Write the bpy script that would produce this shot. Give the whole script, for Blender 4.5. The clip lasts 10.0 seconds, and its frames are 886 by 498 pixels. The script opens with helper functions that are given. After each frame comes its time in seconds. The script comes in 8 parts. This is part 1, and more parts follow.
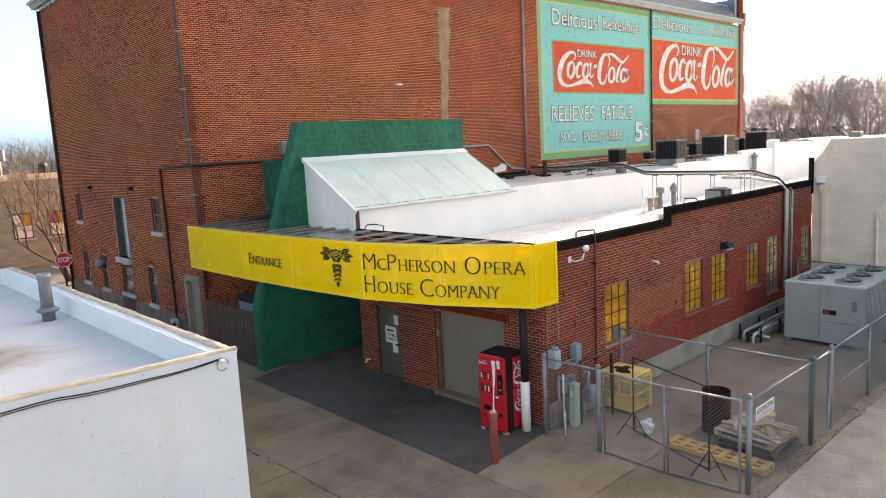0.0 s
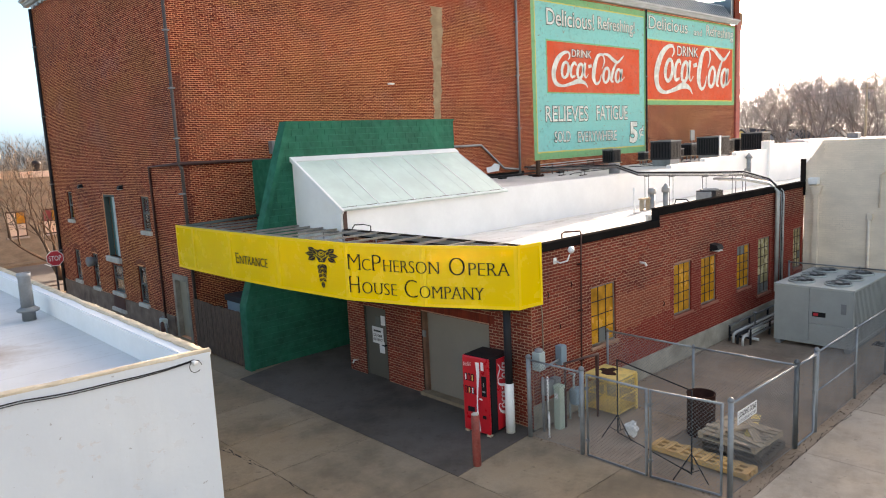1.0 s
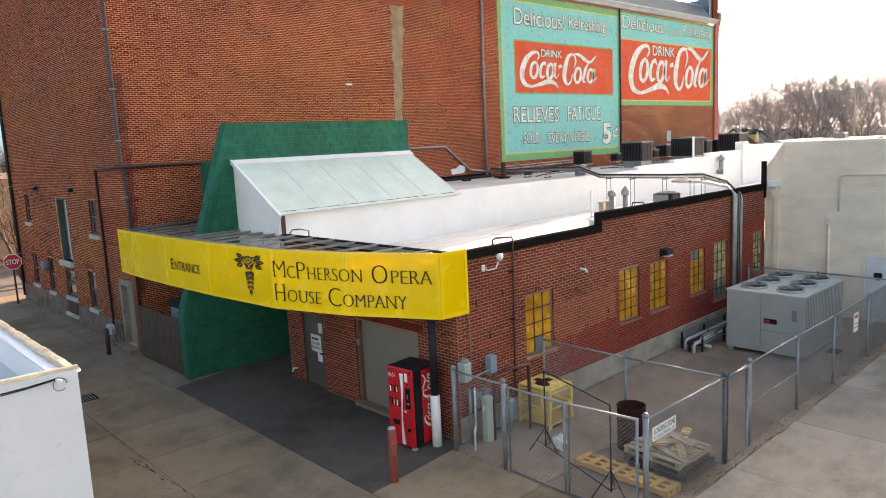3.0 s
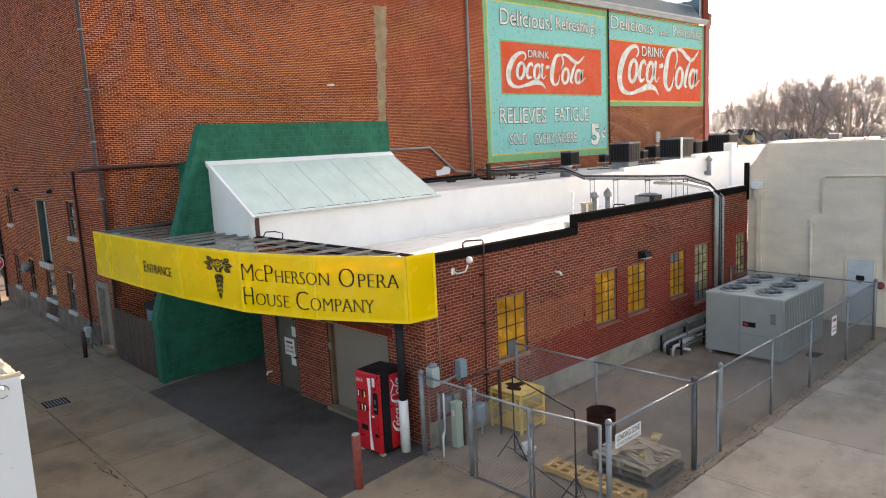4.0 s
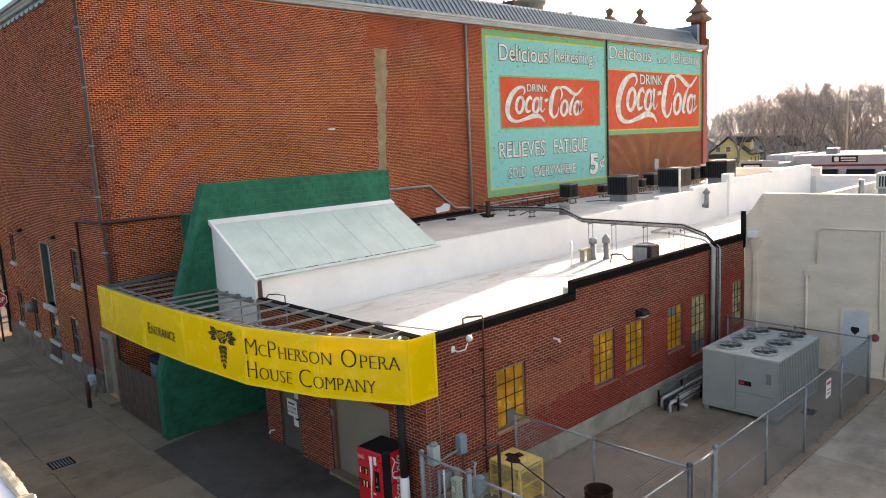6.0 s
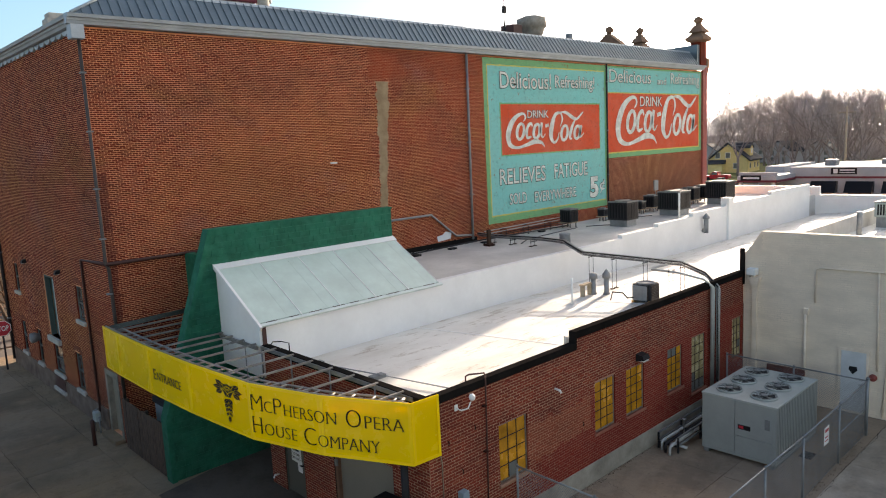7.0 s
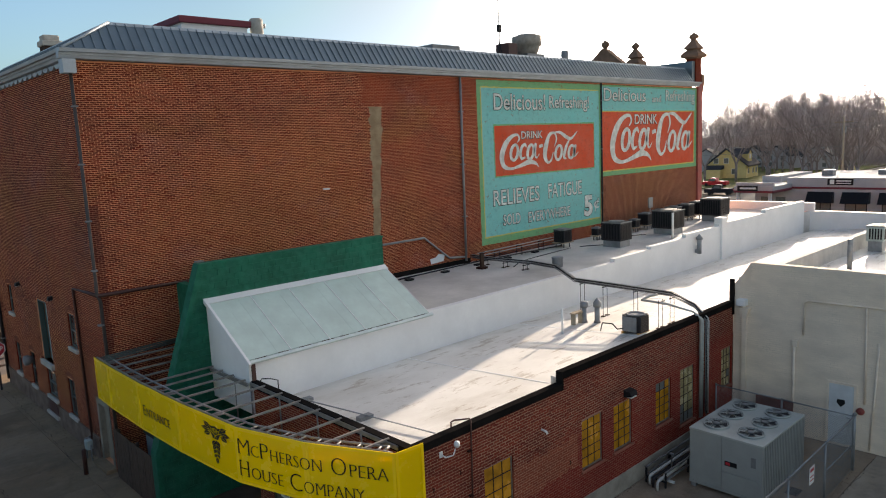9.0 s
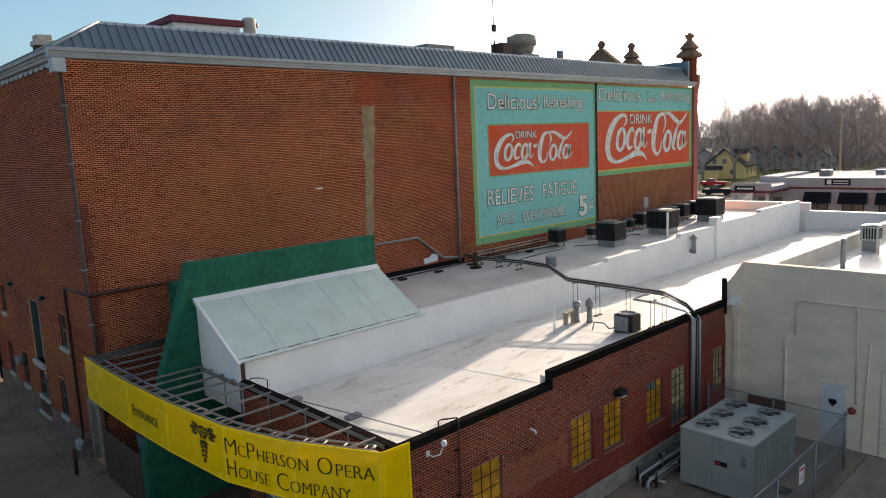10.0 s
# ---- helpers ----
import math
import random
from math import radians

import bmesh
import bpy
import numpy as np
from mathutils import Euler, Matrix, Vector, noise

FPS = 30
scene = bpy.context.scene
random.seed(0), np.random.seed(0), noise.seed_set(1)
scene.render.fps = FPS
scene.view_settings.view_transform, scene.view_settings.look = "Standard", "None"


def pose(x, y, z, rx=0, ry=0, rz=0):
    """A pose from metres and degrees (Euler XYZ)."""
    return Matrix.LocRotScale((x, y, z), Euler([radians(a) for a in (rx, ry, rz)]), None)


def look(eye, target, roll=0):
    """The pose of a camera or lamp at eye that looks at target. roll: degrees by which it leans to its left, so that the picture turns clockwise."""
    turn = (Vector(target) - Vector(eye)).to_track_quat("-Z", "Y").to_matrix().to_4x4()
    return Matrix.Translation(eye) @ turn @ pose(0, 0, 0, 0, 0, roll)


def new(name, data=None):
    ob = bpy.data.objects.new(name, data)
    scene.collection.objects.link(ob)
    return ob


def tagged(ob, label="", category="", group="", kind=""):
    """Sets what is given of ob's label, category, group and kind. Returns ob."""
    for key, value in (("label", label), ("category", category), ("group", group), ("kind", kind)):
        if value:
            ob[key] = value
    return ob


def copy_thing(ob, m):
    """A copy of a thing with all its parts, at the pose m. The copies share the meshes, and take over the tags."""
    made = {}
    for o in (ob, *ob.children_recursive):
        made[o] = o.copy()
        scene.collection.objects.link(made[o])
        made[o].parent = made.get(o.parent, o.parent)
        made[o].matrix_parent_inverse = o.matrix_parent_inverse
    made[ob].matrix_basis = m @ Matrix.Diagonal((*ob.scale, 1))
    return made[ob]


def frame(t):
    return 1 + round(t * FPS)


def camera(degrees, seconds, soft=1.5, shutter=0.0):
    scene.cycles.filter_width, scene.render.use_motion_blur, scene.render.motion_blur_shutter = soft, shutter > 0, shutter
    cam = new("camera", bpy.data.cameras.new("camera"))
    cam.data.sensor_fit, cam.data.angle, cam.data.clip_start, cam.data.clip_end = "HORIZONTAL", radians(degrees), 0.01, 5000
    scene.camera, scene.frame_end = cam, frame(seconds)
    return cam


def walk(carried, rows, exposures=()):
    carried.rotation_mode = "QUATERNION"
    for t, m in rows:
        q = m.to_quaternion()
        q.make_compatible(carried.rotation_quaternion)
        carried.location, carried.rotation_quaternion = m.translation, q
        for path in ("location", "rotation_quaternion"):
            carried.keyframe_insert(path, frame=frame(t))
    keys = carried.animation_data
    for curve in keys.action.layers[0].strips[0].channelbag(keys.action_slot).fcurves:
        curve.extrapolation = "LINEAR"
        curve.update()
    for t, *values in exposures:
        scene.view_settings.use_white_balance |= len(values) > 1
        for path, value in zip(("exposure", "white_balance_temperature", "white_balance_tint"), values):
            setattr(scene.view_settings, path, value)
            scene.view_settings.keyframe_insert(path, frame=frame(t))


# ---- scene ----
cam = camera(64.3, 10.0, 1.1)
METRES, EYE, TILT, LEAN, TURN = 7.55, 6.42, 0.0, 0.0, -42.9
ROWS = [
    (0.0, 0.0, 0.0, 0.0, -0.44, -8.39, 2.96),
    (0.5, 0.0117, 0.0038, 0.0006, -0.43, -8.41, 2.89),
    (1.0, 0.0453, 0.0128, 0.0, -0.43, -8.44, 2.73),
    (1.5, 0.0929, 0.0267, -0.0004, -0.42, -8.45, 2.7),
    (2.0, 0.1416, 0.0439, 0.0003, -0.45, -8.47, 2.71),
    (2.5, 0.1998, 0.0643, 0.0001, -0.48, -8.47, 2.74),
    (4.0, 0.3444, 0.1068, -0.0, -0.62, -8.44, 2.73),
    (4.5, 0.3554, 0.1133, 0.0054, -0.65, -8.44, 2.7),
    (5.0, 0.3568, 0.1127, 0.0601, -0.65, -8.45, 2.75),
    (5.5, 0.3559, 0.1075, 0.1432, -0.66, -8.46, 2.78),
    (6.0, 0.3532, 0.1046, 0.2302, -0.67, -8.48, 2.78),
    (7.5, 0.3525, 0.101, 0.4904, -0.71, -8.48, 2.81),
    (8.0, 0.3548, 0.0987, 0.5445, -0.71, -8.48, 2.81),
    (8.5, 0.3708, 0.1006, 0.549, -0.69, -8.51, 2.64),
    (9.0, 0.3994, 0.1087, 0.5488, -0.7, -8.51, 2.6),
    (9.5, 0.4258, 0.1142, 0.5457, -0.72, -8.49, 2.57),
    (10.0, 0.4366, 0.1123, 0.5407, -0.73, -8.46, 2.61),
]
walk(cam, [(t, pose(0, 0, EYE, TILT, LEAN, TURN) @ pose(METRES * x, METRES * y, METRES * z, 90 + pitch, roll, yaw)) for t, x, y, z, yaw, pitch, roll in ROWS],
     [(0.0, 2.32, 8200, 20), (6.0, 2.05, 8200, 20), (7.5, 1.42, 7600, 16), (10.0, 1.16, 7500, 16)])

# ---------------- light ----------------
SUN_AZ, SUN_EL = 15.4, 13.5
world = bpy.data.worlds.new("sky")
scene.world = world
world.use_nodes = True
wn = world.node_tree.nodes
sky = wn.new("ShaderNodeTexSky")
sky.sky_type = "NISHITA"
sky.sun_disc = False
sky.sun_elevation = radians(SUN_EL)
sky.sun_rotation = radians(90 - SUN_AZ)
sky.air_density, sky.dust_density, sky.ozone_density = 1.0, 3.0, 1.0
wn["Background"].inputs["Strength"].default_value = 0.14
# haze whitens the warm part of the sky near the low sun
sep, com = wn.new("ShaderNodeSeparateColor"), wn.new("ShaderNodeCombineColor")
wl = world.node_tree.links
wl.new(sky.outputs[0], sep.inputs[0])
for k, share in ((1, 0.97), (2, 0.93)):
    lim, top = wn.new("ShaderNodeMath"), wn.new("ShaderNodeMath")
    lim.operation, top.operation = "MULTIPLY", "MAXIMUM"
    lim.inputs[1].default_value = share
    wl.new(sep.outputs[0], lim.inputs[0])
    wl.new(lim.outputs[0], top.inputs[0])
    wl.new(sep.outputs[k], top.inputs[1])
    wl.new(top.outputs[0], com.inputs[k])
wl.new(sep.outputs[0], com.inputs[0])
# clear blue air to the north, away from the hazy sun
way, dot, ramp, tint = wn.new("ShaderNodeTexCoord"), wn.new("ShaderNodeVectorMath"), wn.new("ShaderNodeValToRGB"), wn.new("ShaderNodeMix")
dot.operation, tint.data_type, tint.blend_type = "DOT_PRODUCT", "RGBA", "MULTIPLY"
dot.inputs[1].default_value = (math.cos(radians(112)), math.sin(radians(112)), 0.0)
tint.inputs[0].default_value = 1.0
ramp.color_ramp.interpolation = "EASE"
ramp.color_ramp.elements[0].position, ramp.color_ramp.elements[0].color = 0.14, (1.0, 1.0, 1.0, 1.0)
ramp.color_ramp.elements[1].position, ramp.color_ramp.elements[1].color = 0.42, (0.27, 0.36, 0.45, 1.0)
for place, shade in ((0.62, (0.28, 0.44, 0.60, 1.0)), (0.84, (0.36, 0.58, 0.80, 1.0))):
    ramp.color_ramp.elements.new(place).color = shade
wl.new(way.outputs["Generated"], dot.inputs[0])
wl.new(dot.outputs["Value"], ramp.inputs[0])
wl.new(ramp.outputs[0], tint.inputs[7])
wl.new(com.outputs[0], tint.inputs[6])
wl.new(tint.outputs[2], wn["Background"].inputs["Color"])
sun = new("sun", bpy.data.lights.new("sun", "SUN"))
sun.data.energy, sun.data.angle, sun.data.color = 3.6, radians(0.6), (1.0, 0.92, 0.8)
sun.matrix_world = look((0, 0, 30), (-math.cos(radians(SUN_AZ)), -math.sin(radians(SUN_AZ)), 30 - math.tan(radians(SUN_EL))))


# ---------------- materials ----------------
class Nodes:
    """Short hand for building a material's nodes."""

    def __init__(self, name, rough=0.7, metal=0.0):
        self.m = bpy.data.materials.new(name)
        self.m.use_nodes = True
        self.t = self.m.node_tree
        self.b = self.t.nodes["Principled BSDF"]
        self.b.inputs["Roughness"].default_value = rough
        self.b.inputs["Metallic"].default_value = metal
        if rough > 0.8:
            self.b.inputs["Specular IOR Level"].default_value = 0.12
        self.tc = self.t.nodes.new("ShaderNodeTexCoord")
        self.geo = self.t.nodes.new("ShaderNodeNewGeometry")

    def put(self, sock, v):
        if isinstance(v, (int, float)):
            sock.default_value = v
        elif isinstance(v, tuple):
            sock.default_value = (*v, 1.0) if len(v) == 3 and sock.type == "RGBA" else v
        else:
            self.t.links.new(v, sock)

    def math(self, op, a, b=0.0, clamp=False):
        n = self.t.nodes.new("ShaderNodeMath")
        n.operation, n.use_clamp = op, clamp
        self.put(n.inputs[0], a)
        self.put(n.inputs[1], b)
        return n.outputs[0]

    def mix(self, f, a, b, kind="MIX"):
        n = self.t.nodes.new("ShaderNodeMix")
        n.data_type, n.blend_type = "RGBA", kind
        self.put(n.inputs[0], f)
        self.put(n.inputs[6], a)
        self.put(n.inputs[7], b)
        return n.outputs[2]

    def noise(self, scale, detail=4.0, rough=0.55, stretch=None, world=True):
        n = self.t.nodes.new("ShaderNodeTexNoise")
        n.inputs["Scale"].default_value, n.inputs["Detail"].default_value, n.inputs["Roughness"].default_value = scale, detail, rough
        src = self.geo.outputs["Position"] if world else self.tc.outputs["Object"]
        if stretch:
            v = self.t.nodes.new("ShaderNodeVectorMath")
            v.operation = "MULTIPLY"
            self.put(v.inputs[0], src)
            v.inputs[1].default_value = stretch
            src = v.outputs[0]
        self.put(n.inputs["Vector"], src)
        return n.outputs["Fac"]

    def step(self, f, lo, hi):
        n = self.t.nodes.new("ShaderNodeMapRange")
        n.clamp = True
        self.put(n.inputs[0], f)
        n.inputs[1].default_value, n.inputs[2].default_value = lo, hi
        return n.outputs[0]

    def xyz(self):
        n = self.t.nodes.new("ShaderNodeSeparateXYZ")
        self.put(n.inputs[0], self.geo.outputs["Position"])
        return n.outputs

    def rnd(self):
        oi = self.t.nodes.new("ShaderNodeObjectInfo")
        return self.math("FRACT", self.math("ADD", oi.outputs["Random"], self.geo.outputs["Random Per Island"]))

    def box(self, u, v, u0, u1, v0, v1):
        a = self.math("MULTIPLY", self.math("GREATER_THAN", u, u0), self.math("LESS_THAN", u, u1))
        b = self.math("MULTIPLY", self.math("GREATER_THAN", v, v0), self.math("LESS_THAN", v, v1))
        return self.math("MULTIPLY", a, b)

    def bump(self, h, strength=0.3, dist=0.01):
        n = self.t.nodes.new("ShaderNodeBump")
        n.inputs["Strength"].default_value, n.inputs["Distance"].default_value = strength, dist
        self.put(n.inputs["Height"], h)
        self.put(self.b.inputs["Normal"], n.outputs[0])

    def done(self, colour, rough=None):
        self.put(self.b.inputs["Base Color"], colour)
        if rough is not None:
            self.put(self.b.inputs["Roughness"], rough)
        return self.m


def surface(name, colour, rough=0.7, metal=0.0, var=0.25, grain=30.0, stain=1.2, tint=None, bump=0.15, dist=0.004, world_space=True, stretch=None):
    """A worn plain surface: fine grain and broad stains in a base colour."""
    n = Nodes(name, rough, metal)
    dark = tuple(c * (1 - var) for c in colour)
    lite = tuple(min(1.0, c * (1 + var * 0.6)) for c in colour)
    g = n.noise(grain, 5.0, 0.6, stretch, world_space)
    s = n.noise(stain, 5.0, 0.6, stretch, world_space)
    c = n.mix(n.step(s, 0.32, 0.68), dark, lite)
    c = n.mix(n.math("MULTIPLY", n.step(g, 0.35, 0.75), 0.35), c, tint or dark)
    n.bump(g, bump, dist)
    return n.done(c, n.math("ADD", n.math("MULTIPLY", s, 0.25), rough - 0.12))


def brick_surface(name, cols, mortar=None, wash=None, mural=False, lean=0.0):
    """Brick faces (or, with mortar, the joints behind them); wash: a paint below a height; mural: the painted advertisements."""
    n = Nodes(name, 0.85)
    x, y, z = n.xyz()
    r = n.rnd()
    big = n.noise(0.35, 5.0, 0.6)
    mid = n.noise(2.2, 5.0, 0.62)
    fine = n.noise(45.0, 4.0, 0.6)
    if mortar:
        c = n.mix(n.step(mid, 0.3, 0.7), mortar, tuple(v * 0.74 for v in mortar))
        drip = n.step(n.noise(7.0, 4.0, 0.7, (1.0, 1.0, 0.6)), 0.62, 0.72)
        c = n.mix(n.math("MULTIPLY", drip, 0.5), c, (0.74, 0.60, 0.50))
    else:
        c = n.mix(r, cols[0], cols[1])
        c = n.mix(n.math("MULTIPLY", n.step(r, 0.9, 1.0), 0.6), c, cols[2])
    if mural:
        newer = n.step(n.math("ADD", x, n.math("MULTIPLY", big, 3.0)), 22.6, 24.4)
        top = n.math("MULTIPLY", n.step(n.math("ADD", x, n.math("MULTIPLY", mid, 0.5)), 21.3, 21.5), n.step(n.math("ADD", z, n.math("MULTIPLY", mid, 0.6)), 12.5, 12.7))
        newer = n.math("MAXIMUM", n.math("MULTIPLY", newer, 0.45), n.math("MULTIPLY", top, 0.75))
        newer = n.math("MULTIPLY", newer, n.math("LESS_THAN", x, 38.4))
        c = n.mix(newer, c, (0.32, 0.10, 0.05) if mortar else (0.33, 0.058, 0.024))
        # toothed repair of dark bricks up the corner
        tooth = n.math("MULTIPLY", n.math("LESS_THAN", n.math("ADD", x, n.math("MULTIPLY", n.noise(5.0, 3.0, 0.5, (0.01, 1.0, 1.0)), 0.4)), 10.47), n.box(y, z, 22.55, 22.66, 2.0, 9.1))
        c = n.mix(n.math("MULTIPLY", tooth, 0.6), c, (0.16, 0.05, 0.04) if mortar else (0.105, 0.022, 0.017))
    soot = n.step(n.noise(0.55, 7.0, 0.7, (0.6, 0.6, 0.9)), 0.44, 0.66)
    c = n.mix(n.math("MULTIPLY", soot, 0.3 if mortar else 0.6), c, (0.20, 0.10, 0.075) if mortar else (0.055, 0.019, 0.015))
    if mural:
        olive = n.step(n.noise(0.22, 4.0, 0.6, (1.0, 1.0, 2.2)), 0.52, 0.66)
        c = n.mix(n.math("MULTIPLY", olive, 0.55), c, (0.66, 0.32, 0.13) if mortar else (0.14, 0.034, 0.010))
        amber = n.step(n.noise(0.17, 4.0, 0.6, (1.3, 1.0, 1.0)), 0.50, 0.66)
        c = n.mix(n.math("MULTIPLY", amber, 0.4), c, (0.95, 0.42, 0.17) if mortar else (0.19, 0.036, 0.010))
        mauve = n.step(n.noise(0.31, 5.0, 0.65, (0.9, 1.0, 1.7)), 0.57, 0.72)
        c = n.mix(n.math("MULTIPLY", mauve, 0.5), c, (0.72, 0.38, 0.32) if mortar else (0.115, 0.022, 0.024))
    lime = n.step(n.noise(0.8, 6.0, 0.7, (1.0, 1.0, 0.8)), 0.62, 0.8)
    c = n.mix(n.math("MULTIPLY", lime, 0.22 if mortar else 0.08), c, (0.42, 0.3, 0.2))
    if wash:
        top = n.math("ADD", z, n.math("MULTIPLY", n.math("SUBTRACT", mid, 0.5), 0.9))
        rise = n.math("ADD", wash[1], n.math("MULTIPLY", n.step(x, 16.5, 26.0), 1.0))
        m = n.math("MULTIPLY", n.step(n.math("SUBTRACT", rise, top), -0.25, 0.3), n.step(n.noise(1.3, 6.0, 0.65), 0.26, 0.42))
        fresh = n.box(n.math("ADD", x, n.math("MULTIPLY", mid, 0.8)), top, 15.0, 18.3, 1.55, 2.5)
        c = n.mix(n.math("MULTIPLY", fresh, 0.25), c, (0.50, 0.17, 0.085))
        m = n.math("MULTIPLY", m, n.math("SUBTRACT", 1.0, n.math("MULTIPLY", fresh, 0.85)))
        m = n.math("MULTIPLY", m, n.step(x, wash[2], wash[2] + 0.5))
        c = n.mix(n.math("MULTIPLY", m, 0.55 if mortar else 0.6), c, wash[0])
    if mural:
        # brick below the right-hand advertisement mixed towards brown
        low_brown = n.math("MULTIPLY", n.math("GREATER_THAN", x, 38.6), n.step(n.math("ADD", z, n.math("MULTIPLY", mid, 0.6)), 8.7, 8.2))
        c = n.mix(n.math("MULTIPLY", low_brown, 0.4), c, (0.34, 0.21, 0.13) if mortar else (0.10, 0.045, 0.026))
        jag = n.math("MULTIPLY", n.math("SUBTRACT", n.noise(6.0, 3.0), 0.5), 0.08)
        xx, zz = n.math("ADD", x, jag), n.math("ADD", z, jag)
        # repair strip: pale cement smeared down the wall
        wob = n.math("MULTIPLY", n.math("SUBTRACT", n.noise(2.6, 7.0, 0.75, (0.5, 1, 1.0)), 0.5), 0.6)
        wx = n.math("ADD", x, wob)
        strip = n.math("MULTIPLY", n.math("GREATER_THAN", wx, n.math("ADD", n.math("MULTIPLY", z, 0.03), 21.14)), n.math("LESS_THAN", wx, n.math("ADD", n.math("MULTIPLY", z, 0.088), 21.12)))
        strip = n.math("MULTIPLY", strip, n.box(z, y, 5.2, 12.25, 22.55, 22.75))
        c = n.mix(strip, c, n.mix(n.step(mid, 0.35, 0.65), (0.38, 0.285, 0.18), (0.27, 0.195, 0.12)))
        green, teal, yell, red = (0.17, 0.45, 0.21), (0.195, 0.60, 0.57), (0.66, 0.57, 0.14), (0.72, 0.095, 0.036)
        zones = [
            ((28.1, 38.55, 5.4, 13.5), green), ((28.36, 38.4, 5.74, 13.24), yell), ((28.42, 38.42, 5.81, 13.18), teal),
            ((29.22, 37.95, 8.73, 11.4), green), ((29.3, 37.88, 8.8, 11.32), red),
            ((38.62, 50.35, 8.18, 13.55), green), ((38.62, 50.12, 12.05, 13.45), teal),
            ((38.72, 50.02, 8.44, 12.03), yell), ((38.72, 49.96, 8.51, 11.98), red),
        ]
        paint = n.box(xx, zz, 28.1, 50.35, 8.18, 13.55)
        paint = n.math("MAXIMUM", paint, n.box(xx, zz, 28.1, 38.55, 5.4, 13.5))
        p = green
        for (a, b, d, e), col in zones:
            p = n.mix(n.box(xx, zz, a, b, d, e), p, col)
        fade = n.step(n.noise(0.9, 6.0, 0.7), 0.35, 0.75)
        p = n.mix(n.math("MULTIPLY", fade, 0.28), p, n.mix(0.5, p, (0.55, 0.52, 0.46)))
        p = n.mix(n.math("MULTIPLY", n.step(r, 0.0, 1.0), 0.07), p, (0.10, 0.09, 0.08))
        if mortar:
            p = n.mix(0.1, p, (0.07, 0.06, 0.05))
        speck = n.step(n.noise(4.5, 8.0, 0.82, (1.0, 1.0, 0.7)), 0.54, 0.64)
        p = n.mix(n.math("MULTIPLY", speck, 0.55), p, n.mix(0.7, p, (0.05, 0.07, 0.06)))
        worn = n.math("MULTIPLY", n.math("GREATER_THAN", n.noise(3.4, 7.0, 0.72), 0.61), 0.6)
        c = n.mix(n.math("MULTIPLY", paint, n.math("SUBTRACT", 1.0, worn)), c, p)
    c = n.mix(n.math("MULTIPLY", n.step(fine, 0.4, 0.8), 0.1 if mortar else 0.25), c, (0.07, 0.022, 0.016))
    n.bump(fine, 0.4, 0.004)
    return n.done(c)


BR = [(0.205, 0.024, 0.011), (0.108, 0.016, 0.009), (0.29, 0.042, 0.017)]
BA = [(0.275, 0.044, 0.023), (0.165, 0.028, 0.019), (0.38, 0.088, 0.043)]
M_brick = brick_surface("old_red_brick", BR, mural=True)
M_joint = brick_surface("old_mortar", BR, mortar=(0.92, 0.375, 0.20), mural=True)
WASH = ((0.25, 0.026, 0.018), 2.45, 15.3)
M_abrick = brick_surface("annex_brick", BA, wash=WASH)
M_ajoint = brick_surface("annex_mortar", BA, mortar=(0.50, 0.28, 0.19), wash=WASH)
def paving(name, colour, crack=0.006):
    """Cast concrete: slab-to-slab tone, broad brown stains, drips, fine grit and hair cracks."""
    n = Nodes(name, 0.88)
    r = n.rnd()
    deep = lambda k: tuple(v * k for v in colour)
    warm = (colour[0] * 1.12, colour[1] * 0.95, colour[2] * 0.74)
    c = n.mix(r, deep(0.80), deep(1.16))
    c = n.mix(n.math("MULTIPLY", n.step(n.noise(0.22, 5.0, 0.6), 0.42, 0.62), 0.5), c, warm)
    c = n.mix(n.math("MULTIPLY", n.step(n.noise(0.42, 7.0, 0.7), 0.46, 0.64), 0.7), c, deep(0.5))
    c = n.mix(n.math("MULTIPLY", n.step(n.noise(1.7, 7.0, 0.72), 0.52, 0.72), 0.45), c, (colour[0] * 0.52, colour[1] * 0.44, colour[2] * 0.36))
    c = n.mix(n.math("MULTIPLY", n.step(n.noise(0.9, 5.0, 0.65), 0.55, 0.7), 0.4), c, (colour[0] * 1.3, colour[1] * 1.28, colour[2] * 1.25))
    spots = n.step(n.noise(5.5, 3.0, 0.5), 0.66, 0.72)
    c = n.mix(n.math("MULTIPLY", spots, 0.45), c, deep(0.4))
    g = n.noise(70.0, 4.0, 0.6)
    c = n.mix(n.math("MULTIPLY", n.step(g, 0.4, 0.75), 0.45), c, deep(0.5))
    line = n.math("ABSOLUTE", n.math("SUBTRACT", n.noise(0.30, 3.0, 0.5, (1.0, 0.22, 1.0)), 0.5))
    fade = n.step(n.noise(0.3, 2.0), 0.50, 0.53)
    c = n.mix(n.math("MULTIPLY", n.math("MULTIPLY", n.math("LESS_THAN", line, crack), fade), 0.8), c, (0.03, 0.026, 0.022))
    n.bump(g, 0.25, 0.004)
    return n.done(c)


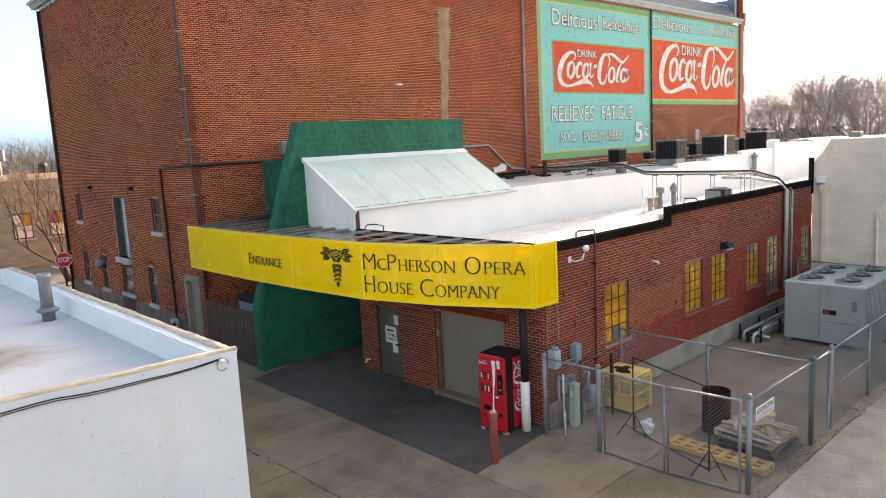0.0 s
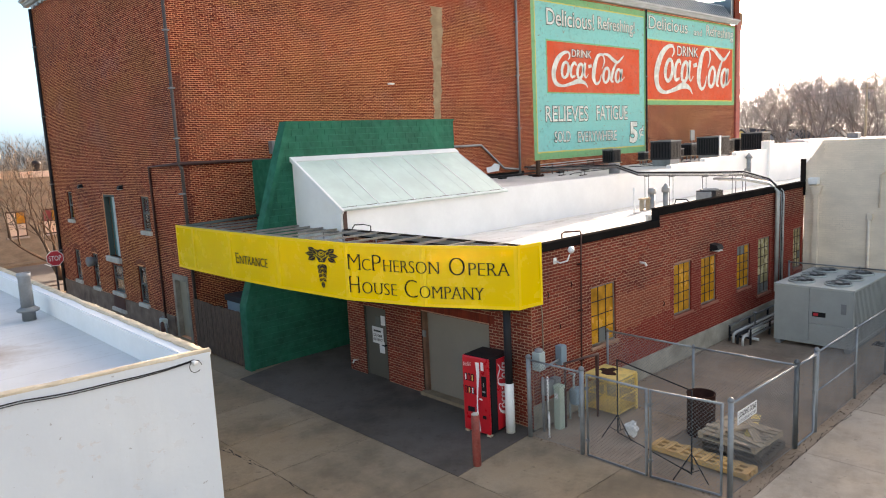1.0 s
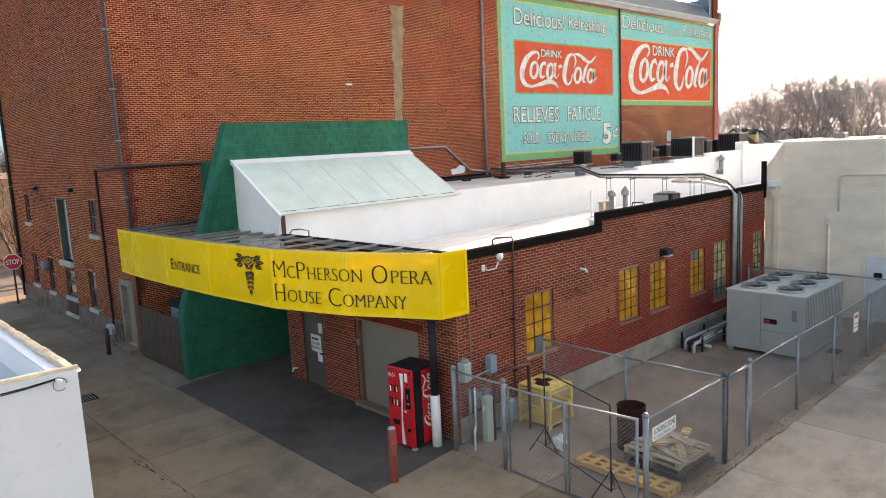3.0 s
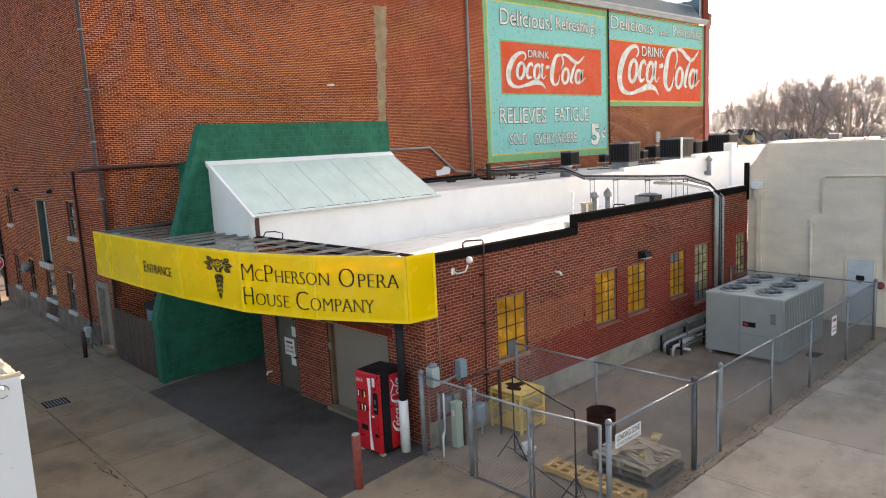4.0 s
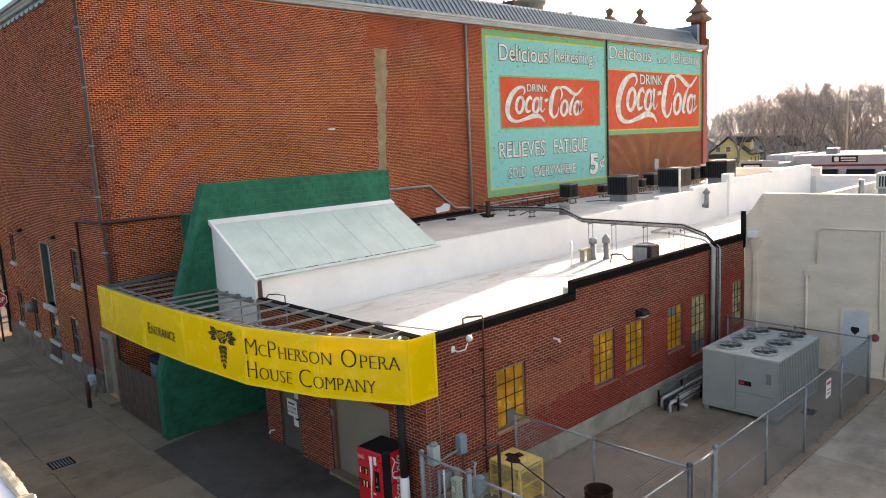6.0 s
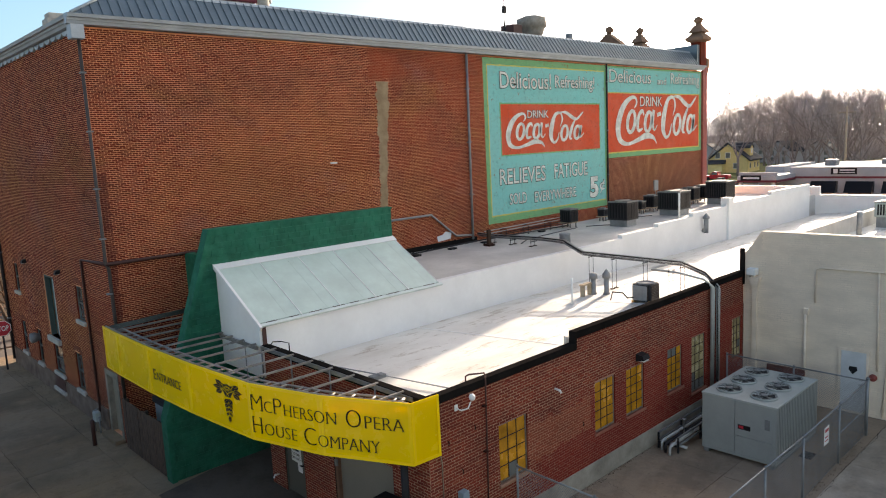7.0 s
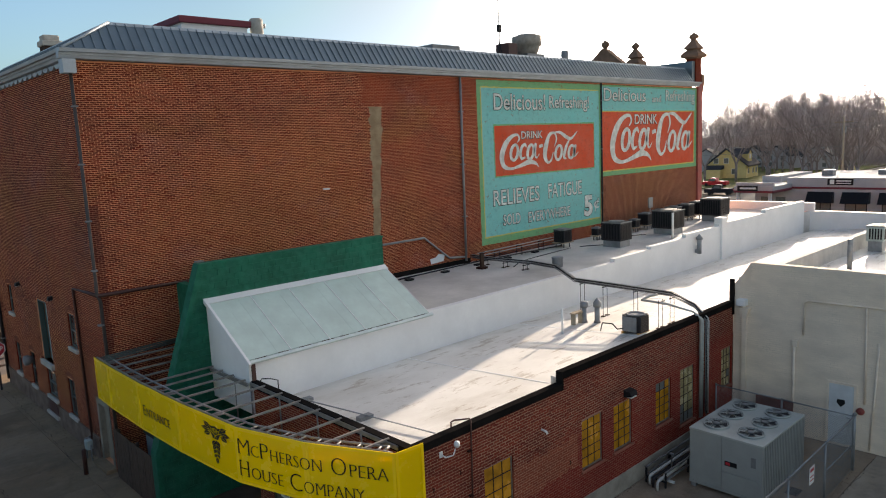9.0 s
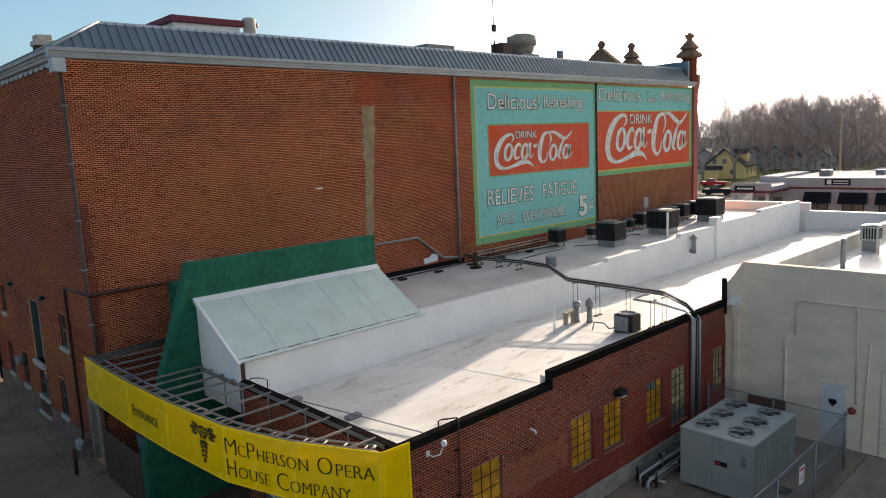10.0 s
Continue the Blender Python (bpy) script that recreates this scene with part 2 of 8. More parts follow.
M_plinth = surface("plinth_concrete", (0.37, 0.33, 0.27), 0.9, var=0.35, grain=40, stain=1.6)
M_conc = paving("concrete", (0.295, 0.228, 0.16), 0.0)
M_yard = paving("yard_concrete", (0.325, 0.25, 0.188), 0.0)
M_pale = paving("pale_lot_concrete", (0.41, 0.345, 0.28), 0.0)
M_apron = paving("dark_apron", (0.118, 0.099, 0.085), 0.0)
M_asphalt = surface("asphalt", (0.15, 0.135, 0.12), 0.9, var=0.25, grain=80, stain=0.4)
M_earth = surface("winter_ground", (0.13, 0.115, 0.08), 0.95, var=0.35, grain=3, stain=0.06)
M_grass = surface("winter_grass", (0.14, 0.15, 0.04), 0.95, var=0.45, grain=3, stain=0.12, tint=(0.17, 0.14, 0.07))
M_whitewall = surface("white_paint_wall", (0.70, 0.72, 0.74), 0.75, var=0.12, grain=14, stain=1.1, bump=0.3, dist=0.01)


def chipped_paint():
    """White masonry paint over cement: flaked patches with raised rims, faint drips."""
    n = Nodes("chipped_white_paint", 0.75)
    c = n.mix(n.step(n.noise(0.6, 5.0, 0.6), 0.35, 0.68), (0.66, 0.69, 0.72), (0.74, 0.76, 0.77))
    drip = n.step(n.noise(1.6, 5.0, 0.6, (1.0, 1.0, 0.12)), 0.52, 0.75)
    c = n.mix(n.math("MULTIPLY", drip, 0.3), c, (0.60, 0.60, 0.59))
    spread = n.step(n.noise(0.45, 2.0), 0.44, 0.62)
    flake = n.math("MULTIPLY", n.step(n.noise(3.2, 7.0, 0.7, (1.0, 1.0, 1.5)), 0.585, 0.60), spread)
    c = n.mix(n.math("MULTIPLY", flake, 0.5), c, (0.66, 0.60, 0.56))
    speck = n.step(n.noise(11.0, 3.0, 0.6), 0.71, 0.73)
    c = n.mix(n.math("MULTIPLY", speck, 0.6), c, (0.34, 0.30, 0.27))
    h = n.math("SUBTRACT", n.math("MULTIPLY", n.noise(16.0, 5.0, 0.6), 0.5), flake)
    n.bump(h, 0.35, 0.012)
    return n.done(c)


M_chipped = chipped_paint()


def roof_coating():
    """White roof paint with roller seams and one rust-brown ponding stain."""
    n = Nodes("white_roof_coating", 0.8)
    x, y, z = n.xyz()
    c = n.mix(n.step(n.noise(0.5, 6.0, 0.62), 0.35, 0.68), (0.56, 0.55, 0.53), (0.66, 0.65, 0.63))
    seam = n.math("LESS_THAN", n.math("ABSOLUTE", n.math("SUBTRACT", n.math("FRACT", n.math("MULTIPLY", n.math("ADD", y, n.math("MULTIPLY", n.noise(2.0), 0.05)), 1.05)), 0.5)), 0.02)
    c = n.mix(n.math("MULTIPLY", seam, 0.25), c, (0.40, 0.36, 0.32))
    dx, dy = n.math("MULTIPLY", n.math("SUBTRACT", x, 1.9), 0.8), n.math("SUBTRACT", y, 13.6)
    far = n.math("SQRT", n.math("ADD", n.math("MULTIPLY", dx, dx), n.math("MULTIPLY", dy, dy)))
    far = n.math("ADD", far, n.math("MULTIPLY", n.math("SUBTRACT", n.noise(1.8, 6.0, 0.65), 0.5), 1.6))
    c = n.mix(n.math("MULTIPLY", n.math("SUBTRACT", 1.0, n.step(far, 0.35, 1.2)), 0.75), c, (0.30, 0.19, 0.10))
    c = n.mix(n.math("MULTIPLY", n.step(n.noise(6.0, 5.0, 0.7), 0.58, 0.72), 0.3), c, (0.36, 0.30, 0.24))
    n.bump(n.noise(20.0), 0.2, 0.006)
    return n.done(c)


M_coating = roof_coating()


def membrane():
    """White roofing sheet gone cream: traffic grime, ponding marks and scuffs."""
    n = Nodes("white_roof_membrane", 0.62)
    c = n.mix(n.step(n.noise(0.5, 5.0, 0.6), 0.35, 0.68), (0.60, 0.575, 0.53), (0.73, 0.705, 0.66))
    c = n.mix(n.math("MULTIPLY", n.step(n.noise(0.35, 6.0, 0.7, (0.6, 1.6, 1.0)), 0.49, 0.66), 0.55), c, (0.45, 0.41, 0.35))
    c = n.mix(n.math("MULTIPLY", n.step(n.noise(1.4, 7.0, 0.75, (0.5, 1.8, 1.0)), 0.555, 0.62), 0.6), c, (0.28, 0.21, 0.14))
    c = n.mix(n.math("MULTIPLY", n.step(n.noise(9.0, 4.0, 0.7), 0.66, 0.72), 0.4), c, (0.28, 0.24, 0.2))
    n.bump(n.noise(3.0, 5.0, 0.6), 0.25, 0.02)
    return n.done(c)


M_membrane = membrane()
M_whiteparapet = surface("white_parapet", (0.78, 0.78, 0.77), 0.6, var=0.08, grain=8, stain=0.7)
M_grayroof = surface("grey_roof_membrane", (0.57, 0.545, 0.51), 0.8, var=0.25, grain=7, stain=0.5)
M_black = surface("black_metal_coping", (0.016, 0.014, 0.013), 0.75, var=0.3, grain=20, stain=1.5)
M_tan = surface("tan_painted_wall", (0.79, 0.67, 0.54), 0.85, var=0.14, grain=9, stain=0.8, bump=0.4, dist=0.012, stretch=(1.0, 1.0, 3.0))
M_tanjoint = surface("tan_painted_joint", (0.77, 0.65, 0.525), 0.9, var=0.16, grain=14, stain=1.5)
M_slate = surface("blue_grey_metal_roof", (0.15, 0.20, 0.23), 0.38, 0.5, var=0.18, grain=12, stain=0.8)
M_gutter = surface("painted_cornice", (0.42, 0.47, 0.50), 0.5, 0.2, var=0.2, grain=20, stain=1.3)
M_green = surface("green_painted_block", (0.005, 0.115, 0.068), 0.6, var=0.4, grain=5, stain=1.1, tint=(0.05, 0.25, 0.17))
M_coping = surface("weathered_coping", (0.66, 0.55, 0.40), 0.9, var=0.25, grain=22, stain=4.0, tint=(0.40, 0.28, 0.18))
# near-black, so unlit rooms and openings get their darkness from the colour
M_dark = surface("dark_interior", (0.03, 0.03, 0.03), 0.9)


# ---------------- building blocks ----------------
def thing(name, label, category, group="", kind="", at=(0, 0, 0)):
    ob = new(name)
    ob.location = at
    return tagged(ob, label, category, group, kind)


def mesh_of(name, bm, mat):
    me = bpy.data.meshes.new(name)
    bm.to_mesh(me)
    bm.free()
    for m in (mat if isinstance(mat, (list, tuple)) else [mat]):
        me.materials.append(m)
    return me


def part(name, bm, mat, parent=None, label=""):
    ob = new(name, mesh_of(name, bm, mat))
    if parent:
        ob.parent = parent
    if label:
        ob["label"] = label
    return ob


def structure(name, bm, mat, label, category):
    return tagged(part(name, bm, mat), label, category, kind="structure")


def box(bm, x0, x1, y0, y1, z0, z1):
    v = [bm.verts.new((x, y, z)) for z in (z0, z1) for x, y in ((x0, y0), (x1, y0), (x1, y1), (x0, y1))]
    for f in ((3, 2, 1, 0), (4, 5, 6, 7), (0, 1, 5, 4), (1, 2, 6, 5), (2, 3, 7, 6), (3, 0, 4, 7)):
        bm.faces.new([v[i] for i in f])
    return bm


def boxes(*dims):
    bm = bmesh.new()
    for d in dims:
        box(bm, *d)
    return bm


def soft_box(bev, *dims):
    bm = boxes(*dims)
    bmesh.ops.bevel(bm, geom=bm.edges[:], offset=bev, segments=2, affect="EDGES", profile=0.5)
    return bm


def tube(bm, pts, r, n=8):
    """A round bar through points, with mitred bends and closed ends."""
    P = [Vector(p) for p in pts]
    rings = []
    for i, p in enumerate(P):
        d = (P[min(i + 1, len(P) - 1)] - P[max(i - 1, 0)]).normalized()
        a = d.orthogonal().normalized() if not rings else None
        if rings:
            a = (last - d * last.dot(d))
            a = a.normalized() if a.length > 1e-5 else d.orthogonal().normalized()
        last = a
        b = d.cross(a)
        k = 1.0
        if 0 < i < len(P) - 1:
            h = (P[i] - P[i - 1]).normalized().dot(d)
            k = 1.0 / max(h, 0.5)
        rings.append([bm.verts.new(p + (a * math.cos(2 * math.pi * j / n) + b * math.sin(2 * math.pi * j / n)) * r * (k if i else 1)) for j in range(n)])
    for q0, q1 in zip(rings, rings[1:]):
        for j in range(n):
            f = bm.faces.new((q0[j], q0[(j + 1) % n], q1[(j + 1) % n], q1[j]))
            f.smooth = True
    bm.faces.new(rings[0][::-1])
    bm.faces.new(rings[-1])
    return bm


def tubes(r, *lines, n=8):
    bm = bmesh.new()
    for pts in lines:
        tube(bm, pts, r, n)
    return bm


def lathe(bm, profile, at=(0, 0, 0), n=20, smooth=True):
    """Turns (radius, height) pairs round the upright axis at a point."""
    rings = []
    for r, z in profile:
        rings.append([bm.verts.new((at[0] + r * math.cos(2 * math.pi * j / n), at[1] + r * math.sin(2 * math.pi * j / n), at[2] + z)) for j in range(n)])
    for q0, q1 in zip(rings, rings[1:]):
        for j in range(n):
            f = bm.faces.new((q0[j], q0[(j + 1) % n], q1[(j + 1) % n], q1[j]))
            f.smooth = smooth
    bm.faces.new(rings[0][::-1])
    bm.faces.new(rings[-1])
    return bm


def prism(bm, poly, axis, a, b):
    """A polygon of (u, v) pushed from a to b along an axis: x takes (y, z), y takes (x, z), z takes (x, y)."""
    def at(u, v, w):
        return {"x": (w, u, v), "y": (u, w, v), "z": (u, v, w)}[axis]
    lo = [bm.verts.new(at(u, v, a)) for u, v in poly]
    hi = [bm.verts.new(at(u, v, b)) for u, v in poly]
    bm.faces.new(lo)
    bm.faces.new(hi[::-1])
    for i in range(len(poly)):
        j = (i + 1) % len(poly)
        bm.faces.new((lo[j], lo[i], hi[i], hi[j]))
    bmesh.ops.recalc_face_normals(bm, faces=bm.faces[:])
    return bm


def wall_cells(u0, u1, z0, z1, holes):
    """The rectangles of a wall left round its holes (u0, u1, z0, z1)."""
    us = sorted({u0, u1, *[h[i] for h in holes for i in (0, 1) if u0 < h[i] < u1]})
    out = []
    for a, b in zip(us, us[1:]):
        m = (a + b) / 2
        cuts = sorted((h[2], h[3]) for h in holes if h[0] < m < h[1])
        z = z0
        for c, d in cuts:
            if c > z:
                out.append((a, b, z, c))
            z = max(z, d)
        if z < z1:
            out.append((a, b, z, z1))
    return out


def wall(name, axis, plane, into, u0, u1, z0, z1, holes, mat, label):
    """A thick wall on a plane; into: its thickness, signed, away from its face."""
    bm = bmesh.new()
    a, b = sorted((plane, plane + into))
    for c in wall_cells(u0, u1, z0, z1, holes):
        if axis == "x":
            box(bm, a, b, c[0], c[1], c[2], c[3])
        else:
            box(bm, c[0], c[1], a, b, c[2], c[3])
    return structure(name, bm, mat, label, "wall")


def bricks(host, axis, plane, out, u0, u1, z0, z1, L, H, holes, mat, near, joint=0.012, proud=0.008, seed=1):
    """Courses of bricks on a wall face; near: the stretch (u0, u1, z0, z1) whose bricks are parts of their own."""
    rng = random.Random(seed)
    full = None
    verts, faces = [], []
    made = 0
    sgn = 1 if out > 0 else -1
    quad = [(0, 1, 2, 3), (0, 4, 5, 1), (1, 5, 6, 2), (2, 6, 7, 3), (3, 7, 4, 0)]
    rows = int((z1 - z0) / H)
    for k in range(rows):
        a0 = z0 + k * H + joint / 2
        a1 = a0 + H - joint
        u = u0 - (L / 2 if k % 2 else 0)
        while u < u1:
            b0, b1 = max(u + joint / 2, u0), min(u + L - joint / 2, u1)
            whole = b1 - b0 > L - joint - 1e-4
            u += L
            if b1 - b0 < 0.03:
                continue
            spans = [(b0, b1)]
            for h in holes:
                if h[2] < a1 - 0.01 and h[3] > a0 + 0.01:
                    nxt = []
                    for p, q in spans:
                        if q <= h[0] or p >= h[1]:
                            nxt.append((p, q))
                        else:
                            if h[0] - p > 0.03:
                                nxt.append((p, h[0]))
                            if q - h[1] > 0.03:
                                nxt.append((h[1], q))
                            whole = False
                    spans = nxt
            for p, q in spans:
                d = proud * rng.uniform(0.7, 1.3)
                face = plane + sgn * d
                back = plane - sgn * 0.002
                if whole and made < 300 and near[0] < p and q < near[1] and near[2] < a0 and a1 < near[3]:
                    if full is None:
                        w, h2 = (L - joint) / 2, (H - joint) / 2
                        bm = boxes((-w, w, -0.005, 0.005, -h2, h2)) if axis == "y" else boxes((-0.005, 0.005, -w, w, -h2, h2))
                        full = mesh_of("brick", bm, mat)
                    ob = new("brick", full)
                    ob.parent = host
                    mid = (p + q) / 2
                    zz = (a0 + a1) / 2
                    ob.location = (mid, plane + sgn * (d - 0.005), zz) if axis == "y" else (plane + sgn * (d - 0.005), mid, zz)
                    made += 1
                    continue
                i = len(verts)
                e = 0.003
                sway = 0.014 * noise.noise((p * 0.45, a0 * 1.0, seed)) + rng.uniform(-0.003, 0.003)
                p, q = p + rng.uniform(-0.003, 0.004), q - rng.uniform(-0.003, 0.004)
                a0, a1 = z0 + k * H + joint / 2 + sway, z0 + k * H + H - joint / 2 + sway
                if rng.random() < 0.16:
                    a0 -= joint * rng.uniform(0.3, 0.8)
                cs = [(p, a0), (q, a0), (q, a1), (p, a1)]
                ci = [(p + e, a0 + e), (q - e, a0 + e), (q - e, a1 - e), (p + e, a1 - e)]
                for (uu, vv) in ci:
                    verts.append((uu, face, vv) if axis == "y" else (face, uu, vv))
                for (uu, vv) in cs:
                    verts.append((uu, back, vv) if axis == "y" else (back, uu, vv))
                flip = (axis == "y") == (sgn > 0)
                for f in quad:
                    f = tuple(i + c for c in f)
                    faces.append(f[::-1] if flip else f)
    me = bpy.data.meshes.new("brickwork")
    me.from_pydata(verts, [], faces)
    me.materials.append(mat)
    ob = new("brickwork", me)
    ob.parent = host
    ob["kind"] = "stuff"
    return ob



def lettering(name, body, u0, u1, v0, v1, place, mat, parent, thick=0.0, depth=0.0, serif=0.0, swell=0.0):
    """Words of the built-in font fitted into (u0..u1, v0..v1); place turns (u, v, w) into a point of the thing; serif: length of the feet."""
    cu = bpy.data.curves.new(name, "FONT")
    cu.body, cu.offset, cu.extrude, cu.resolution_u = body, thick, 0.02 if depth else 0.0, 4
    tmp = new(name, cu)
    me = bpy.data.meshes.new_from_object(tmp.evaluated_get(bpy.context.evaluated_depsgraph_get()))
    bpy.data.objects.remove(tmp)
    co = np.empty(len(me.vertices) * 3)
    me.vertices.foreach_get("co", co)
    co = co.reshape(-1, 3)
    lo, hi = co.min(0), co.max(0)
    if serif:
        bm = bmesh.new()
        bm.from_mesh(me)
        ends = []
        for e in bm.edges:
            p, q = e.verts[0].co, e.verts[1].co
            if len(e.link_faces) == 1 and abs(p.y - q.y) < 1e-4 and 0.01 < abs(p.x - q.x) < 0.16 and (abs(p.y - lo[1]) < 0.02 or abs(p.y - hi[1]) < 0.02):
                ends.append((min(p.x, q.x), max(p.x, q.x), p.y, 1 if abs(p.y - lo[1]) < 0.02 else -1))
        for a, b, y, up in ends:
            a, b = max(a - serif, lo[0]), min(b + serif, hi[0])
            bm.faces.new([bm.verts.new(c) for c in ((a, y, 0), (b, y, 0), (b, y + 0.028 * up, 0), (a, y + 0.028 * up, 0))])
        bm.to_mesh(me)
        bm.free()
    for v in me.vertices:
        u = u0 + (v.co.x - lo[0]) / (hi[0] - lo[0]) * (u1 - u0)
        w = v0 + (v.co.y - lo[1]) / (hi[1] - lo[1]) * (v1 - v0)
        v.co = place(u, w, depth * (v.co.z > 0))
    if swell:
        bm = bmesh.new()
        bm.from_mesh(me)
        for k in (1, 2, 3):
            c = bmesh.ops.duplicate(bm, geom=bm.faces[:] if k == 1 else first)
            vs = [g for g in c["geom"] if isinstance(g, bmesh.types.BMVert)]
            first = [g for g in c["geom"] if isinstance(g, bmesh.types.BMFace)]
            for v in vs:
                v.co += Vector(place(u0 + swell, v0, 0)) - Vector(place(u0, v0, 0))
        bm.to_mesh(me)
        bm.free()
    me.materials.clear()
    me.materials.append(mat)
    ob = new(name, me)
    ob.parent = parent
    return ob


def ribbon(bm, pts, place, close=False):
    """A painted stroke through (u, v, half width) points."""
    P = pts[:]
    n = len(P)
    out = []
    for i in range(n - (0 if close else 1)):
        q = [P[(i + k) % n] if close else P[min(max(i + k, 0), n - 1)] for k in (-1, 0, 1, 2)]
        for s in range(6):
            t = s / 6
            out.append([0.5 * (2 * q[1][c] + (q[2][c] - q[0][c]) * t + (2 * q[0][c] - 5 * q[1][c] + 4 * q[2][c] - q[3][c]) * t * t + (3 * q[1][c] - q[0][c] - 3 * q[2][c] + q[3][c]) * t ** 3) for c in range(3)])
    out.append(list(P[0] if close else P[-1]))
    rails = []
    for i, (u, v, w) in enumerate(out):
        a, b = out[max(i - 1, 0)], out[min(i + 1, len(out) - 1)]
        d = Vector((b[0] - a[0], b[1] - a[1]))
        d = d.normalized() if d.length > 1e-9 else Vector((1, 0))
        rails.append((bm.verts.new(place(u - d.y * w, v + d.x * w, 0)), bm.verts.new(place(u + d.y * w, v - d.x * w, 0))))
    for (a, b), (c, d) in zip(rails, rails[1:]):
        bm.faces.new((a, b, d, c))


def flourish(u0, u1, v0, v1, place):
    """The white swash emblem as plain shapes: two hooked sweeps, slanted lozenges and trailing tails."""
    W, H = u1 - u0, v1 - v0
    k = H / W
    bm = bmesh.new()

    def stroke(pts):
        ribbon(bm, [(u, v * k, w) for u, v, w in pts], lambda a, b, w: place(u0 + a * W, v0 + b / k * H, w))

    def hoop(u, v, ru, rv, w, lean=0.2):
        pts = []
        for i in range(10):
            t = 2 * math.pi * i / 10
            pts.append((u + ru * math.cos(t) + lean * rv * math.sin(t) * k, (v + rv * math.sin(t)) * k, w * (0.75 + 0.45 * abs(math.cos(t)))))
        ribbon(bm, pts, lambda a, b, c: place(u0 + a * W, v0 + b / k * H, c), True)

    stroke([(0.21, 0.74, 0.003), (0.235, 0.84, 0.008), (0.215, 0.94, 0.009), (0.15, 0.90, 0.014), (0.08, 0.72, 0.023), (0.035, 0.42, 0.026), (0.05, 0.16, 0.020), (0.13, 0.06, 0.010), (0.24, 0.12, 0.013), (0.34, 0.20, 0.019), (0.42, 0.16, 0.012), (0.46, 0.04, 0.003)])
    hoop(0.175, 0.48, 0.040, 0.20, 0.013)
    stroke([(0.315, 0.60, 0.006), (0.30, 0.68, 0.011), (0.265, 0.62, 0.013), (0.245, 0.45, 0.015), (0.255, 0.31, 0.012), (0.30, 0.34, 0.005)])
    hoop(0.365, 0.47, 0.036, 0.19, 0.013)
    stroke([(0.43, 0.70, 0.014), (0.415, 0.45, 0.015), (0.435, 0.30, 0.006), (0.47, 0.40, 0.003)])
    stroke([(0.47, 0.60, 0.012), (0.515, 0.63, 0.012)])
    stroke([(0.66, 0.58, 0.003), (0.69, 0.78, 0.009), (0.665, 0.95, 0.009), (0.60, 0.90, 0.015), (0.555, 0.62, 0.025), (0.54, 0.32, 0.023), (0.575, 0.15, 0.011), (0.62, 0.22, 0.009), (0.645, 0.42, 0.004)])
    stroke([(0.665, 0.97, 0.004), (0.74, 0.96, 0.012), (0.82, 0.83, 0.016), (0.88, 0.78, 0.011), (0.94, 0.90, 0.008), (0.97, 0.98, 0.003)])
    hoop(0.715, 0.40, 0.040, 0.20, 0.013)
    hoop(0.885, 0.40, 0.036, 0.18, 0.013)
    stroke([(0.865, 0.78, 0.005), (0.815, 0.55, 0.016), (0.785, 0.28, 0.015), (0.815, 0.22, 0.004)])
    stroke([(0.945, 0.60, 0.013), (0.93, 0.42, 0.015), (0.925, 0.26, 0.008), (0.98, 0.38, 0.003)])
    return bm


# ---------------- more materials ----------------
def plain(name, colour, rough=0.5, metal=0.0, var=0.12, world_space=True):
    return surface(name, colour, rough, metal, var, 25, 2.5, bump=0.06, dist=0.002, world_space=world_space)


def glass(name, colour=(0.9, 0.95, 0.95), rough=0.02):
    n = Nodes(name, rough)
    n.b.inputs["Transmission Weight"].default_value = 0.9
    n.b.inputs["IOR"].default_value = 1.45
    return n.done(n.mix(n.step(n.noise(2.0), 0.3, 0.7), colour, tuple(c * 0.8 for c in colour)))


M_yellow = plain("yellow_sign_panel", (1.0, 0.665, 0.001), 0.25, var=0.02)
yt = M_yellow.node_tree
ytr, ymx = yt.nodes.new("ShaderNodeBsdfTranslucent"), yt.nodes.new("ShaderNodeMixShader")
ytr.inputs["Color"].default_value, ymx.inputs[0].default_value = (1.0, 0.70, 0.005, 1.0), 0.2
yt.links.new(yt.nodes["Principled BSDF"].outputs[0], ymx.inputs[1])
yt.links.new(ytr.outputs[0], ymx.inputs[2])
yt.links.new(ymx.outputs[0], yt.nodes["Material Output"].inputs["Surface"])
M_ink = plain("dark_sign_paint", (0.03, 0.022, 0.015), 0.6)
M_galv = plain("galvanised_steel", (0.27, 0.285, 0.295), 0.55, 0.45, var=0.3)
M_galvdull = plain("weathered_galvanised", (0.23, 0.24, 0.245), 0.6, 0.35, var=0.3)
M_redpaint = plain("machine_red", (0.55, 0.012, 0.02), 0.3, var=0.12)
M_machblack = plain("machine_black", (0.012, 0.012, 0.014), 0.35)
M_white = plain("white_enamel", (0.78, 0.78, 0.76), 0.45)
M_wornwhite = surface("worn_white_lettering", (0.70, 0.72, 0.67), 0.85, var=0.3, grain=13, stain=2.6, tint=(0.34, 0.40, 0.36))
M_wornblack = surface("faded_black_outline", (0.07, 0.075, 0.065), 0.85, var=0.4, grain=9, stain=2.0)
M_dullblack = plain("black_powdercoat", (0.018, 0.018, 0.02), 0.5)
M_rust = surface("rusted_steel", (0.055, 0.022, 0.016), 0.85, 0.2, var=0.5, grain=18, stain=4.0)
M_bollard = surface("faded_red_paint", (0.32, 0.045, 0.035), 0.7, var=0.35, grain=20, stain=5.0, tint=(0.3, 0.2, 0.16))
M_unit = plain("condenser_black", (0.036, 0.036, 0.039), 0.55, 0.2, var=0.3)
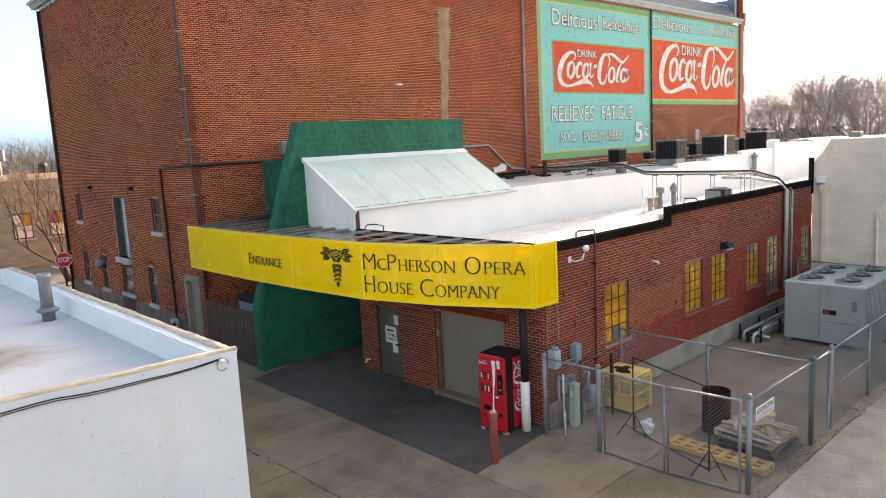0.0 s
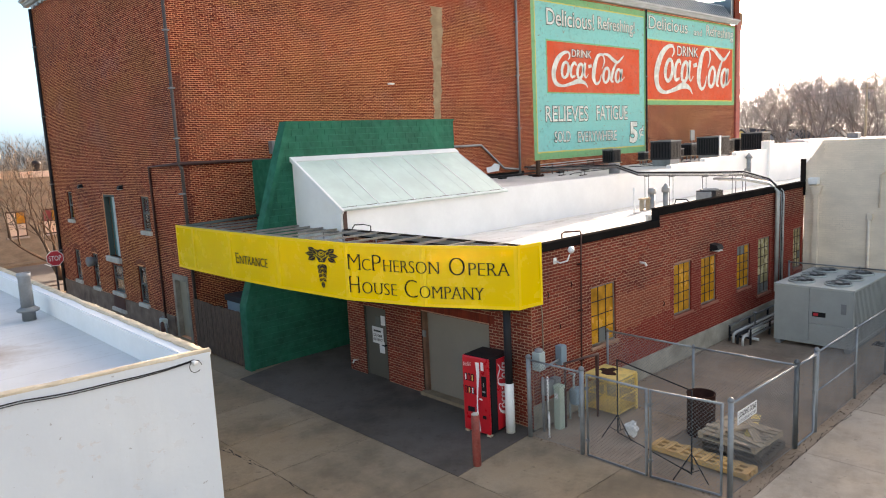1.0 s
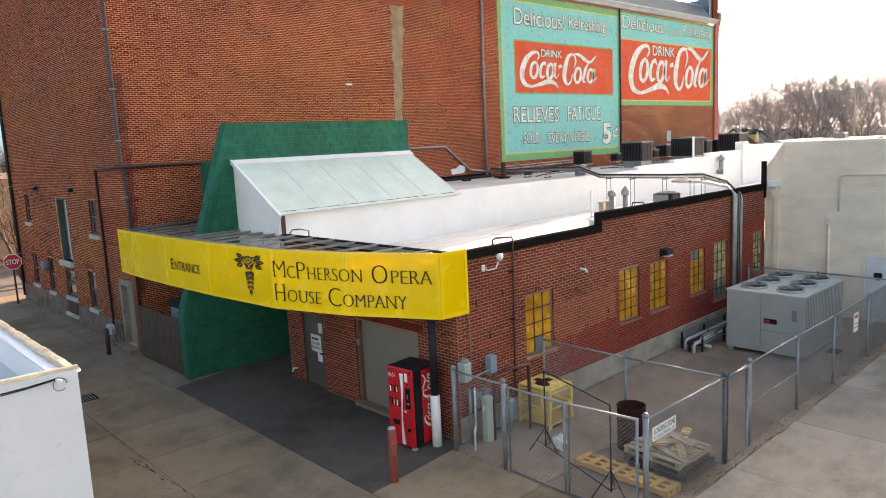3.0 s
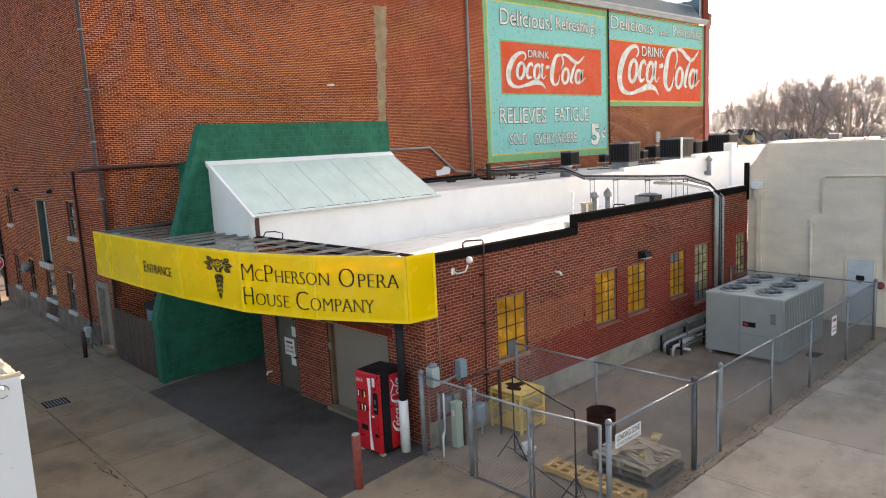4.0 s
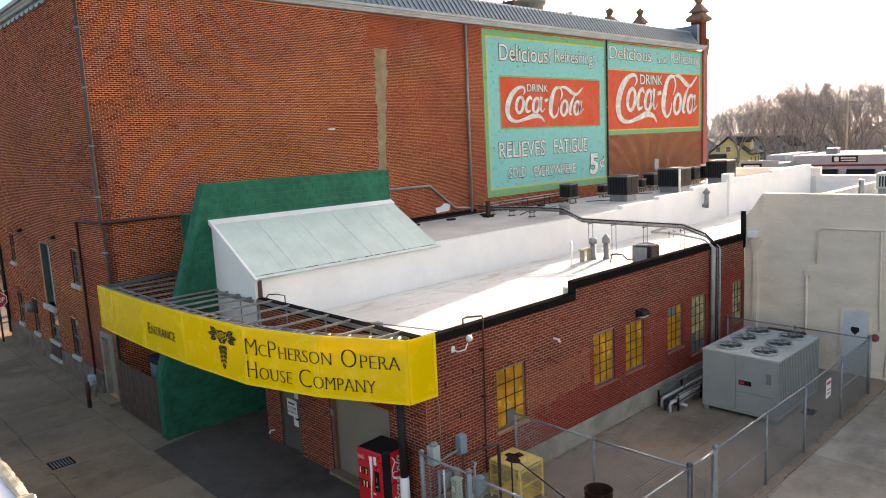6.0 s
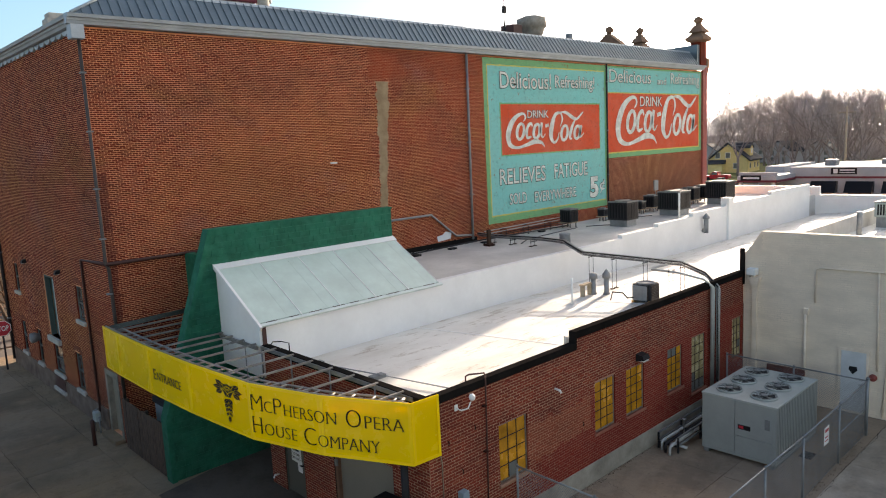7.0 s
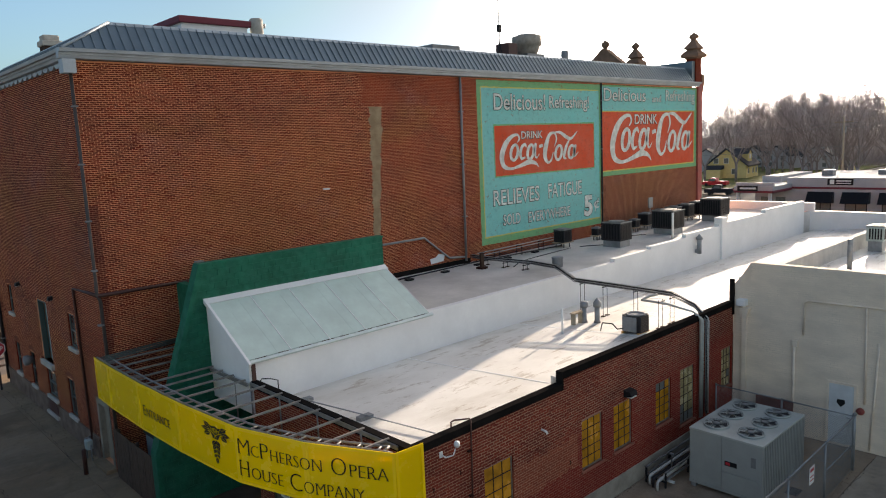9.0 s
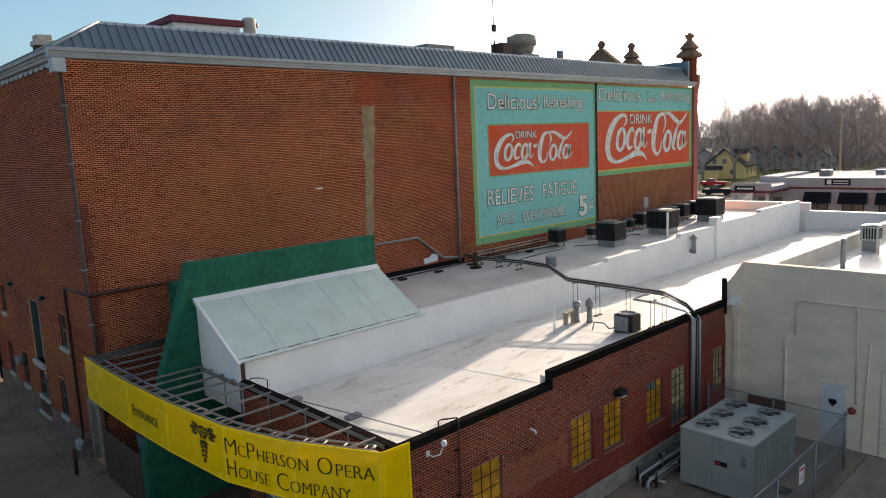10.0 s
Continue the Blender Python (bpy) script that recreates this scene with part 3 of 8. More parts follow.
M_chill = surface("chiller_grey_paint", (0.32, 0.34, 0.325), 0.5, 0.1, var=0.12, grain=25, stain=1.3)
M_chilltop = surface("chiller_top", (0.38, 0.41, 0.385), 0.5, 0.1, var=0.15, grain=25, stain=2.0)
M_fin = plain("condenser_fins", (0.055, 0.06, 0.06), 0.5, 0.4)
M_wood = surface("pallet_pine", (0.66, 0.38, 0.135), 0.8, var=0.3, grain=30, stain=3.0, stretch=(1, 6, 6), world_space=False)
M_oldwood = surface("grey_weathered_timber", (0.46, 0.36, 0.255), 0.9, var=0.35, grain=30, stain=3.0, stretch=(1, 6, 6), world_space=False)
M_fencewood = surface("dark_weathered_boards", (0.125, 0.088, 0.068), 0.9, var=0.5, grain=30, stain=3.5, stretch=(6, 6, 1))
M_cage = surface("chipped_yellow_paint", (0.80, 0.56, 0.17), 0.7, var=0.25, grain=18, stain=5.0, tint=(0.5, 0.4, 0.2))
M_skylight = surface("frosted_skylight_panel", (0.49, 0.60, 0.545), 0.4, var=0.12, grain=6, stain=1.6)
M_skybar = plain("skylight_bar", (0.56, 0.63, 0.60), 0.5)
M_pane = glass("window_glass", (0.5, 0.55, 0.55))
M_pane.node_tree.nodes["Principled BSDF"].inputs["Specular IOR Level"].default_value = 0.3
M_yelpane = surface("yellow_filmed_glass", (0.66, 0.29, 0.020), 0.25, var=0.5, grain=3, stain=1.6, tint=(0.36, 0.16, 0.02))
M_palesash = surface("flaking_cream_sash", (0.20, 0.16, 0.125), 0.8, var=0.55, grain=14, stain=5.0, tint=(0.12, 0.07, 0.05))
M_greypane = plain("grey_glass", (0.16, 0.17, 0.16), 0.2)
M_steelframe = plain("old_steel_sash", (0.06, 0.036, 0.025), 0.85)
M_frame = plain("dark_window_frame", (0.07, 0.085, 0.075), 0.6)
M_sash = plain("grey_painted_sash", (0.085, 0.088, 0.08), 0.6, var=0.3)
M_stone = surface("limestone_sill", (0.48, 0.45, 0.40), 0.85, var=0.25, grain=20, stain=3.0)
M_door = plain("olive_grey_door", (0.095, 0.088, 0.07), 0.5)
M_garage = surface("taupe_loading_door", (0.215, 0.19, 0.155), 0.5, var=0.1, grain=12, stain=0.8)
M_paper = plain("white_paper", (0.72, 0.72, 0.70), 0.7)
M_pipe = plain("brown_painted_pipe", (0.075, 0.028, 0.022), 0.6)
M_spout = plain("dark_downspout", (0.028, 0.027, 0.03), 0.6, 0.0)
M_utility = plain("grey_green_cabinet", (0.38, 0.44, 0.42), 0.6)
M_blue = plain("blue_grey_box", (0.22, 0.30, 0.34), 0.55)
M_stop = plain("stop_red", (0.48, 0.015, 0.03), 0.45)
M_beige = surface("beige_brick_far", (0.33, 0.285, 0.215), 0.9, var=0.3, grain=6, stain=0.9, tint=(0.16, 0.13, 0.09), stretch=(1.0, 1.0, 2.5))
M_cream = plain("cream_coping", (0.72, 0.60, 0.48), 0.8)
# bark and twig colours raised pale to stand in for haze towards the sun
M_bark = surface("haze_paled_bark", (0.31, 0.255, 0.24), 0.95, var=0.35, grain=20, stain=3.0)
M_twig = surface("haze_paled_twigs", (0.46, 0.40, 0.39), 0.95, var=0.3, grain=10, stain=0.3)
M_limb = surface("pale_street_bark", (0.10, 0.075, 0.055), 0.95, var=0.35, grain=20, stain=3.0)
M_sandstone = surface("brown_sandstone", (0.26, 0.155, 0.105), 0.9, var=0.3, grain=12, stain=2.0)
M_housewall = plain("pale_yellow_siding", (0.74, 0.60, 0.27), 0.8)
M_shingle = plain("dark_shingles", (0.05, 0.055, 0.065), 0.85)
M_maroon = plain("maroon_trim", (0.16, 0.015, 0.03), 0.6)
M_tyre = plain("tyre_rubber", (0.015, 0.015, 0.015), 0.8)
M_ped = plain("pale_green_cabinet", (0.40, 0.48, 0.39), 0.6)
M_insul = plain("white_pipe_jacket", (0.48, 0.48, 0.46), 0.5)

for m in (M_ink, M_black, M_dullblack, M_machblack, M_unit, M_spout):
    m.node_tree.nodes["Principled BSDF"].inputs["Specular IOR Level"].default_value = 0.15
M_black.node_tree.nodes["Principled BSDF"].inputs["Specular IOR Level"].default_value = 0.0

# ---------------- ground ----------------
XW, YS, XE, YN, EAVE = 10.0, 22.65, 50.6, 37.6, 13.64
structure("ground", boxes((-900, 1200, -900, 1200, -0.6, -0.14)), M_earth, "dry winter ground reaching to the horizon", "ground")
structure("road", boxes((-300, 300, 41.5, 51.0, -0.2, -0.05)), M_asphalt, "grey asphalt street behind the block", "road")
structure("road_east", boxes((70.0, 79.0, 51.0, 300, -0.2, -0.06), (62.0, 74.0, -200, 41.5, -0.2, -0.06)), M_asphalt, "grey asphalt cross street", "road")
structure("road_far", boxes((118, 126, -100, 41.4, -0.2, -0.06), (118, 126, 51.1, 200, -0.2, -0.06)), M_conc, "pale street past the far buildings", "road")
structure("lawn", boxes((130, 300, 52, 200, -0.2, -0.02), (130, 300, -60, 41.3, -0.2, -0.02)), M_grass, "patchy green winter lawn under bare trees", "lawn")
bm = boxes((-40, -20, 51.3, 52.8, -0.2, 0.06), (-20, 40, 51.3, 52.8, -0.2, 0.06))
structure("pavement_far", bm, M_conc, "concrete pavement along the beige building", "pavement")
bm = bmesh.new()
for k in range(5):
    box(bm, 2.0 + k * 3.4, 2.12 + k * 3.4, 46.2, 50.6, -0.06, -0.044)
structure("road_marking", bm, M_white, "white parking stall lines on the street", "marking")
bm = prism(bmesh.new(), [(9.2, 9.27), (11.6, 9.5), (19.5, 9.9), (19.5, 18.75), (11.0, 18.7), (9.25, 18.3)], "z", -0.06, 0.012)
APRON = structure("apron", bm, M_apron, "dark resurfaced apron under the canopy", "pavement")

# ---------------- main brick block ----------------
structure("wall_core", boxes((XW + 0.9, XE - 0.1, YS + 0.9, YN - 0.1, 0, EAVE)), M_dark, "inner core of the brick block", "wall")
WEST_WIN = [(34.9, 35.6, 3.82, 5.1), (29.35, 30.75, 2.5, 5.06), (25.78, 26.58, 3.78, 5.06), (34.78, 35.55, 1.0, 2.42), (32.28, 33.0, 0.94, 2.43), (29.3, 30.52, 1.03, 2.16), (26.78, 27.6, 0.92, 2.36)]
WEST_HOLES = WEST_WIN + [(23.12, 24.12, 0.15, 2.22)]
BRICK_JOBS = []
w = wall("wall_south", "y", YS, 0.45, XW, XE, 0, EAVE, [], M_joint, "tall red brick side wall with faded painted advertisements")
WALL_SOUTH = w
BRICK_JOBS.append((w, "y", YS, -1, XW, XE - 0.1, 0.0, EAVE, 0.195, 0.0635, [], M_brick, (19.0, 22.0, 8.5, 10.5), 0.014, 0.003, 3))
w = wall("wall_west", "x", XW, 0.45, YS + 0.45, YN, 0, EAVE, WEST_HOLES, M_joint, "red brick end wall with small arched windows")
WALL_WEST = w
BRICK_JOBS.append((w, "x", XW, -1, YS + 0.02, YN, 0.0, EAVE, 0.195, 0.0635, WEST_HOLES, M_brick, (22.7, 25.5, 3.5, 5.5), 0.013, 0.003, 4))
structure("wall_north", boxes((XW + 0.45, XE, YN - 0.4, YN, 0, EAVE)), M_joint, "plain brick rear wall", "wall")
structure("wall_east", boxes((XE - 0.45, XE, YS + 0.45, YN - 0.4, 0, EAVE + 1.6)), M_joint, "plain brick street wall", "wall")

# roof: sloped metal skirt with standing seams, flat top, boxed cornice and gutter
RIDGE, STEEP, SLACK, LIP = 15.12, 0.38, 1.36, 14.90
bm = bmesh.new()
o = [(XW - 0.3, YS - 0.3), (XE - 1.2, YS - 0.3), (XE - 1.2, YN + 0.3), (XW - 0.3, YN + 0.3)]
i = [(XW + SLACK, YS + STEEP), (XE - 1.2, YS + STEEP), (XE - 1.2, YN - STEEP), (XW + SLACK, YN - STEEP)]
j = [(XW + 3.6, YS + 2.6), (XE - 1.2, YS + 2.6), (XE - 1.2, YN - 2.6), (XW + 3.6, YN - 2.6)]
lo = [bm.verts.new((*p, EAVE + 0.32)) for p in o]
hi = [bm.verts.new((*p, LIP)) for p in i]
flat = [bm.verts.new((*p, RIDGE)) for p in j]
for k in range(4):
    bm.faces.new((lo[k], lo[(k + 1) % 4], hi[(k + 1) % 4], hi[k]))
    bm.faces.new((hi[k], hi[(k + 1) % 4], flat[(k + 1) % 4], flat[k]))
bm.faces.new(flat)
bm.faces.new(lo[::-1])
ROOF = structure("roof_main", bm, M_slate, "blue-grey standing-seam metal mansard roof", "roof")
seam = mesh_of("seam", boxes((-0.009, 0.009, -0.012, 0.012, 0.0, 1.0)), M_slate)


def seam_bar(a, b):
    a, b = Vector(a), Vector(b)
    ob = new("seam", seam)
    ob.parent = ROOF
    ob.matrix_world = look(a, b) @ pose(0, 0, 0, 0, 180, 0) @ Matrix.Diagonal((1, 2.6, (b - a).length, 1))


RISE = LIP - EAVE - 0.32
x = XW + 0.05
while x < XE - 1.2:
    top = min(1.0, (x - XW + 0.3) / (SLACK + 0.3))
    seam_bar((x, YS - 0.3, EAVE + 0.33), (x, YS - 0.3 + (STEEP + 0.3) * top, EAVE + 0.33 + RISE * top))
    x += 0.305
y = YS + 0.05
while y < YN:
    top = min(1.0, (y - YS + 0.3) / (STEEP + 0.3), (YN + 0.3 - y) / (STEEP + 0.3))
    seam_bar((XW - 0.3, y, EAVE + 0.33), (XW - 0.3 + (SLACK + 0.3) * top, y, EAVE + 0.33 + RISE * top))
    y += 0.305
tip = (XW + SLACK, YS + STEEP, LIP + 0.02)
part("ridge_cap", tubes(0.05, [(XW - 0.3, YS - 0.3, EAVE + 0.34), tip], [tip, (XW + SLACK, YN - STEEP, LIP + 0.02)]), M_gutter, ROOF)
part("ridge_flashing", prism(bmesh.new(), [(YS + STEEP - 0.06, LIP - 0.06), (YS + STEEP + 0.02, LIP + 0.05), (YS + STEEP + 0.25, LIP + 0.06), (YS + STEEP + 0.25, LIP)], "x", XW + SLACK, XE - 1.2), M_gutter, ROOF)
prof = [(0.0, 0.02), (-0.2, 0.03), (-0.24, 0.12), (-0.27, 0.13), (-0.29, 0.2), (-0.38, 0.21), (-0.41, 0.31), (-0.3, 0.33), (0.0, 0.33)]
bm = bmesh.new()
prism(bm, [(YS + p - 0.014, EAVE + q) for p, q in prof], "x", XW - 0.42, XE - 0.3)
structure("cornice_south", bm, M_gutter, "grey painted boxed cornice with a gutter", "cornice")
bm = bmesh.new()
prism(bm, [(XW + p - 0.014, EAVE + q) for p, q in prof], "y", YS - 0.1, YN + 0.4)
for k in range(22):
    yy = YS + 0.5 + k * 0.66
    prism(bm, [(yy + 0.3 * math.cos(a), EAVE - 0.0 - 0.15 * math.sin(a)) for a in [j * math.pi / 8 for j in range(9)]], "x", XW - 0.10, XW - 0.015)
box(bm, XW - 0.36, XW + 0.02, YS - 0.36, YS + 0.05, EAVE - 0.42, EAVE)
structure("cornice_west", bm, M_gutter, "grey cornice with scalloped brackets", "cornice")

# east parapet and its sandstone finials
bm = boxes((XE - 0.85, XE + 0.1, YS + 0.02, YN, EAVE + 0.33, EAVE + 1.75))
structure("parapet_east", bm, M_slate, "metal-clad end parapet of the roof", "parapet")


def finial(x, y, z, half, tall, label):
    f = thing("finial", label, "finial", "roof finials", at=(x, y, z))
    part("shaft", boxes((-half * 0.62, half * 0.62, -half * 0.62, half * 0.62, 0, tall)), M_brick, f)
    bm = bmesh.new()
    lathe(bm, [(half * 0.9, tall), (half * 1.5, tall + 0.12), (half * 1.5, tall + 0.3), (half * 0.8, tall + 0.62), (half * 1.25, tall + 0.68), (half * 0.36, tall + 1.25), (half * 0.3, tall + 1.32)], n=4, smooth=False)
    bmesh.ops.rotate(bm, verts=bm.verts[:], cent=(0, 0, 0), matrix=Matrix.Rotation(radians(45), 3, "Z"))
    part("cap", bm, M_sandstone, f)
    bm = bmesh.new()
    lathe(bm, [(half * 0.3, tall + 1.3), (half * 0.55, tall + 1.48), (half * 0.5, tall + 1.62), (half * 0.2, tall + 1.72), (half * 0.08, tall + 1.8)], n=10)
    part("knob", bm, M_sandstone, f)
    return f


finial(XE - 0.1, YS + 0.3, EAVE + 0.2, 0.62, 1.75, "brick corner pier with a stepped sandstone cap")
finial(XE - 0.3, 27.4, EAVE + 1.7, 0.55, 0.15, "small sandstone finial above the parapet")
f = thing("gable_finial", "brown sandstone gable peak with a knob above the roof", "finial", at=(XE - 0.3, 30.0, EAVE + 1.75))
part("gable", prism(bmesh.new(), [(-2.3, 0), (2.3, 0), (0.15, 1.75), (-0.15, 1.75)], "x", -0.3, 0.3), M_sandstone, f)
part("knob", lathe(bmesh.new(), [(0.15, 1.75), (0.32, 2.0), (0.28, 2.2), (0.08, 2.35)], n=10), M_sandstone, f)
f = thing("corner_pilaster", "red painted pilaster with a carved bracket at the street corner", "pilaster", at=(XE, YS, 0))
part("shaft", boxes((-0.25, 0.35, -0.14, 0.0, 0, EAVE + 0.3)), M_bollard, f)
part("bracket", prism(bmesh.new(), [(0.35, EAVE - 0.6), (0.75, EAVE + 0.3), (0.75, EAVE + 0.9), (0.35, EAVE + 0.9)], "y", -0.1, 0.3), M_sandstone, f)


# roof equipment
hb = thing("roof_hatch_house", "white roof house with a maroon flat cap", "roof house", at=(15.45, 27.0, RIDGE))
part("body", boxes((0.15, 3.05, 0, 2.4, 0, 0.75)), M_whiteparapet, hb)
part("cap", soft_box(0.04, (0, 3.2, -0.15, 2.55, 0.75, 1.02)), M_maroon, hb)
v = thing("roof_ventilator", "galvanised drum ventilator on the main roof", "vent", at=(18.97, 27.0, RIDGE))
part("drum", lathe(bmesh.new(), [(0.24, 0), (0.24, 0.5), (0.29, 0.55), (0.29, 1.1), (0.25, 1.16)]), M_stone, v)
part("motor", lathe(bmesh.new(), [(0.08, 0.9), (0.08, 1.08)], at=(0.35, 0, -0.1), n=10), M_galvdull, v)
v = thing("roof_curb", "low pale metal roof curb", "roof curb", at=(29.4, 27, RIDGE))
part("body", soft_box(0.03, (0, 2.1, 0, 1.6, 0, 0.75)), M_galvdull, v)
v = thing("exhaust_fan", "rust-streaked upblast exhaust fan on the main roof", "fan", at=(37.3, 27, RIDGE))
part("curb", boxes((-0.8, 0.8, -0.7, 0.7, 0, 0.55)), M_galvdull, v)
part("bowl", lathe(bmesh.new(), [(0.6, 0.55), (0.72, 0.8), (0.76, 1.02), (0.9, 1.08), (0.92, 1.62), (0.8, 1.66), (0.72, 1.52)]), surface("rusty_fan_shell", (0.36, 0.33, 0.28), 0.7, 0.2, var=0.4, grain=6, stain=2.2, tint=(0.22, 0.09, 0.04)), v)
part("lid", lathe(bmesh.new(), [(0.6, 1.5), (0.64, 1.7), (0.55, 1.76)]), M_galvdull, v)
v = thing("fan_motor_box", "dark brown louvred box beside the exhaust fan", "roof unit", at=(35.4, 27, RIDGE))
part("body", soft_box(0.03, (-0.38, 0.42, -0.5, 0.5, 0, 1.1)), M_pipe, v)
v = thing("antenna_mast", "thin whip antenna with a small black box", "antenna", at=(34.8, 27, RIDGE))
part("mast", tubes(0.025, [(0, 0, 0), (0, 0, 1.5)], [(0, 0, 1.5), (-0.03, 0, 3.9)], [(-0.25, 0, 0), (0, 0, 1.3)], [(0.25, 0, 0), (0, 0, 1.3)]), M_dullblack, v)
part("box", soft_box(0.02, (-0.13, 0.13, -0.08, 0.08, 1.75, 2.15)), M_dullblack, v)
v = thing("stack_pipe", "short pale vent stack on the main roof", "vent", at=(41.1, 27, RIDGE))
part("pipe", lathe(bmesh.new(), [(0.24, 0), (0.24, 1.0)]), M_galvdull, v)
v = thing("chimney", "old brick chimney with a pale crown", "chimney", at=(13.05, 35.6, 14.5))
part("stack", boxes((-0.36, 0.36, -0.36, 0.36, 0, 1.35)), M_steelframe, v)
part("crown", soft_box(0.04, (-0.44, 0.44, -0.44, 0.44, 1.35, 1.6), (-0.34, 0.34, -0.34, 0.34, 1.6, 1.85)), M_stone, v)

# painted advertisement lettering on the south wall
AD = tagged(new("wall_advertisement"), "faded hand-painted advertising lettering on brick", "mural")


def on_wall(off):
    return lambda u, v, w: (u, YS - 0.019 - off, v)


def ad_words(body, u0, u1, v0, v1, heavy=0.006):
    lettering("lettering", body, u0 - 0.035, u1 + 0.025, v0 - 0.035, v1 + 0.025, on_wall(0.0), M_wornblack, AD, heavy + 0.026)
    lettering("lettering", body, u0, u1, v0, v1, on_wall(0.004), M_wornwhite, AD, heavy)


ad_words("Delicious!", 29.3, 33.4, 12.1, 12.92)
ad_words("Refreshing!", 33.75, 37.4, 12.0, 12.86)
ad_words("DRINK", 31.35, 33.1, 10.62, 11.0)
ad_words("RELIEVES", 29.05, 32.72, 7.3, 8.1)
ad_words("FATIGUE", 33.5, 36.58, 7.34, 8.12)
ad_words("SOLD", 29.75, 31.1, 6.25, 6.8)
ad_words("EVERYWHERE", 31.75, 35.45, 6.2, 6.74)
ad_words("5", 36.8, 37.65, 5.98, 7.2, 0.04)
ad_words("\u00a2", 37.8, 38.3, 6.2, 6.95)
for body, a, b, c, d in (("Delicious", 38.95, 43.6, 12.62, 13.36), ("and", 44.4, 45.5, 12.6, 13.0), ("Refreshing", 46.1, 50.0, 12.45, 13.36)):
    ad_words(body, a, b, c, d, 0.0)
ad_words("DRINK", 42.3, 45.0, 11.22, 11.82)
for a, b, c, d in ((29.55, 36.45, 9.0, 10.95), (39.45, 49.9, 8.75, 11.95)):
    part("swash", flourish(a, b, c, d, on_wall(0.005)), M_wornwhite, AD)

# pipes, spouts and fittings on the brick block
M_leader = surface("weathered_brown_leader", (0.075, 0.06, 0.055), 0.6, 0.2, var=0.4, grain=14, stain=3.0)
SP = "dark metal downspout with an offset elbow"
d = thing("downspout", SP, "downspout", "downspouts", at=(0, 0, 0))
part("pipe", tubes(0.052, [(XW - 0.09, YS - 0.09, EAVE - 0.3), (XW - 0.09, YS - 0.09, 6.6), (XW - 0.12, YS - 0.14, 6.3), (XW - 0.02, YS - 0.1, 6.0), (XW - 0.0, YS - 0.1, 0.3)], n=10), M_leader, d)
for z in (12.2, 10.4, 8.6, 7.0, 5.2, 3.6):
    part("strap", boxes((XW - 0.17, XW - 0.0, YS - 0.17, YS - 0.0, z, z + 0.05)), M_galvdull, d)
d = thing("downspout", "grey downspout running down to the flat roof", "downspout", "downspouts")
part("pipe", tubes(0.06, [(26.92, YS - 0.1, EAVE), (26.85, YS - 0.1, 4.85)], n=10), M_galvdull, d)
for z in (12.0, 9.5, 7.0):
    part("strap", boxes((26.8, 26.98, YS - 0.18, YS - 0.0, z, z + 0.05)), M_galvdull, d)
d = thing("downspout", "thin dark spout between the two advertisements", "downspout", "downspouts")
part("pipe", tubes(0.05, [(38.58, YS - 0.08, EAVE), (38.58, YS - 0.08, 4.8)], n=8), M_spout, d)
for z in (12.6, 9.8, 7.2):
    part("strap", boxes((38.51, 38.65, YS - 0.14, YS, z, z + 0.05)), M_galvdull, d)
d = thing("downspout", "dark downspout at the rear corner of the block", "downspout", "downspouts")
part("pipe", tubes(0.07, [(XW - 0.09, YN - 0.1, EAVE - 0.1), (XW - 0.09, YN - 0.1, 0.2)], n=8), M_spout, d)
for z in (11.8, 8.6, 5.4, 2.2):
    part("strap", boxes((XW - 0.18, XW, YN - 0.19, YN - 0.01, z, z + 0.05)), M_galvdull, d)
d = thing("wall_pipe", "brown painted pipe running round the corner of the brickwork", "pipe")
part("pipe", tubes(0.042, [(XW - 0.07, 25.12, 0.6), (XW - 0.07, 25.22, 6.12), (XW - 0.07, YS - 0.16, 6.2), (13.4, YS - 0.07, 6.2)], n=8), M_pipe, d)
d = thing("wall_conduit", "galvanised conduit bending down the brick wall to the roof", "conduit")
part("pipe", tubes(0.05, [(19.0, YS - 0.06, 6.3), (24.2, YS - 0.06, 6.3), (25.75, YS - 0.06, 5.15), (26.8, YS - 0.06, 5.05)], n=8), M_galv, d)
d = thing("junction_box", "grey electric box with a looped conduit on the brick wall", "junction box")
part("box", soft_box(0.012, (13.26, 13.52, YS - 0.26, YS - 0.004, 6.38, 6.84)), M_galv, d)
part("lid", soft_box(0.008, (13.28, 13.5, YS - 0.275, YS - 0.26, 6.4, 6.82)), M_galvdull, d)
part("conduit", tubes(0.03, [(13.4, YS - 0.14, 6.39), (13.4, YS - 0.14, 6.24), (13.28, YS - 0.12, 6.14), (13.1, YS - 0.1, 6.05), (13.08, YS - 0.1, 5.6)], n=8), M_dullblack, d)
d = thing("wall_bracket", "small white bracket fixed to the brick wall", "bracket")
part("arm", boxes((18.9, 19.15, YS - 0.14, YS - 0.0, 8.93, 8.99)), M_white, d)
d = thing("plaster_patch", "ragged white plaster patch on the brick wall", "patch")
part("patch", prism(bmesh.new(), [(24.6, 5.0), (25.4, 5.05), (25.5, 5.35), (25.1, 5.42), (24.9, 5.28), (24.55, 5.25)], "y", YS - 0.018, YS - 0.002), M_whitewall, d)

# windows and doors of the west wall
M_arch = surface("weathered_arch_brick", (0.235, 0.07, 0.042), 0.9, var=0.35, grain=20, stain=3.0, tint=(0.40, 0.22, 0.15))
stretcher = mesh_of("voussoir", boxes((-0.002, 0.010, -0.027, 0.027, -0.08, 0.08)), M_arch)


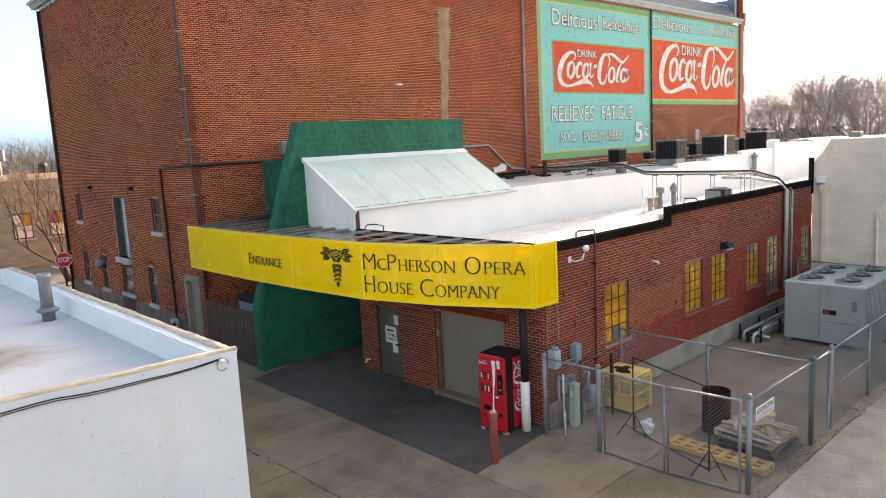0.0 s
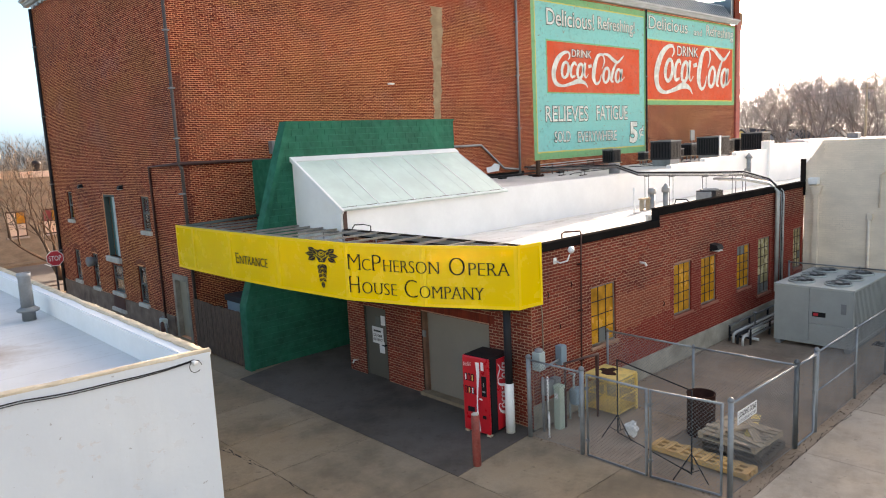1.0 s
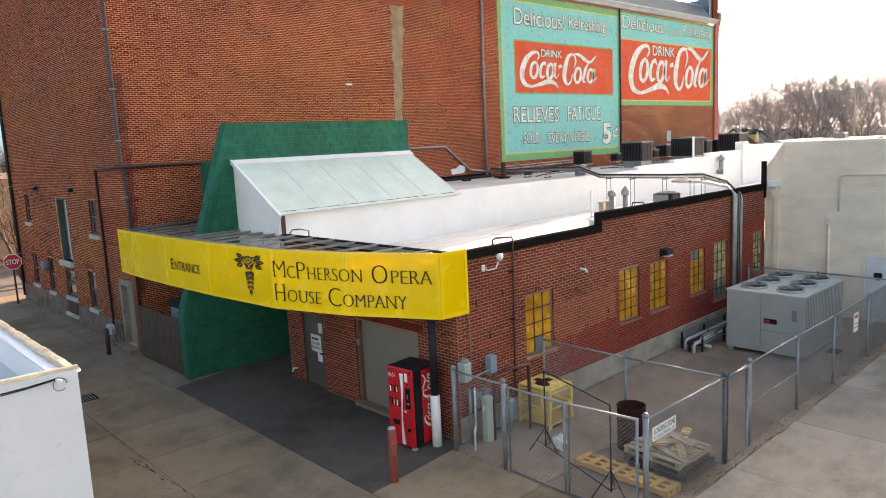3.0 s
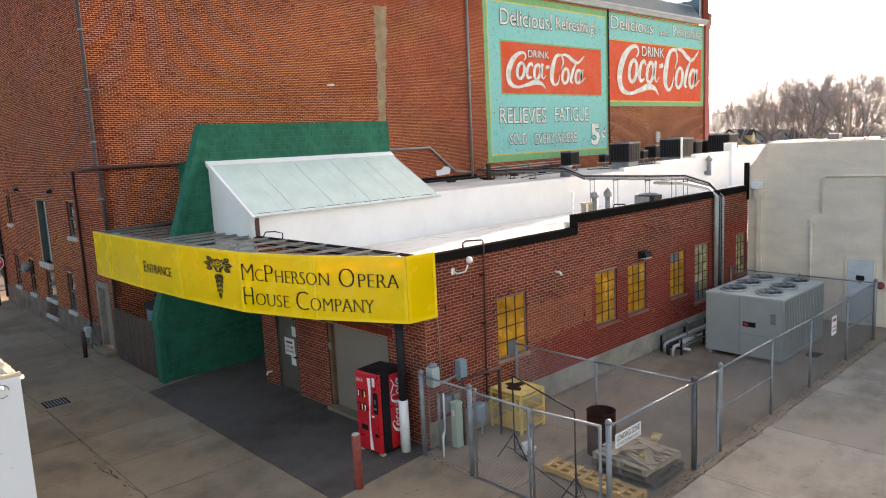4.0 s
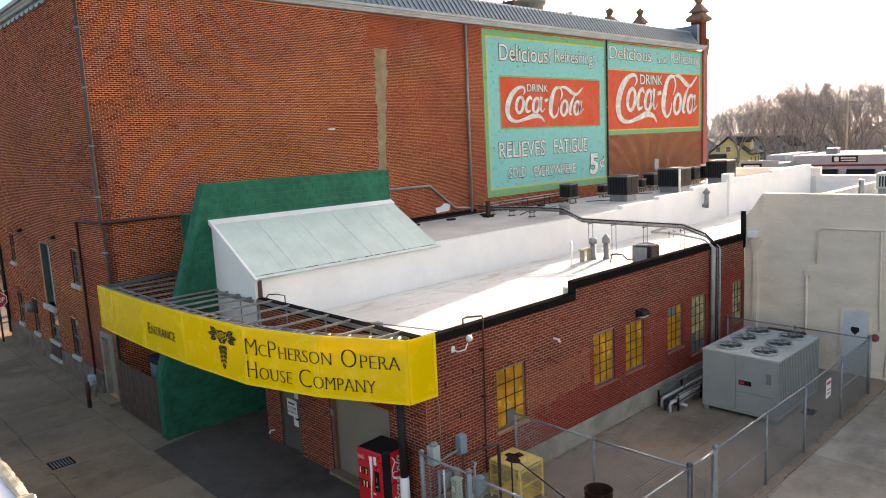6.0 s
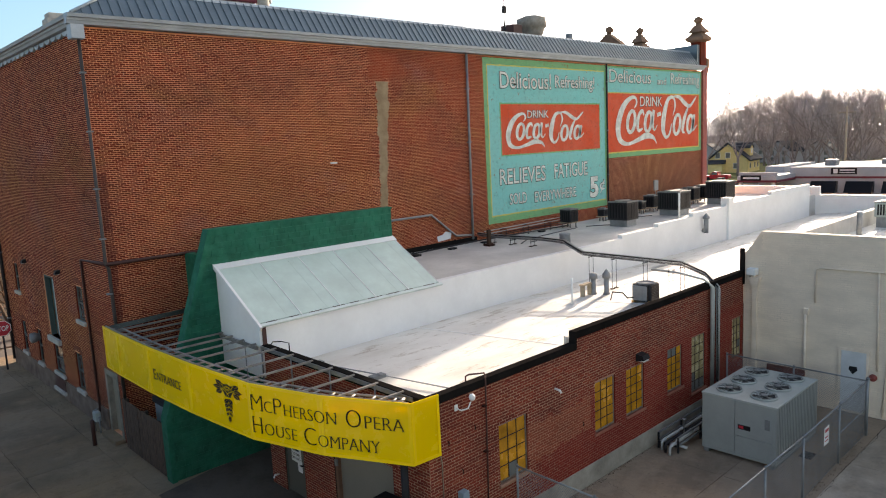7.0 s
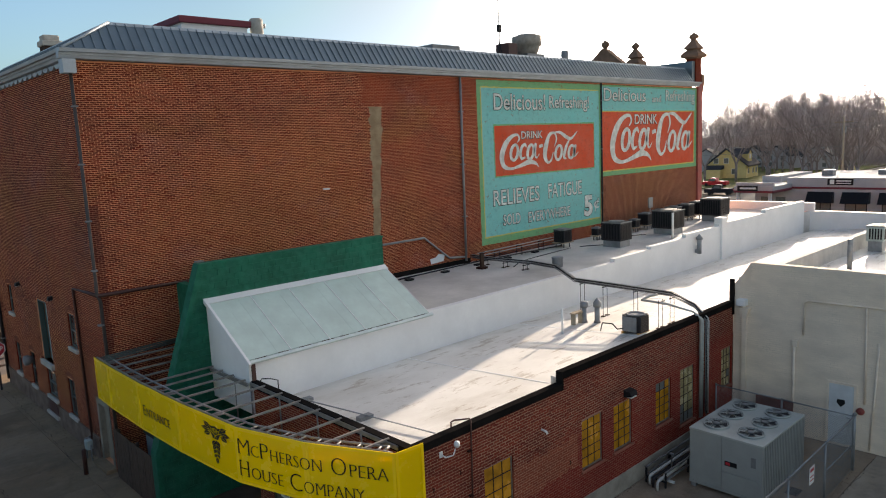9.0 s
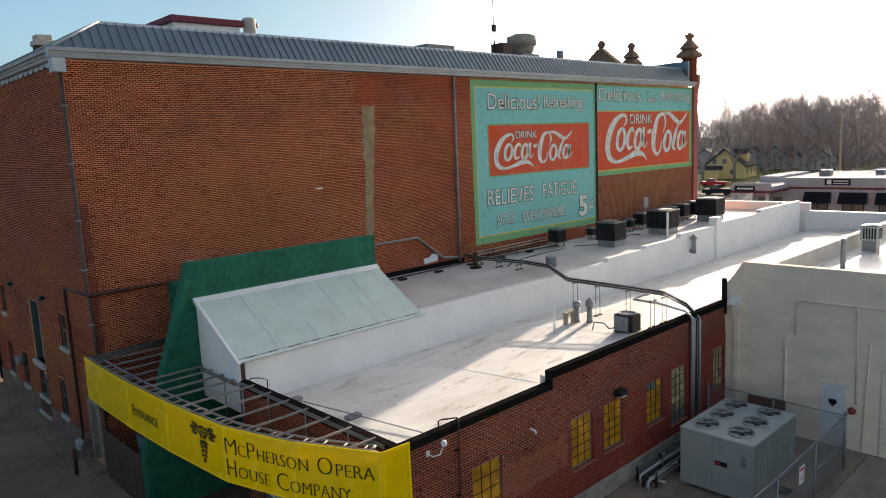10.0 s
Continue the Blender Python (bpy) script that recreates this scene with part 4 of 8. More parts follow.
def west_window(n, y0, y1, z0, z1, sashes=2):
    f = tagged(new("window_%d" % n), "narrow sash window with a brick arch and a stone sill", "window", kind="structure")
    x = XW + 0.05
    t = 0.07
    part("window_frame", boxes((x, x + 0.08, y0, y0 + t, z0, z1), (x, x + 0.08, y1 - t, y1, z0, z1), (x, x + 0.08, y0 + t, y1 - t, z1 - t, z1), (x, x + 0.08, y0 + t, y1 - t, z0, z0 + t), (x - 0.01, x + 0.07, y0 + t, y1 - t, (z0 + z1) / 2 - 0.03, (z0 + z1) / 2 + 0.03)), M_sash, f)
    for a, b in ((z0 + t, (z0 + z1) / 2 - 0.03), ((z0 + z1) / 2 + 0.03, z1 - t)):
        part("pane", boxes((x + 0.03, x + 0.038, y0 + t, y1 - t, a, b)), M_pane, f)
    # near-black sheet added behind the panes to stand in for the unlit room
    part("blind", boxes((x + 0.3, x + 0.31, y0 - 0.1, y1 + 0.1, z0 - 0.1, z1 + 0.1)), M_dark, f)
    part("window_sill", soft_box(0.012, (XW - 0.09, XW + 0.2, y0 - 0.09, y1 + 0.09, z0 - 0.15, z0)), M_stone, f)
    m = (y0 + y1) / 2
    r = (y1 - y0) * 0.95
    half = math.asin(0.5 / 0.95)
    cnt = int(2 * half * (r + 0.1) / 0.085)
    part("reveal", boxes((XW + 0.0, XW + 0.45, y0, y0 + 0.004, z0, z1), (XW + 0.0, XW + 0.45, y1 - 0.004, y1, z0, z1), (XW + 0.0, XW + 0.45, y0 + 0.004, y1 - 0.004, z1 - 0.004, z1)), M_brick, f)
    for row in (0.1,):
        for k in range(cnt):
            a = (k / (cnt - 1) - 0.5) * 2 * half
            ob = new("voussoir", stretcher)
            ob.parent = f
            ob.matrix_world = pose(XW - 0.012, m + (r + row) * math.sin(a), z1 - r * 0.85 + (r + row) * math.cos(a), -math.degrees(a))
    return f


for k, (a, b, c, d) in enumerate(WEST_WIN):
    if k != 1:
        west_window(k + 1, a, b, c, d)
f = tagged(new("door_1"), "tall upper loading door standing ajar in a green frame", "door", kind="structure")
y0, y1, z0, z1 = WEST_WIN[1]
part("door_frame", boxes((XW + 0.03, XW + 0.22, y0, y0 + 0.1, z0, z1), (XW + 0.03, XW + 0.22, y1 - 0.1, y1, z0, z1), (XW + 0.03, XW + 0.22, y0 + 0.1, y1 - 0.1, z1 - 0.1, z1)), plain("green_door_frame", (0.045, 0.07, 0.065), 0.6), f)
part("leaf", soft_box(0.01, (XW + 0.16, XW + 0.21, y0 + 0.1, y0 + 0.78, z0, z1 - 0.1)), plain("pale_blue_leaf", (0.36, 0.46, 0.47), 0.5), f)
part("leaf", soft_box(0.01, (XW + 0.24, XW + 0.29, y0 + 0.78, y1 - 0.1, z0, z1 - 0.1)), plain("dark_green_leaf", (0.06, 0.13, 0.12), 0.5), f)
part("sill", soft_box(0.015, (XW - 0.12, XW + 0.25, y0 - 0.1, y1 + 0.1, z0 - 0.22, z0)), M_stone, f)
# pale stone darkened in colour to carry the shade of the door recess
M_surround = surface("shaded_stone_surround", (0.28, 0.25, 0.205), 0.9, var=0.35, grain=18, stain=2.5)
f = tagged(new("door_2"), "tan steel side door in a stone surround", "door", kind="structure")
part("leaf", soft_box(0.01, (XW + 0.14, XW + 0.19, 23.16, 24.08, 0.15, 2.18)), plain("tan_leaf", (0.27, 0.235, 0.17), 0.6), f)
part("door_frame", boxes((XW - 0.03, XW - 0.013, 22.98, 23.16, 0.0, 2.4), (XW - 0.03, XW - 0.013, 24.08, 24.26, 0.0, 2.4), (XW - 0.03, XW - 0.013, 23.16, 24.08, 2.19, 2.4), (XW - 0.013, XW + 0.3, 23.125, 23.16, 0.15, 2.19), (XW - 0.013, XW + 0.3, 24.08, 24.115, 0.15, 2.19), (XW - 0.013, XW + 0.3, 23.16, 24.08, 2.185, 2.215)), M_surround, f)
part("threshold", soft_box(0.02, (XW - 0.35, XW + 0.2, 22.95, 24.3, 0.0, 0.14)), M_conc, f)
for y in (33.25, 28.3):
    f = thing("wall_lamp", "small dark wedge-shaped wall lamp on brick", "lamp", "wall lamps")
    part("housing", prism(bmesh.new(), [(XW - 0.2, 5.3), (XW - 0.005, 5.3), (XW - 0.005, 5.46), (XW - 0.15, 5.43)], "y", y - 0.1, y + 0.1), M_dullblack, f)
    part("lens", boxes((XW - 0.18, XW - 0.03, y - 0.08, y + 0.08, 5.285, 5.3)), M_paper, f)
f = thing("wall_exhaust", "round galvanised exhaust hood on the brick wall", "vent", at=(XW, 32.6, 2.1))
bm = lathe(bmesh.new(), [(0.15, 0), (0.18, 0.12), (0.22, 0.16), (0.22, 0.34), (0.15, 0.38)])
bmesh.ops.rotate(bm, verts=bm.verts[:], cent=(0, 0, 0), matrix=Matrix.Rotation(radians(-90), 3, "Y"))
part("hood", bm, M_galvdull, f)
f = thing("gas_meter", "grey gas meter with risers at the wall foot", "meter", at=(XW - 0.3, 24.75, 0))
part("riser", tubes(0.03, [(-0.05, 0.2, 0), (-0.05, 0.2, 0.75), (0.1, 0.1, 0.8)], [(0.0, -0.2, 0), (0, -0.2, 0.6)]), M_galvdull, f)
part("body", soft_box(0.04, (-0.12, 0.1, -0.15, 0.15, 0.4, 0.75)), M_utility, f)
structure("plinth_west", boxes((XW - 0.06, XW, 24.35, YN, 0, 0.82)), surface("old_cement_coat", (0.19, 0.15, 0.12), 0.9, var=0.45, grain=15, stain=1.8, tint=(0.26, 0.1, 0.07)), "rough cement base along the brick wall", "plinth")
f = thing("infill_panel", "dark brown boarded infill below a sash window", "panel")
part("panel", boxes((XW - 0.085, XW - 0.062, 29.25, 30.55, 0.36, 0.85)), M_pipe, f)
part("sill", soft_box(0.015, (XW - 0.16, XW - 0.06, 29.15, 30.65, 0.22, 0.36)), M_stone, f)
f = thing("steel_post", "short dark steel guard post at the wall", "post", at=(9.2, 23.6, 0))
part("post", lathe(bmesh.new(), [(0.07, 0), (0.07, 0.85), (0.04, 0.9)], n=12), M_pipe, f)

# ---------------- annex ----------------
XA, YA, YP = 11.9, 9.56, 16.4
SOUTH_WIN = [(14.12, 15.17, 1.38, 2.86), (18.05, 19.05, 1.36, 2.82), (19.62, 20.6, 1.36, 2.78), (21.98, 22.93, 1.4, 2.8), (23.54, 24.5, 0.95, 2.84), (26.5, 27.28, 1.38, 2.83)]
w = wall("wall_annex_south", "y", YA, 0.35, XA, 27.4, 0, 3.98, SOUTH_WIN, M_ajoint, "low brick side wall with yellow-glazed steel windows")
BRICK_JOBS.append((w, "y", YA, -1, XA, 27.4, 0.56, 3.99, 0.215, 0.07, SOUTH_WIN, M_abrick, (12.0, 14.05, 1.5, 4.0), 0.015, 0.003, 5))
w2 = boxes((17.2, 27.4, YA, YA + 0.35, 3.98, 4.28))
w2 = structure("wall_annex_upstand", w2, M_ajoint, "raised brick part of the low wall", "wall")
BRICK_JOBS.append((w2, "y", YA, -1, 17.2, 27.4, 3.99, 4.28, 0.215, 0.07, [], M_abrick, (17.2, 18.5, 3.9, 4.3), 0.015, 0.003, 7))
FRONT = [(10.85, 13.25, 0.0, 2.22), (14.72, 15.7, 0.0, 2.04)]
w = wall("wall_annex_front", "x", XA, 0.35, YA + 0.35, 16.5, 0, 3.98, FRONT, M_ajoint, "brick front wall with a door and a wide loading door")
BRICK_JOBS.append((w, "x", XA, -1, YA + 0.01, 16.5, 0.02, 3.98, 0.215, 0.07, FRONT, M_abrick, (13.3, 14.7, 0.0, 3.0), 0.015, 0.003, 6))
structure("wall_passage", boxes((XA + 0.35, 19.5, 16.2, 16.5, 0, 3.05), (19.5, 19.8, 16.66, 19.0, 0, 3.05)), M_ajoint, "brick passage wall in deep shade", "wall")
structure("wall_annex_inner", boxes((XA + 1.4, 27.0, YA + 1.2, YA + 1.3, 0, 3.2)), M_dark, "dim interior wall", "wall")
structure("floor", boxes((XA + 0.36, 27.0, YA + 0.36, 16.1, -0.1, 0.02)), M_dark, "dim interior floor", "floor")
bm = prism(bmesh.new(), [(YA + 0.3, 3.9), (YP, 3.4), (YP, 3.1), (YA + 0.3, 3.1)], "x", XA + 0.2, 56.0)
structure("roof_annex", bm, M_membrane, "flat white membrane roof with stains and seams", "roof")
bm = bmesh.new()
for x in (17.6, 23.3, 29.5, 36.0, 42.5):
    prism(bm, [(YA + 0.32, 3.908), (YP - 0.02, 3.41), (YP - 0.02, 3.4), (YA + 0.32, 3.898)], "x", x, x + 0.05)
structure("roof_seam", bm, M_whiteparapet, "welded laps of the roof membrane", "trim")
structure("roof_upper", boxes((18.7, 56.0, YP + 0.25, YS - 0.0, 3.1, 4.72)), M_grayroof, "grey membrane roof of the middle bay", "roof")
PAR = [(XA + 0.12, 30.3, 4.82), (30.3, 33.5, 4.98), (33.5, 37.0, 5.12), (37.0, 40.8, 5.3), (40.8, 47.0, 5.42), (47.0, 53.4, 5.6)]
PM = tagged(new("parapet_middle"), "stepped white parapet along the flat roof", "parapet", kind="structure")
for a, b, z in PAR:
    part("parapet_step", boxes((a, b, YP, YP + 0.25, 3.3, z)), M_whiteparapet, PM)
part("pier", boxes((40.9, 41.5, YP - 0.12, YP + 0.35, 3.3, 5.75)), M_whiteparapet, PM)
structure("parapet_end", boxes((55.2, 55.5, YA, YP, 3.2, 4.75), (55.2, 55.5, YP, YS, 3.2, 5.3)), M_whiteparapet, "white parapet closing the flat roof", "parapet")
bm = boxes((XA - 0.07, 17.2, YA - 0.06, YA + 0.15, 3.98, 4.16), (17.2, 27.3, YA - 0.06, YA + 0.15, 4.28, 4.48), (17.14, 17.2, YA - 0.06, YA + 0.15, 4.16, 4.48), (XA - 0.07, XA + 0.13, YA + 0.15, YP - 0.02, 3.98, 4.16), (27.3, 27.38, YA - 0.06, YA + 0.1, 3.98, 5.28))
structure("roof_upturn", boxes((XA + 0.131, 17.19, YA + 0.151, YA + 0.36, 3.86, 3.99), (17.19, 27.3, YA + 0.151, YA + 0.36, 3.86, 4.29), (XA + 0.13, XA + 0.36, YA + 0.36, YP - 0.02, 3.3, 3.985)), M_membrane, "white membrane turned up behind the coping", "roof")
structure("coping_black", bm, M_black, "black metal coping on the low wall", "coping")
structure("plinth_annex", boxes((XA - 0.03, 27.4, YA - 0.035, YA, 0, 0.56)), M_plinth, "stained concrete base of the low brick wall", "plinth")
structure("flashing_black", boxes((18.8, 27.2, YS - 0.05, YS - 0.014, 4.72, 4.95)), M_black, "black flashing where the roof meets brick", "flashing")


def steel_window(n, x0, x1, z0, z1, cols, rows, grey, film):
    f = tagged(new("window_%d" % n), "multi-pane steel sash with yellow-filmed glass", "window", kind="structure")
    y = YA + 0.04
    t = 0.045
    part("window_frame", boxes((x0, x0 + t, y, y + 0.06, z0, z1), (x1 - t, x1, y, y + 0.06, z0, z1), (x0 + t, x1 - t, y, y + 0.06, z1 - t, z1), (x0 + t, x1 - t, y, y + 0.06, z0, z0 + t)), M_palesash, f)
    part("reveal", boxes((x0, x0 + 0.004, YA, YA + 0.35, z0, z1), (x1 - 0.004, x1, YA, YA + 0.35, z0, z1), (x0 + 0.004, x1 - 0.004, YA, YA + 0.35, z1 - 0.004, z1)), M_abrick, f)
    W, H = (x1 - x0 - 2 * t) / cols, (z1 - z0 - 2 * t) / rows
    for c in range(1, cols):
        part("muntin", boxes((x0 + t + c * W - 0.011, x0 + t + c * W + 0.011, y + 0.005, y + 0.045, z0 + t, z1 - t)), M_steelframe, f)
    for r in range(1, rows):
        part("muntin", boxes((x0 + t, x1 - t, y + 0.008, y + 0.042, z0 + t + r * H - 0.011, z0 + t + r * H + 0.011)), M_steelframe, f)
    for c in range(cols):
        for r in range(rows):
            part("pane", boxes((x0 + t + c * W, x0 + t + c * W + W, y + 0.02, y + 0.026, z0 + t + r * H, z0 + t + r * H + H)), M_greypane if (c, r) in grey else film, f)
    part("window_sill", soft_box(0.01, (x0 - 0.05, x1 + 0.05, YA - 0.06, y, z0 - 0.07, z0)), M_ajoint, f)


M_creampane = surface("faded_film_glass", (0.40, 0.33, 0.17), 0.25, var=0.45, grain=3, stain=1.6, tint=(0.20, 0.15, 0.08))
steel_window(11, *SOUTH_WIN[0], 3, 4, [(1, 0)], M_yelpane)
steel_window(12, *SOUTH_WIN[1], 3, 5, [], M_yelpane)
steel_window(13, *SOUTH_WIN[2], 3, 5, [], M_yelpane)
steel_window(14, *SOUTH_WIN[3], 3, 5, [(0, 4), (1, 4)], M_yelpane)
steel_window(15, *SOUTH_WIN[4], 3, 6, [(0, 0), (1, 0), (2, 0), (0, 1)], M_creampane)
steel_window(16, *SOUTH_WIN[5], 3, 5, [(2, 1)], M_creampane)

# doors of the front wall
f = tagged(new("door_3"), "olive grey steel door with paper notices", "door", kind="structure")
part("leaf", soft_box(0.008, (XA + 0.06, XA + 0.11, 14.74, 15.68, 0.03, 2.02)), M_door, f)
part("door_frame", boxes((XA + 0.020, XA + 0.160, 14.68, 14.735, 0, 2.06), (XA + 0.020, XA + 0.160, 15.685, 15.74, 0, 2.06), (XA + 0.020, XA + 0.160, 14.735, 15.685, 2.022, 2.06)), M_frame, f)
h = part("door_handle", tubes(0.014, [(XA + 0.060, 14.82, 1.0), (XA - 0.010, 14.82, 1.0), (XA - 0.010, 14.94, 1.0)]), M_dullblack, f)
part("viewing_pane", boxes((XA + 0.048, XA + 0.058, 15.06, 15.26, 1.48, 1.78)), M_greypane, f)
part("notice", boxes((XA + 0.050, XA + 0.059, 14.84, 15.02, 1.55, 1.82)), M_paper, f)
nt = part("notice", boxes((XA + 0.045, XA + 0.054, 14.94, 15.42, 1.0, 1.47)), M_paper, f)
part("notice", boxes((XA + 0.038, XA + 0.047, 14.9, 15.12, 0.75, 1.08)), M_paper, f)
pn = lambda u, v, w: (XA + 0.042, 15.42 - u, v)
lettering("lettering", "CUSTOMER", 0.04, 0.44, 1.19, 1.27, pn, M_ink, nt, 0.01)
lettering("lettering", "ENTRANCE", 0.04, 0.44, 1.07, 1.15, pn, M_ink, nt, 0.01)
part("bar", boxes((XA + 0.041, XA + 0.044, 15.04, 15.36, 1.33, 1.38)), M_wornblack, nt)
M_jamb = surface("brown_timber_jamb", (0.17, 0.085, 0.05), 0.8, var=0.4, grain=20, stain=3.0)
f = tagged(new("door_4"), "wide taupe roll-up loading door with timber jambs", "door", kind="structure")
part("leaf", boxes((XA + 0.12, XA + 0.18, 10.85, 13.13, 0.1, 2.22)), M_garage, f)
part("jamb", boxes((XA + 0.02, XA + 0.3, 13.13, 13.24, 0.0, 2.215)), M_jamb, f)
part("threshold", boxes((XA - 0.15, XA + 0.3, 10.85, 13.25, 0.0, 0.1)), M_conc, f)
f = thing("door_opener_box", "small grey opener switch box on the jamb", "switch")
part("box", soft_box(0.01, (XA - 0.03, XA + 0.02, 13.1, 13.2, 1.55, 1.72)), M_galvdull, f)
for q0, q1, qz in ((10.85, 13.25, 2.22), (14.72, 15.7, 2.04)):
    structure("trim", boxes((XA - 0.004, XA + 0.35, q0 - 0.001, q0 + 0.004, 0.012, qz), (XA - 0.004, XA + 0.35, q1 - 0.004, q1 + 0.001, 0.012, qz), (XA - 0.004, XA + 0.35, q0 + 0.004, q1 - 0.004, qz - 0.004, qz + 0.001)), M_steelframe, "dark brown lining of a brick door opening", "trim")
f = tagged(new("lintel"), "upright soldier course of brick over the doors", "lintel", kind="structure")
sol = mesh_of("soldier_brick", boxes((-0.01, 0.01, -0.029, 0.029, -0.1, 0.1)), M_abrick)
y = 10.7
while y < 16.4:
    ob = new("soldier_brick", sol)
    ob.parent = f
    ob.location = (XA - 0.012, y, 2.36)
    y += 0.07
f = thing("hose_bib", "white hose tap low on the brick front", "tap", at=(XA, 16.15, 0.35))
part("tap", tubes(0.025, [(0, 0, 0), (-0.14, 0, 0.02), (-0.18, 0, -0.06)]), M_white, f)

# ---------------- green screen wall and lean-to skylight ----------------
G = [(9.87, 0), (18.72, 0), (18.72, 7.28), (11.72, 7.28), (9.87, 1.9)]
M_green.node_tree.nodes["Principled BSDF"].inputs["Specular IOR Level"].default_value = 0.12
M_greenjoint = surface("green_painted_joint", (0.03, 0.20, 0.13), 0.85, var=0.3, grain=18, stain=1.4)
bm = prism(bmesh.new(), G, "y", 18.76, 19.0)
GW = structure("wall_green", bm, M_greenjoint, "green painted block screen wall with a raked edge", "wall")
blocks = {}
for r in range(37):
    z0 = r * 0.197
    xl = 9.87 if z0 + 0.197 < 1.9 else 9.87 + (z0 + 0.197 - 1.9) / (7.28 - 1.9) * 1.85
    x = xl + (0.2 if r % 2 else 0.0)
    segs = [(xl, x)] if r % 2 else []
    while x < 18.7:
        segs.append((x, min(x + 0.4, 18.72)))
        x += 0.4
    for a, b in segs:
        if b - a < 0.05:
            continue
        key = round(b - a, 3)
        if key not in blocks:
            blocks[key] = mesh_of("block", boxes((0.006, key - 0.006, -0.012, 0.002, 0.006, 0.191)), M_green)
        ob = new("block", blocks[key])
        ob.parent = GW
        ob.location = (a, 18.76 - 0.004 * random.random(), z0)
bm = bmesh.new()
prism(bm, [(9.82, 0), (9.97, 0), (9.97, 1.9), (11.82, 7.33), (11.66, 7.33), (9.82, 1.95)], "y", 18.68, 19.06)
prism(bm, [(11.82, 7.27), (18.75, 7.27), (18.75, 7.33), (11.82, 7.33)], "y", 18.72, 19.04)
part("edge_cap", bm, M_green, GW)
structure("wall_green_return", boxes((12.55, 12.8, 19.02, YS, 3.6, 6.2), (12.8, 18.7, 19.3, 19.5, 3.6, 6.1)), M_green, "green painted return wall behind the screen", "wall")
structure("wall_green_end", boxes((18.4, 18.7, 19.01, YS, 3.0, 5.0)), M_green, "green end wall of the rear bay", "wall")
SK = thing("skylight", "white lean-to skylight with frosted panels against the green wall", "skylight")
bm = prism(bmesh.new(), [(18.744, 6.1), (16.38, 4.7), (16.38, 3.2), (18.744, 3.2)], "x", 11.8, 18.72)
part("base", bm, M_whiteparapet, SK)
p0, p1 = Vector((0, 18.74, 6.22)), Vector((0, 16.22, 4.72))


def slope(x0, x1, t0, t1, lift, thick):
    n = Vector((0, -(p0.z - p1.z), (p0.y - p1.y))).normalized()
    bm = bmesh.new()
    a, b = p0.lerp(p1, t0), p0.lerp(p1, t1)
    q = [a + n * lift, b + n * lift, b + n * (lift - thick), a + n * (lift - thick)]
    prism(bm, [(v.y, v.z) for v in q], "x", x0, x1)
    return bm


NB = 5
for k in range(NB):
    a = 11.82 + k * (6.88 / NB)
    for half in range(3):
        w3 = 6.88 / NB / 3
        part("glazing_panel", slope(a + half * w3 + 0.001, a + (half + 1) * w3 - 0.001, 0.06, 0.95, 0.0 - 0.002 * (half % 2), 0.03), M_skylight, SK)
for k in range(NB + 1):
    a = 11.8 + k * (6.88 / NB)
    part("glazing_bar", slope(a - 0.011, a + 0.011, 0.03, 0.96, 0.014, 0.03), M_white, SK)
part("head_flashing", slope(11.75, 18.75, -0.02, 0.075, 0.03, 0.07), M_whiteparapet, SK)
part("eave_trim", slope(11.75, 18.78, 0.965, 1.0, 0.012, 0.06), M_skybar, SK)
for k in range(9):
    a = 11.9 + 0.74 * k + 0.2 * random.random()
    part("sealant", slope(a, a + 0.25 + 0.4 * random.random(), 0.952, 0.962, 0.006, 0.01), M_rust, SK)
part("barge_board", slope(11.72, 11.79, -0.01, 1.02, 0.035, 0.12), M_whiteparapet, SK)
structure("pier_brick", boxes((XA - 0.02, XA + 0.1, YP - 0.05, YP + 0.22, 3.98, 4.7)), M_pipe, "dark brown painted brick pier below the skylight", "pier")

# ---------------- yellow sign band and canopy frame ----------------
SG = [(9.58, 22.55), (9.54, 21.2), (9.54, 18.75), (9.63, 16.25), (9.85, 13.45), (10.45, 11.42), (11.40, 9.48), (12.14, 9.43)]
SIGN = thing("canopy_sign", "curved band of yellow panels with dark lettering on steel", "sign")
ZB, ZT = 2.86, 4.24
lens = [0.0]
for a, b in zip(SG, SG[1:]):
    lens.append(lens[-1] + math.hypot(b[0] - a[0], b[1] - a[1]))


def along(u, v, w):
    """A point on the face of the sign: u along it, v up, w out of it."""
    k = max(i for i in range(len(SG) - 1) if lens[i] <= max(u, 0) + 1e-9)
    a, b = Vector(SG[k]), Vector(SG[k + 1])
    d = (b - a).normalized()
    out = Vector((d.y, -d.x))
    p = a + d * (u - lens[k]) + out * w
    return (p.x, p.y, v)


def sign_slab(u0, u1, v0, v1, w0, w1):
    bm = bmesh.new()
    lo = [bm.verts.new(along(u, v, w0)) for u, v in ((u0, v0), (u1, v0), (u1, v1), (u0, v1))]
    hi = [bm.verts.new(along(u, v, w1)) for u, v in ((u0, v0), (u1, v0), (u1, v1), (u0, v1))]
    bm.faces.new(lo)
    bm.faces.new(hi[::-1])
    for i in range(4):
        j = (i + 1) % 4
        bm.faces.new((lo[i], hi[i], hi[j], lo[j]))
    bmesh.ops.recalc_face_normals(bm, faces=bm.faces[:])
    return bm


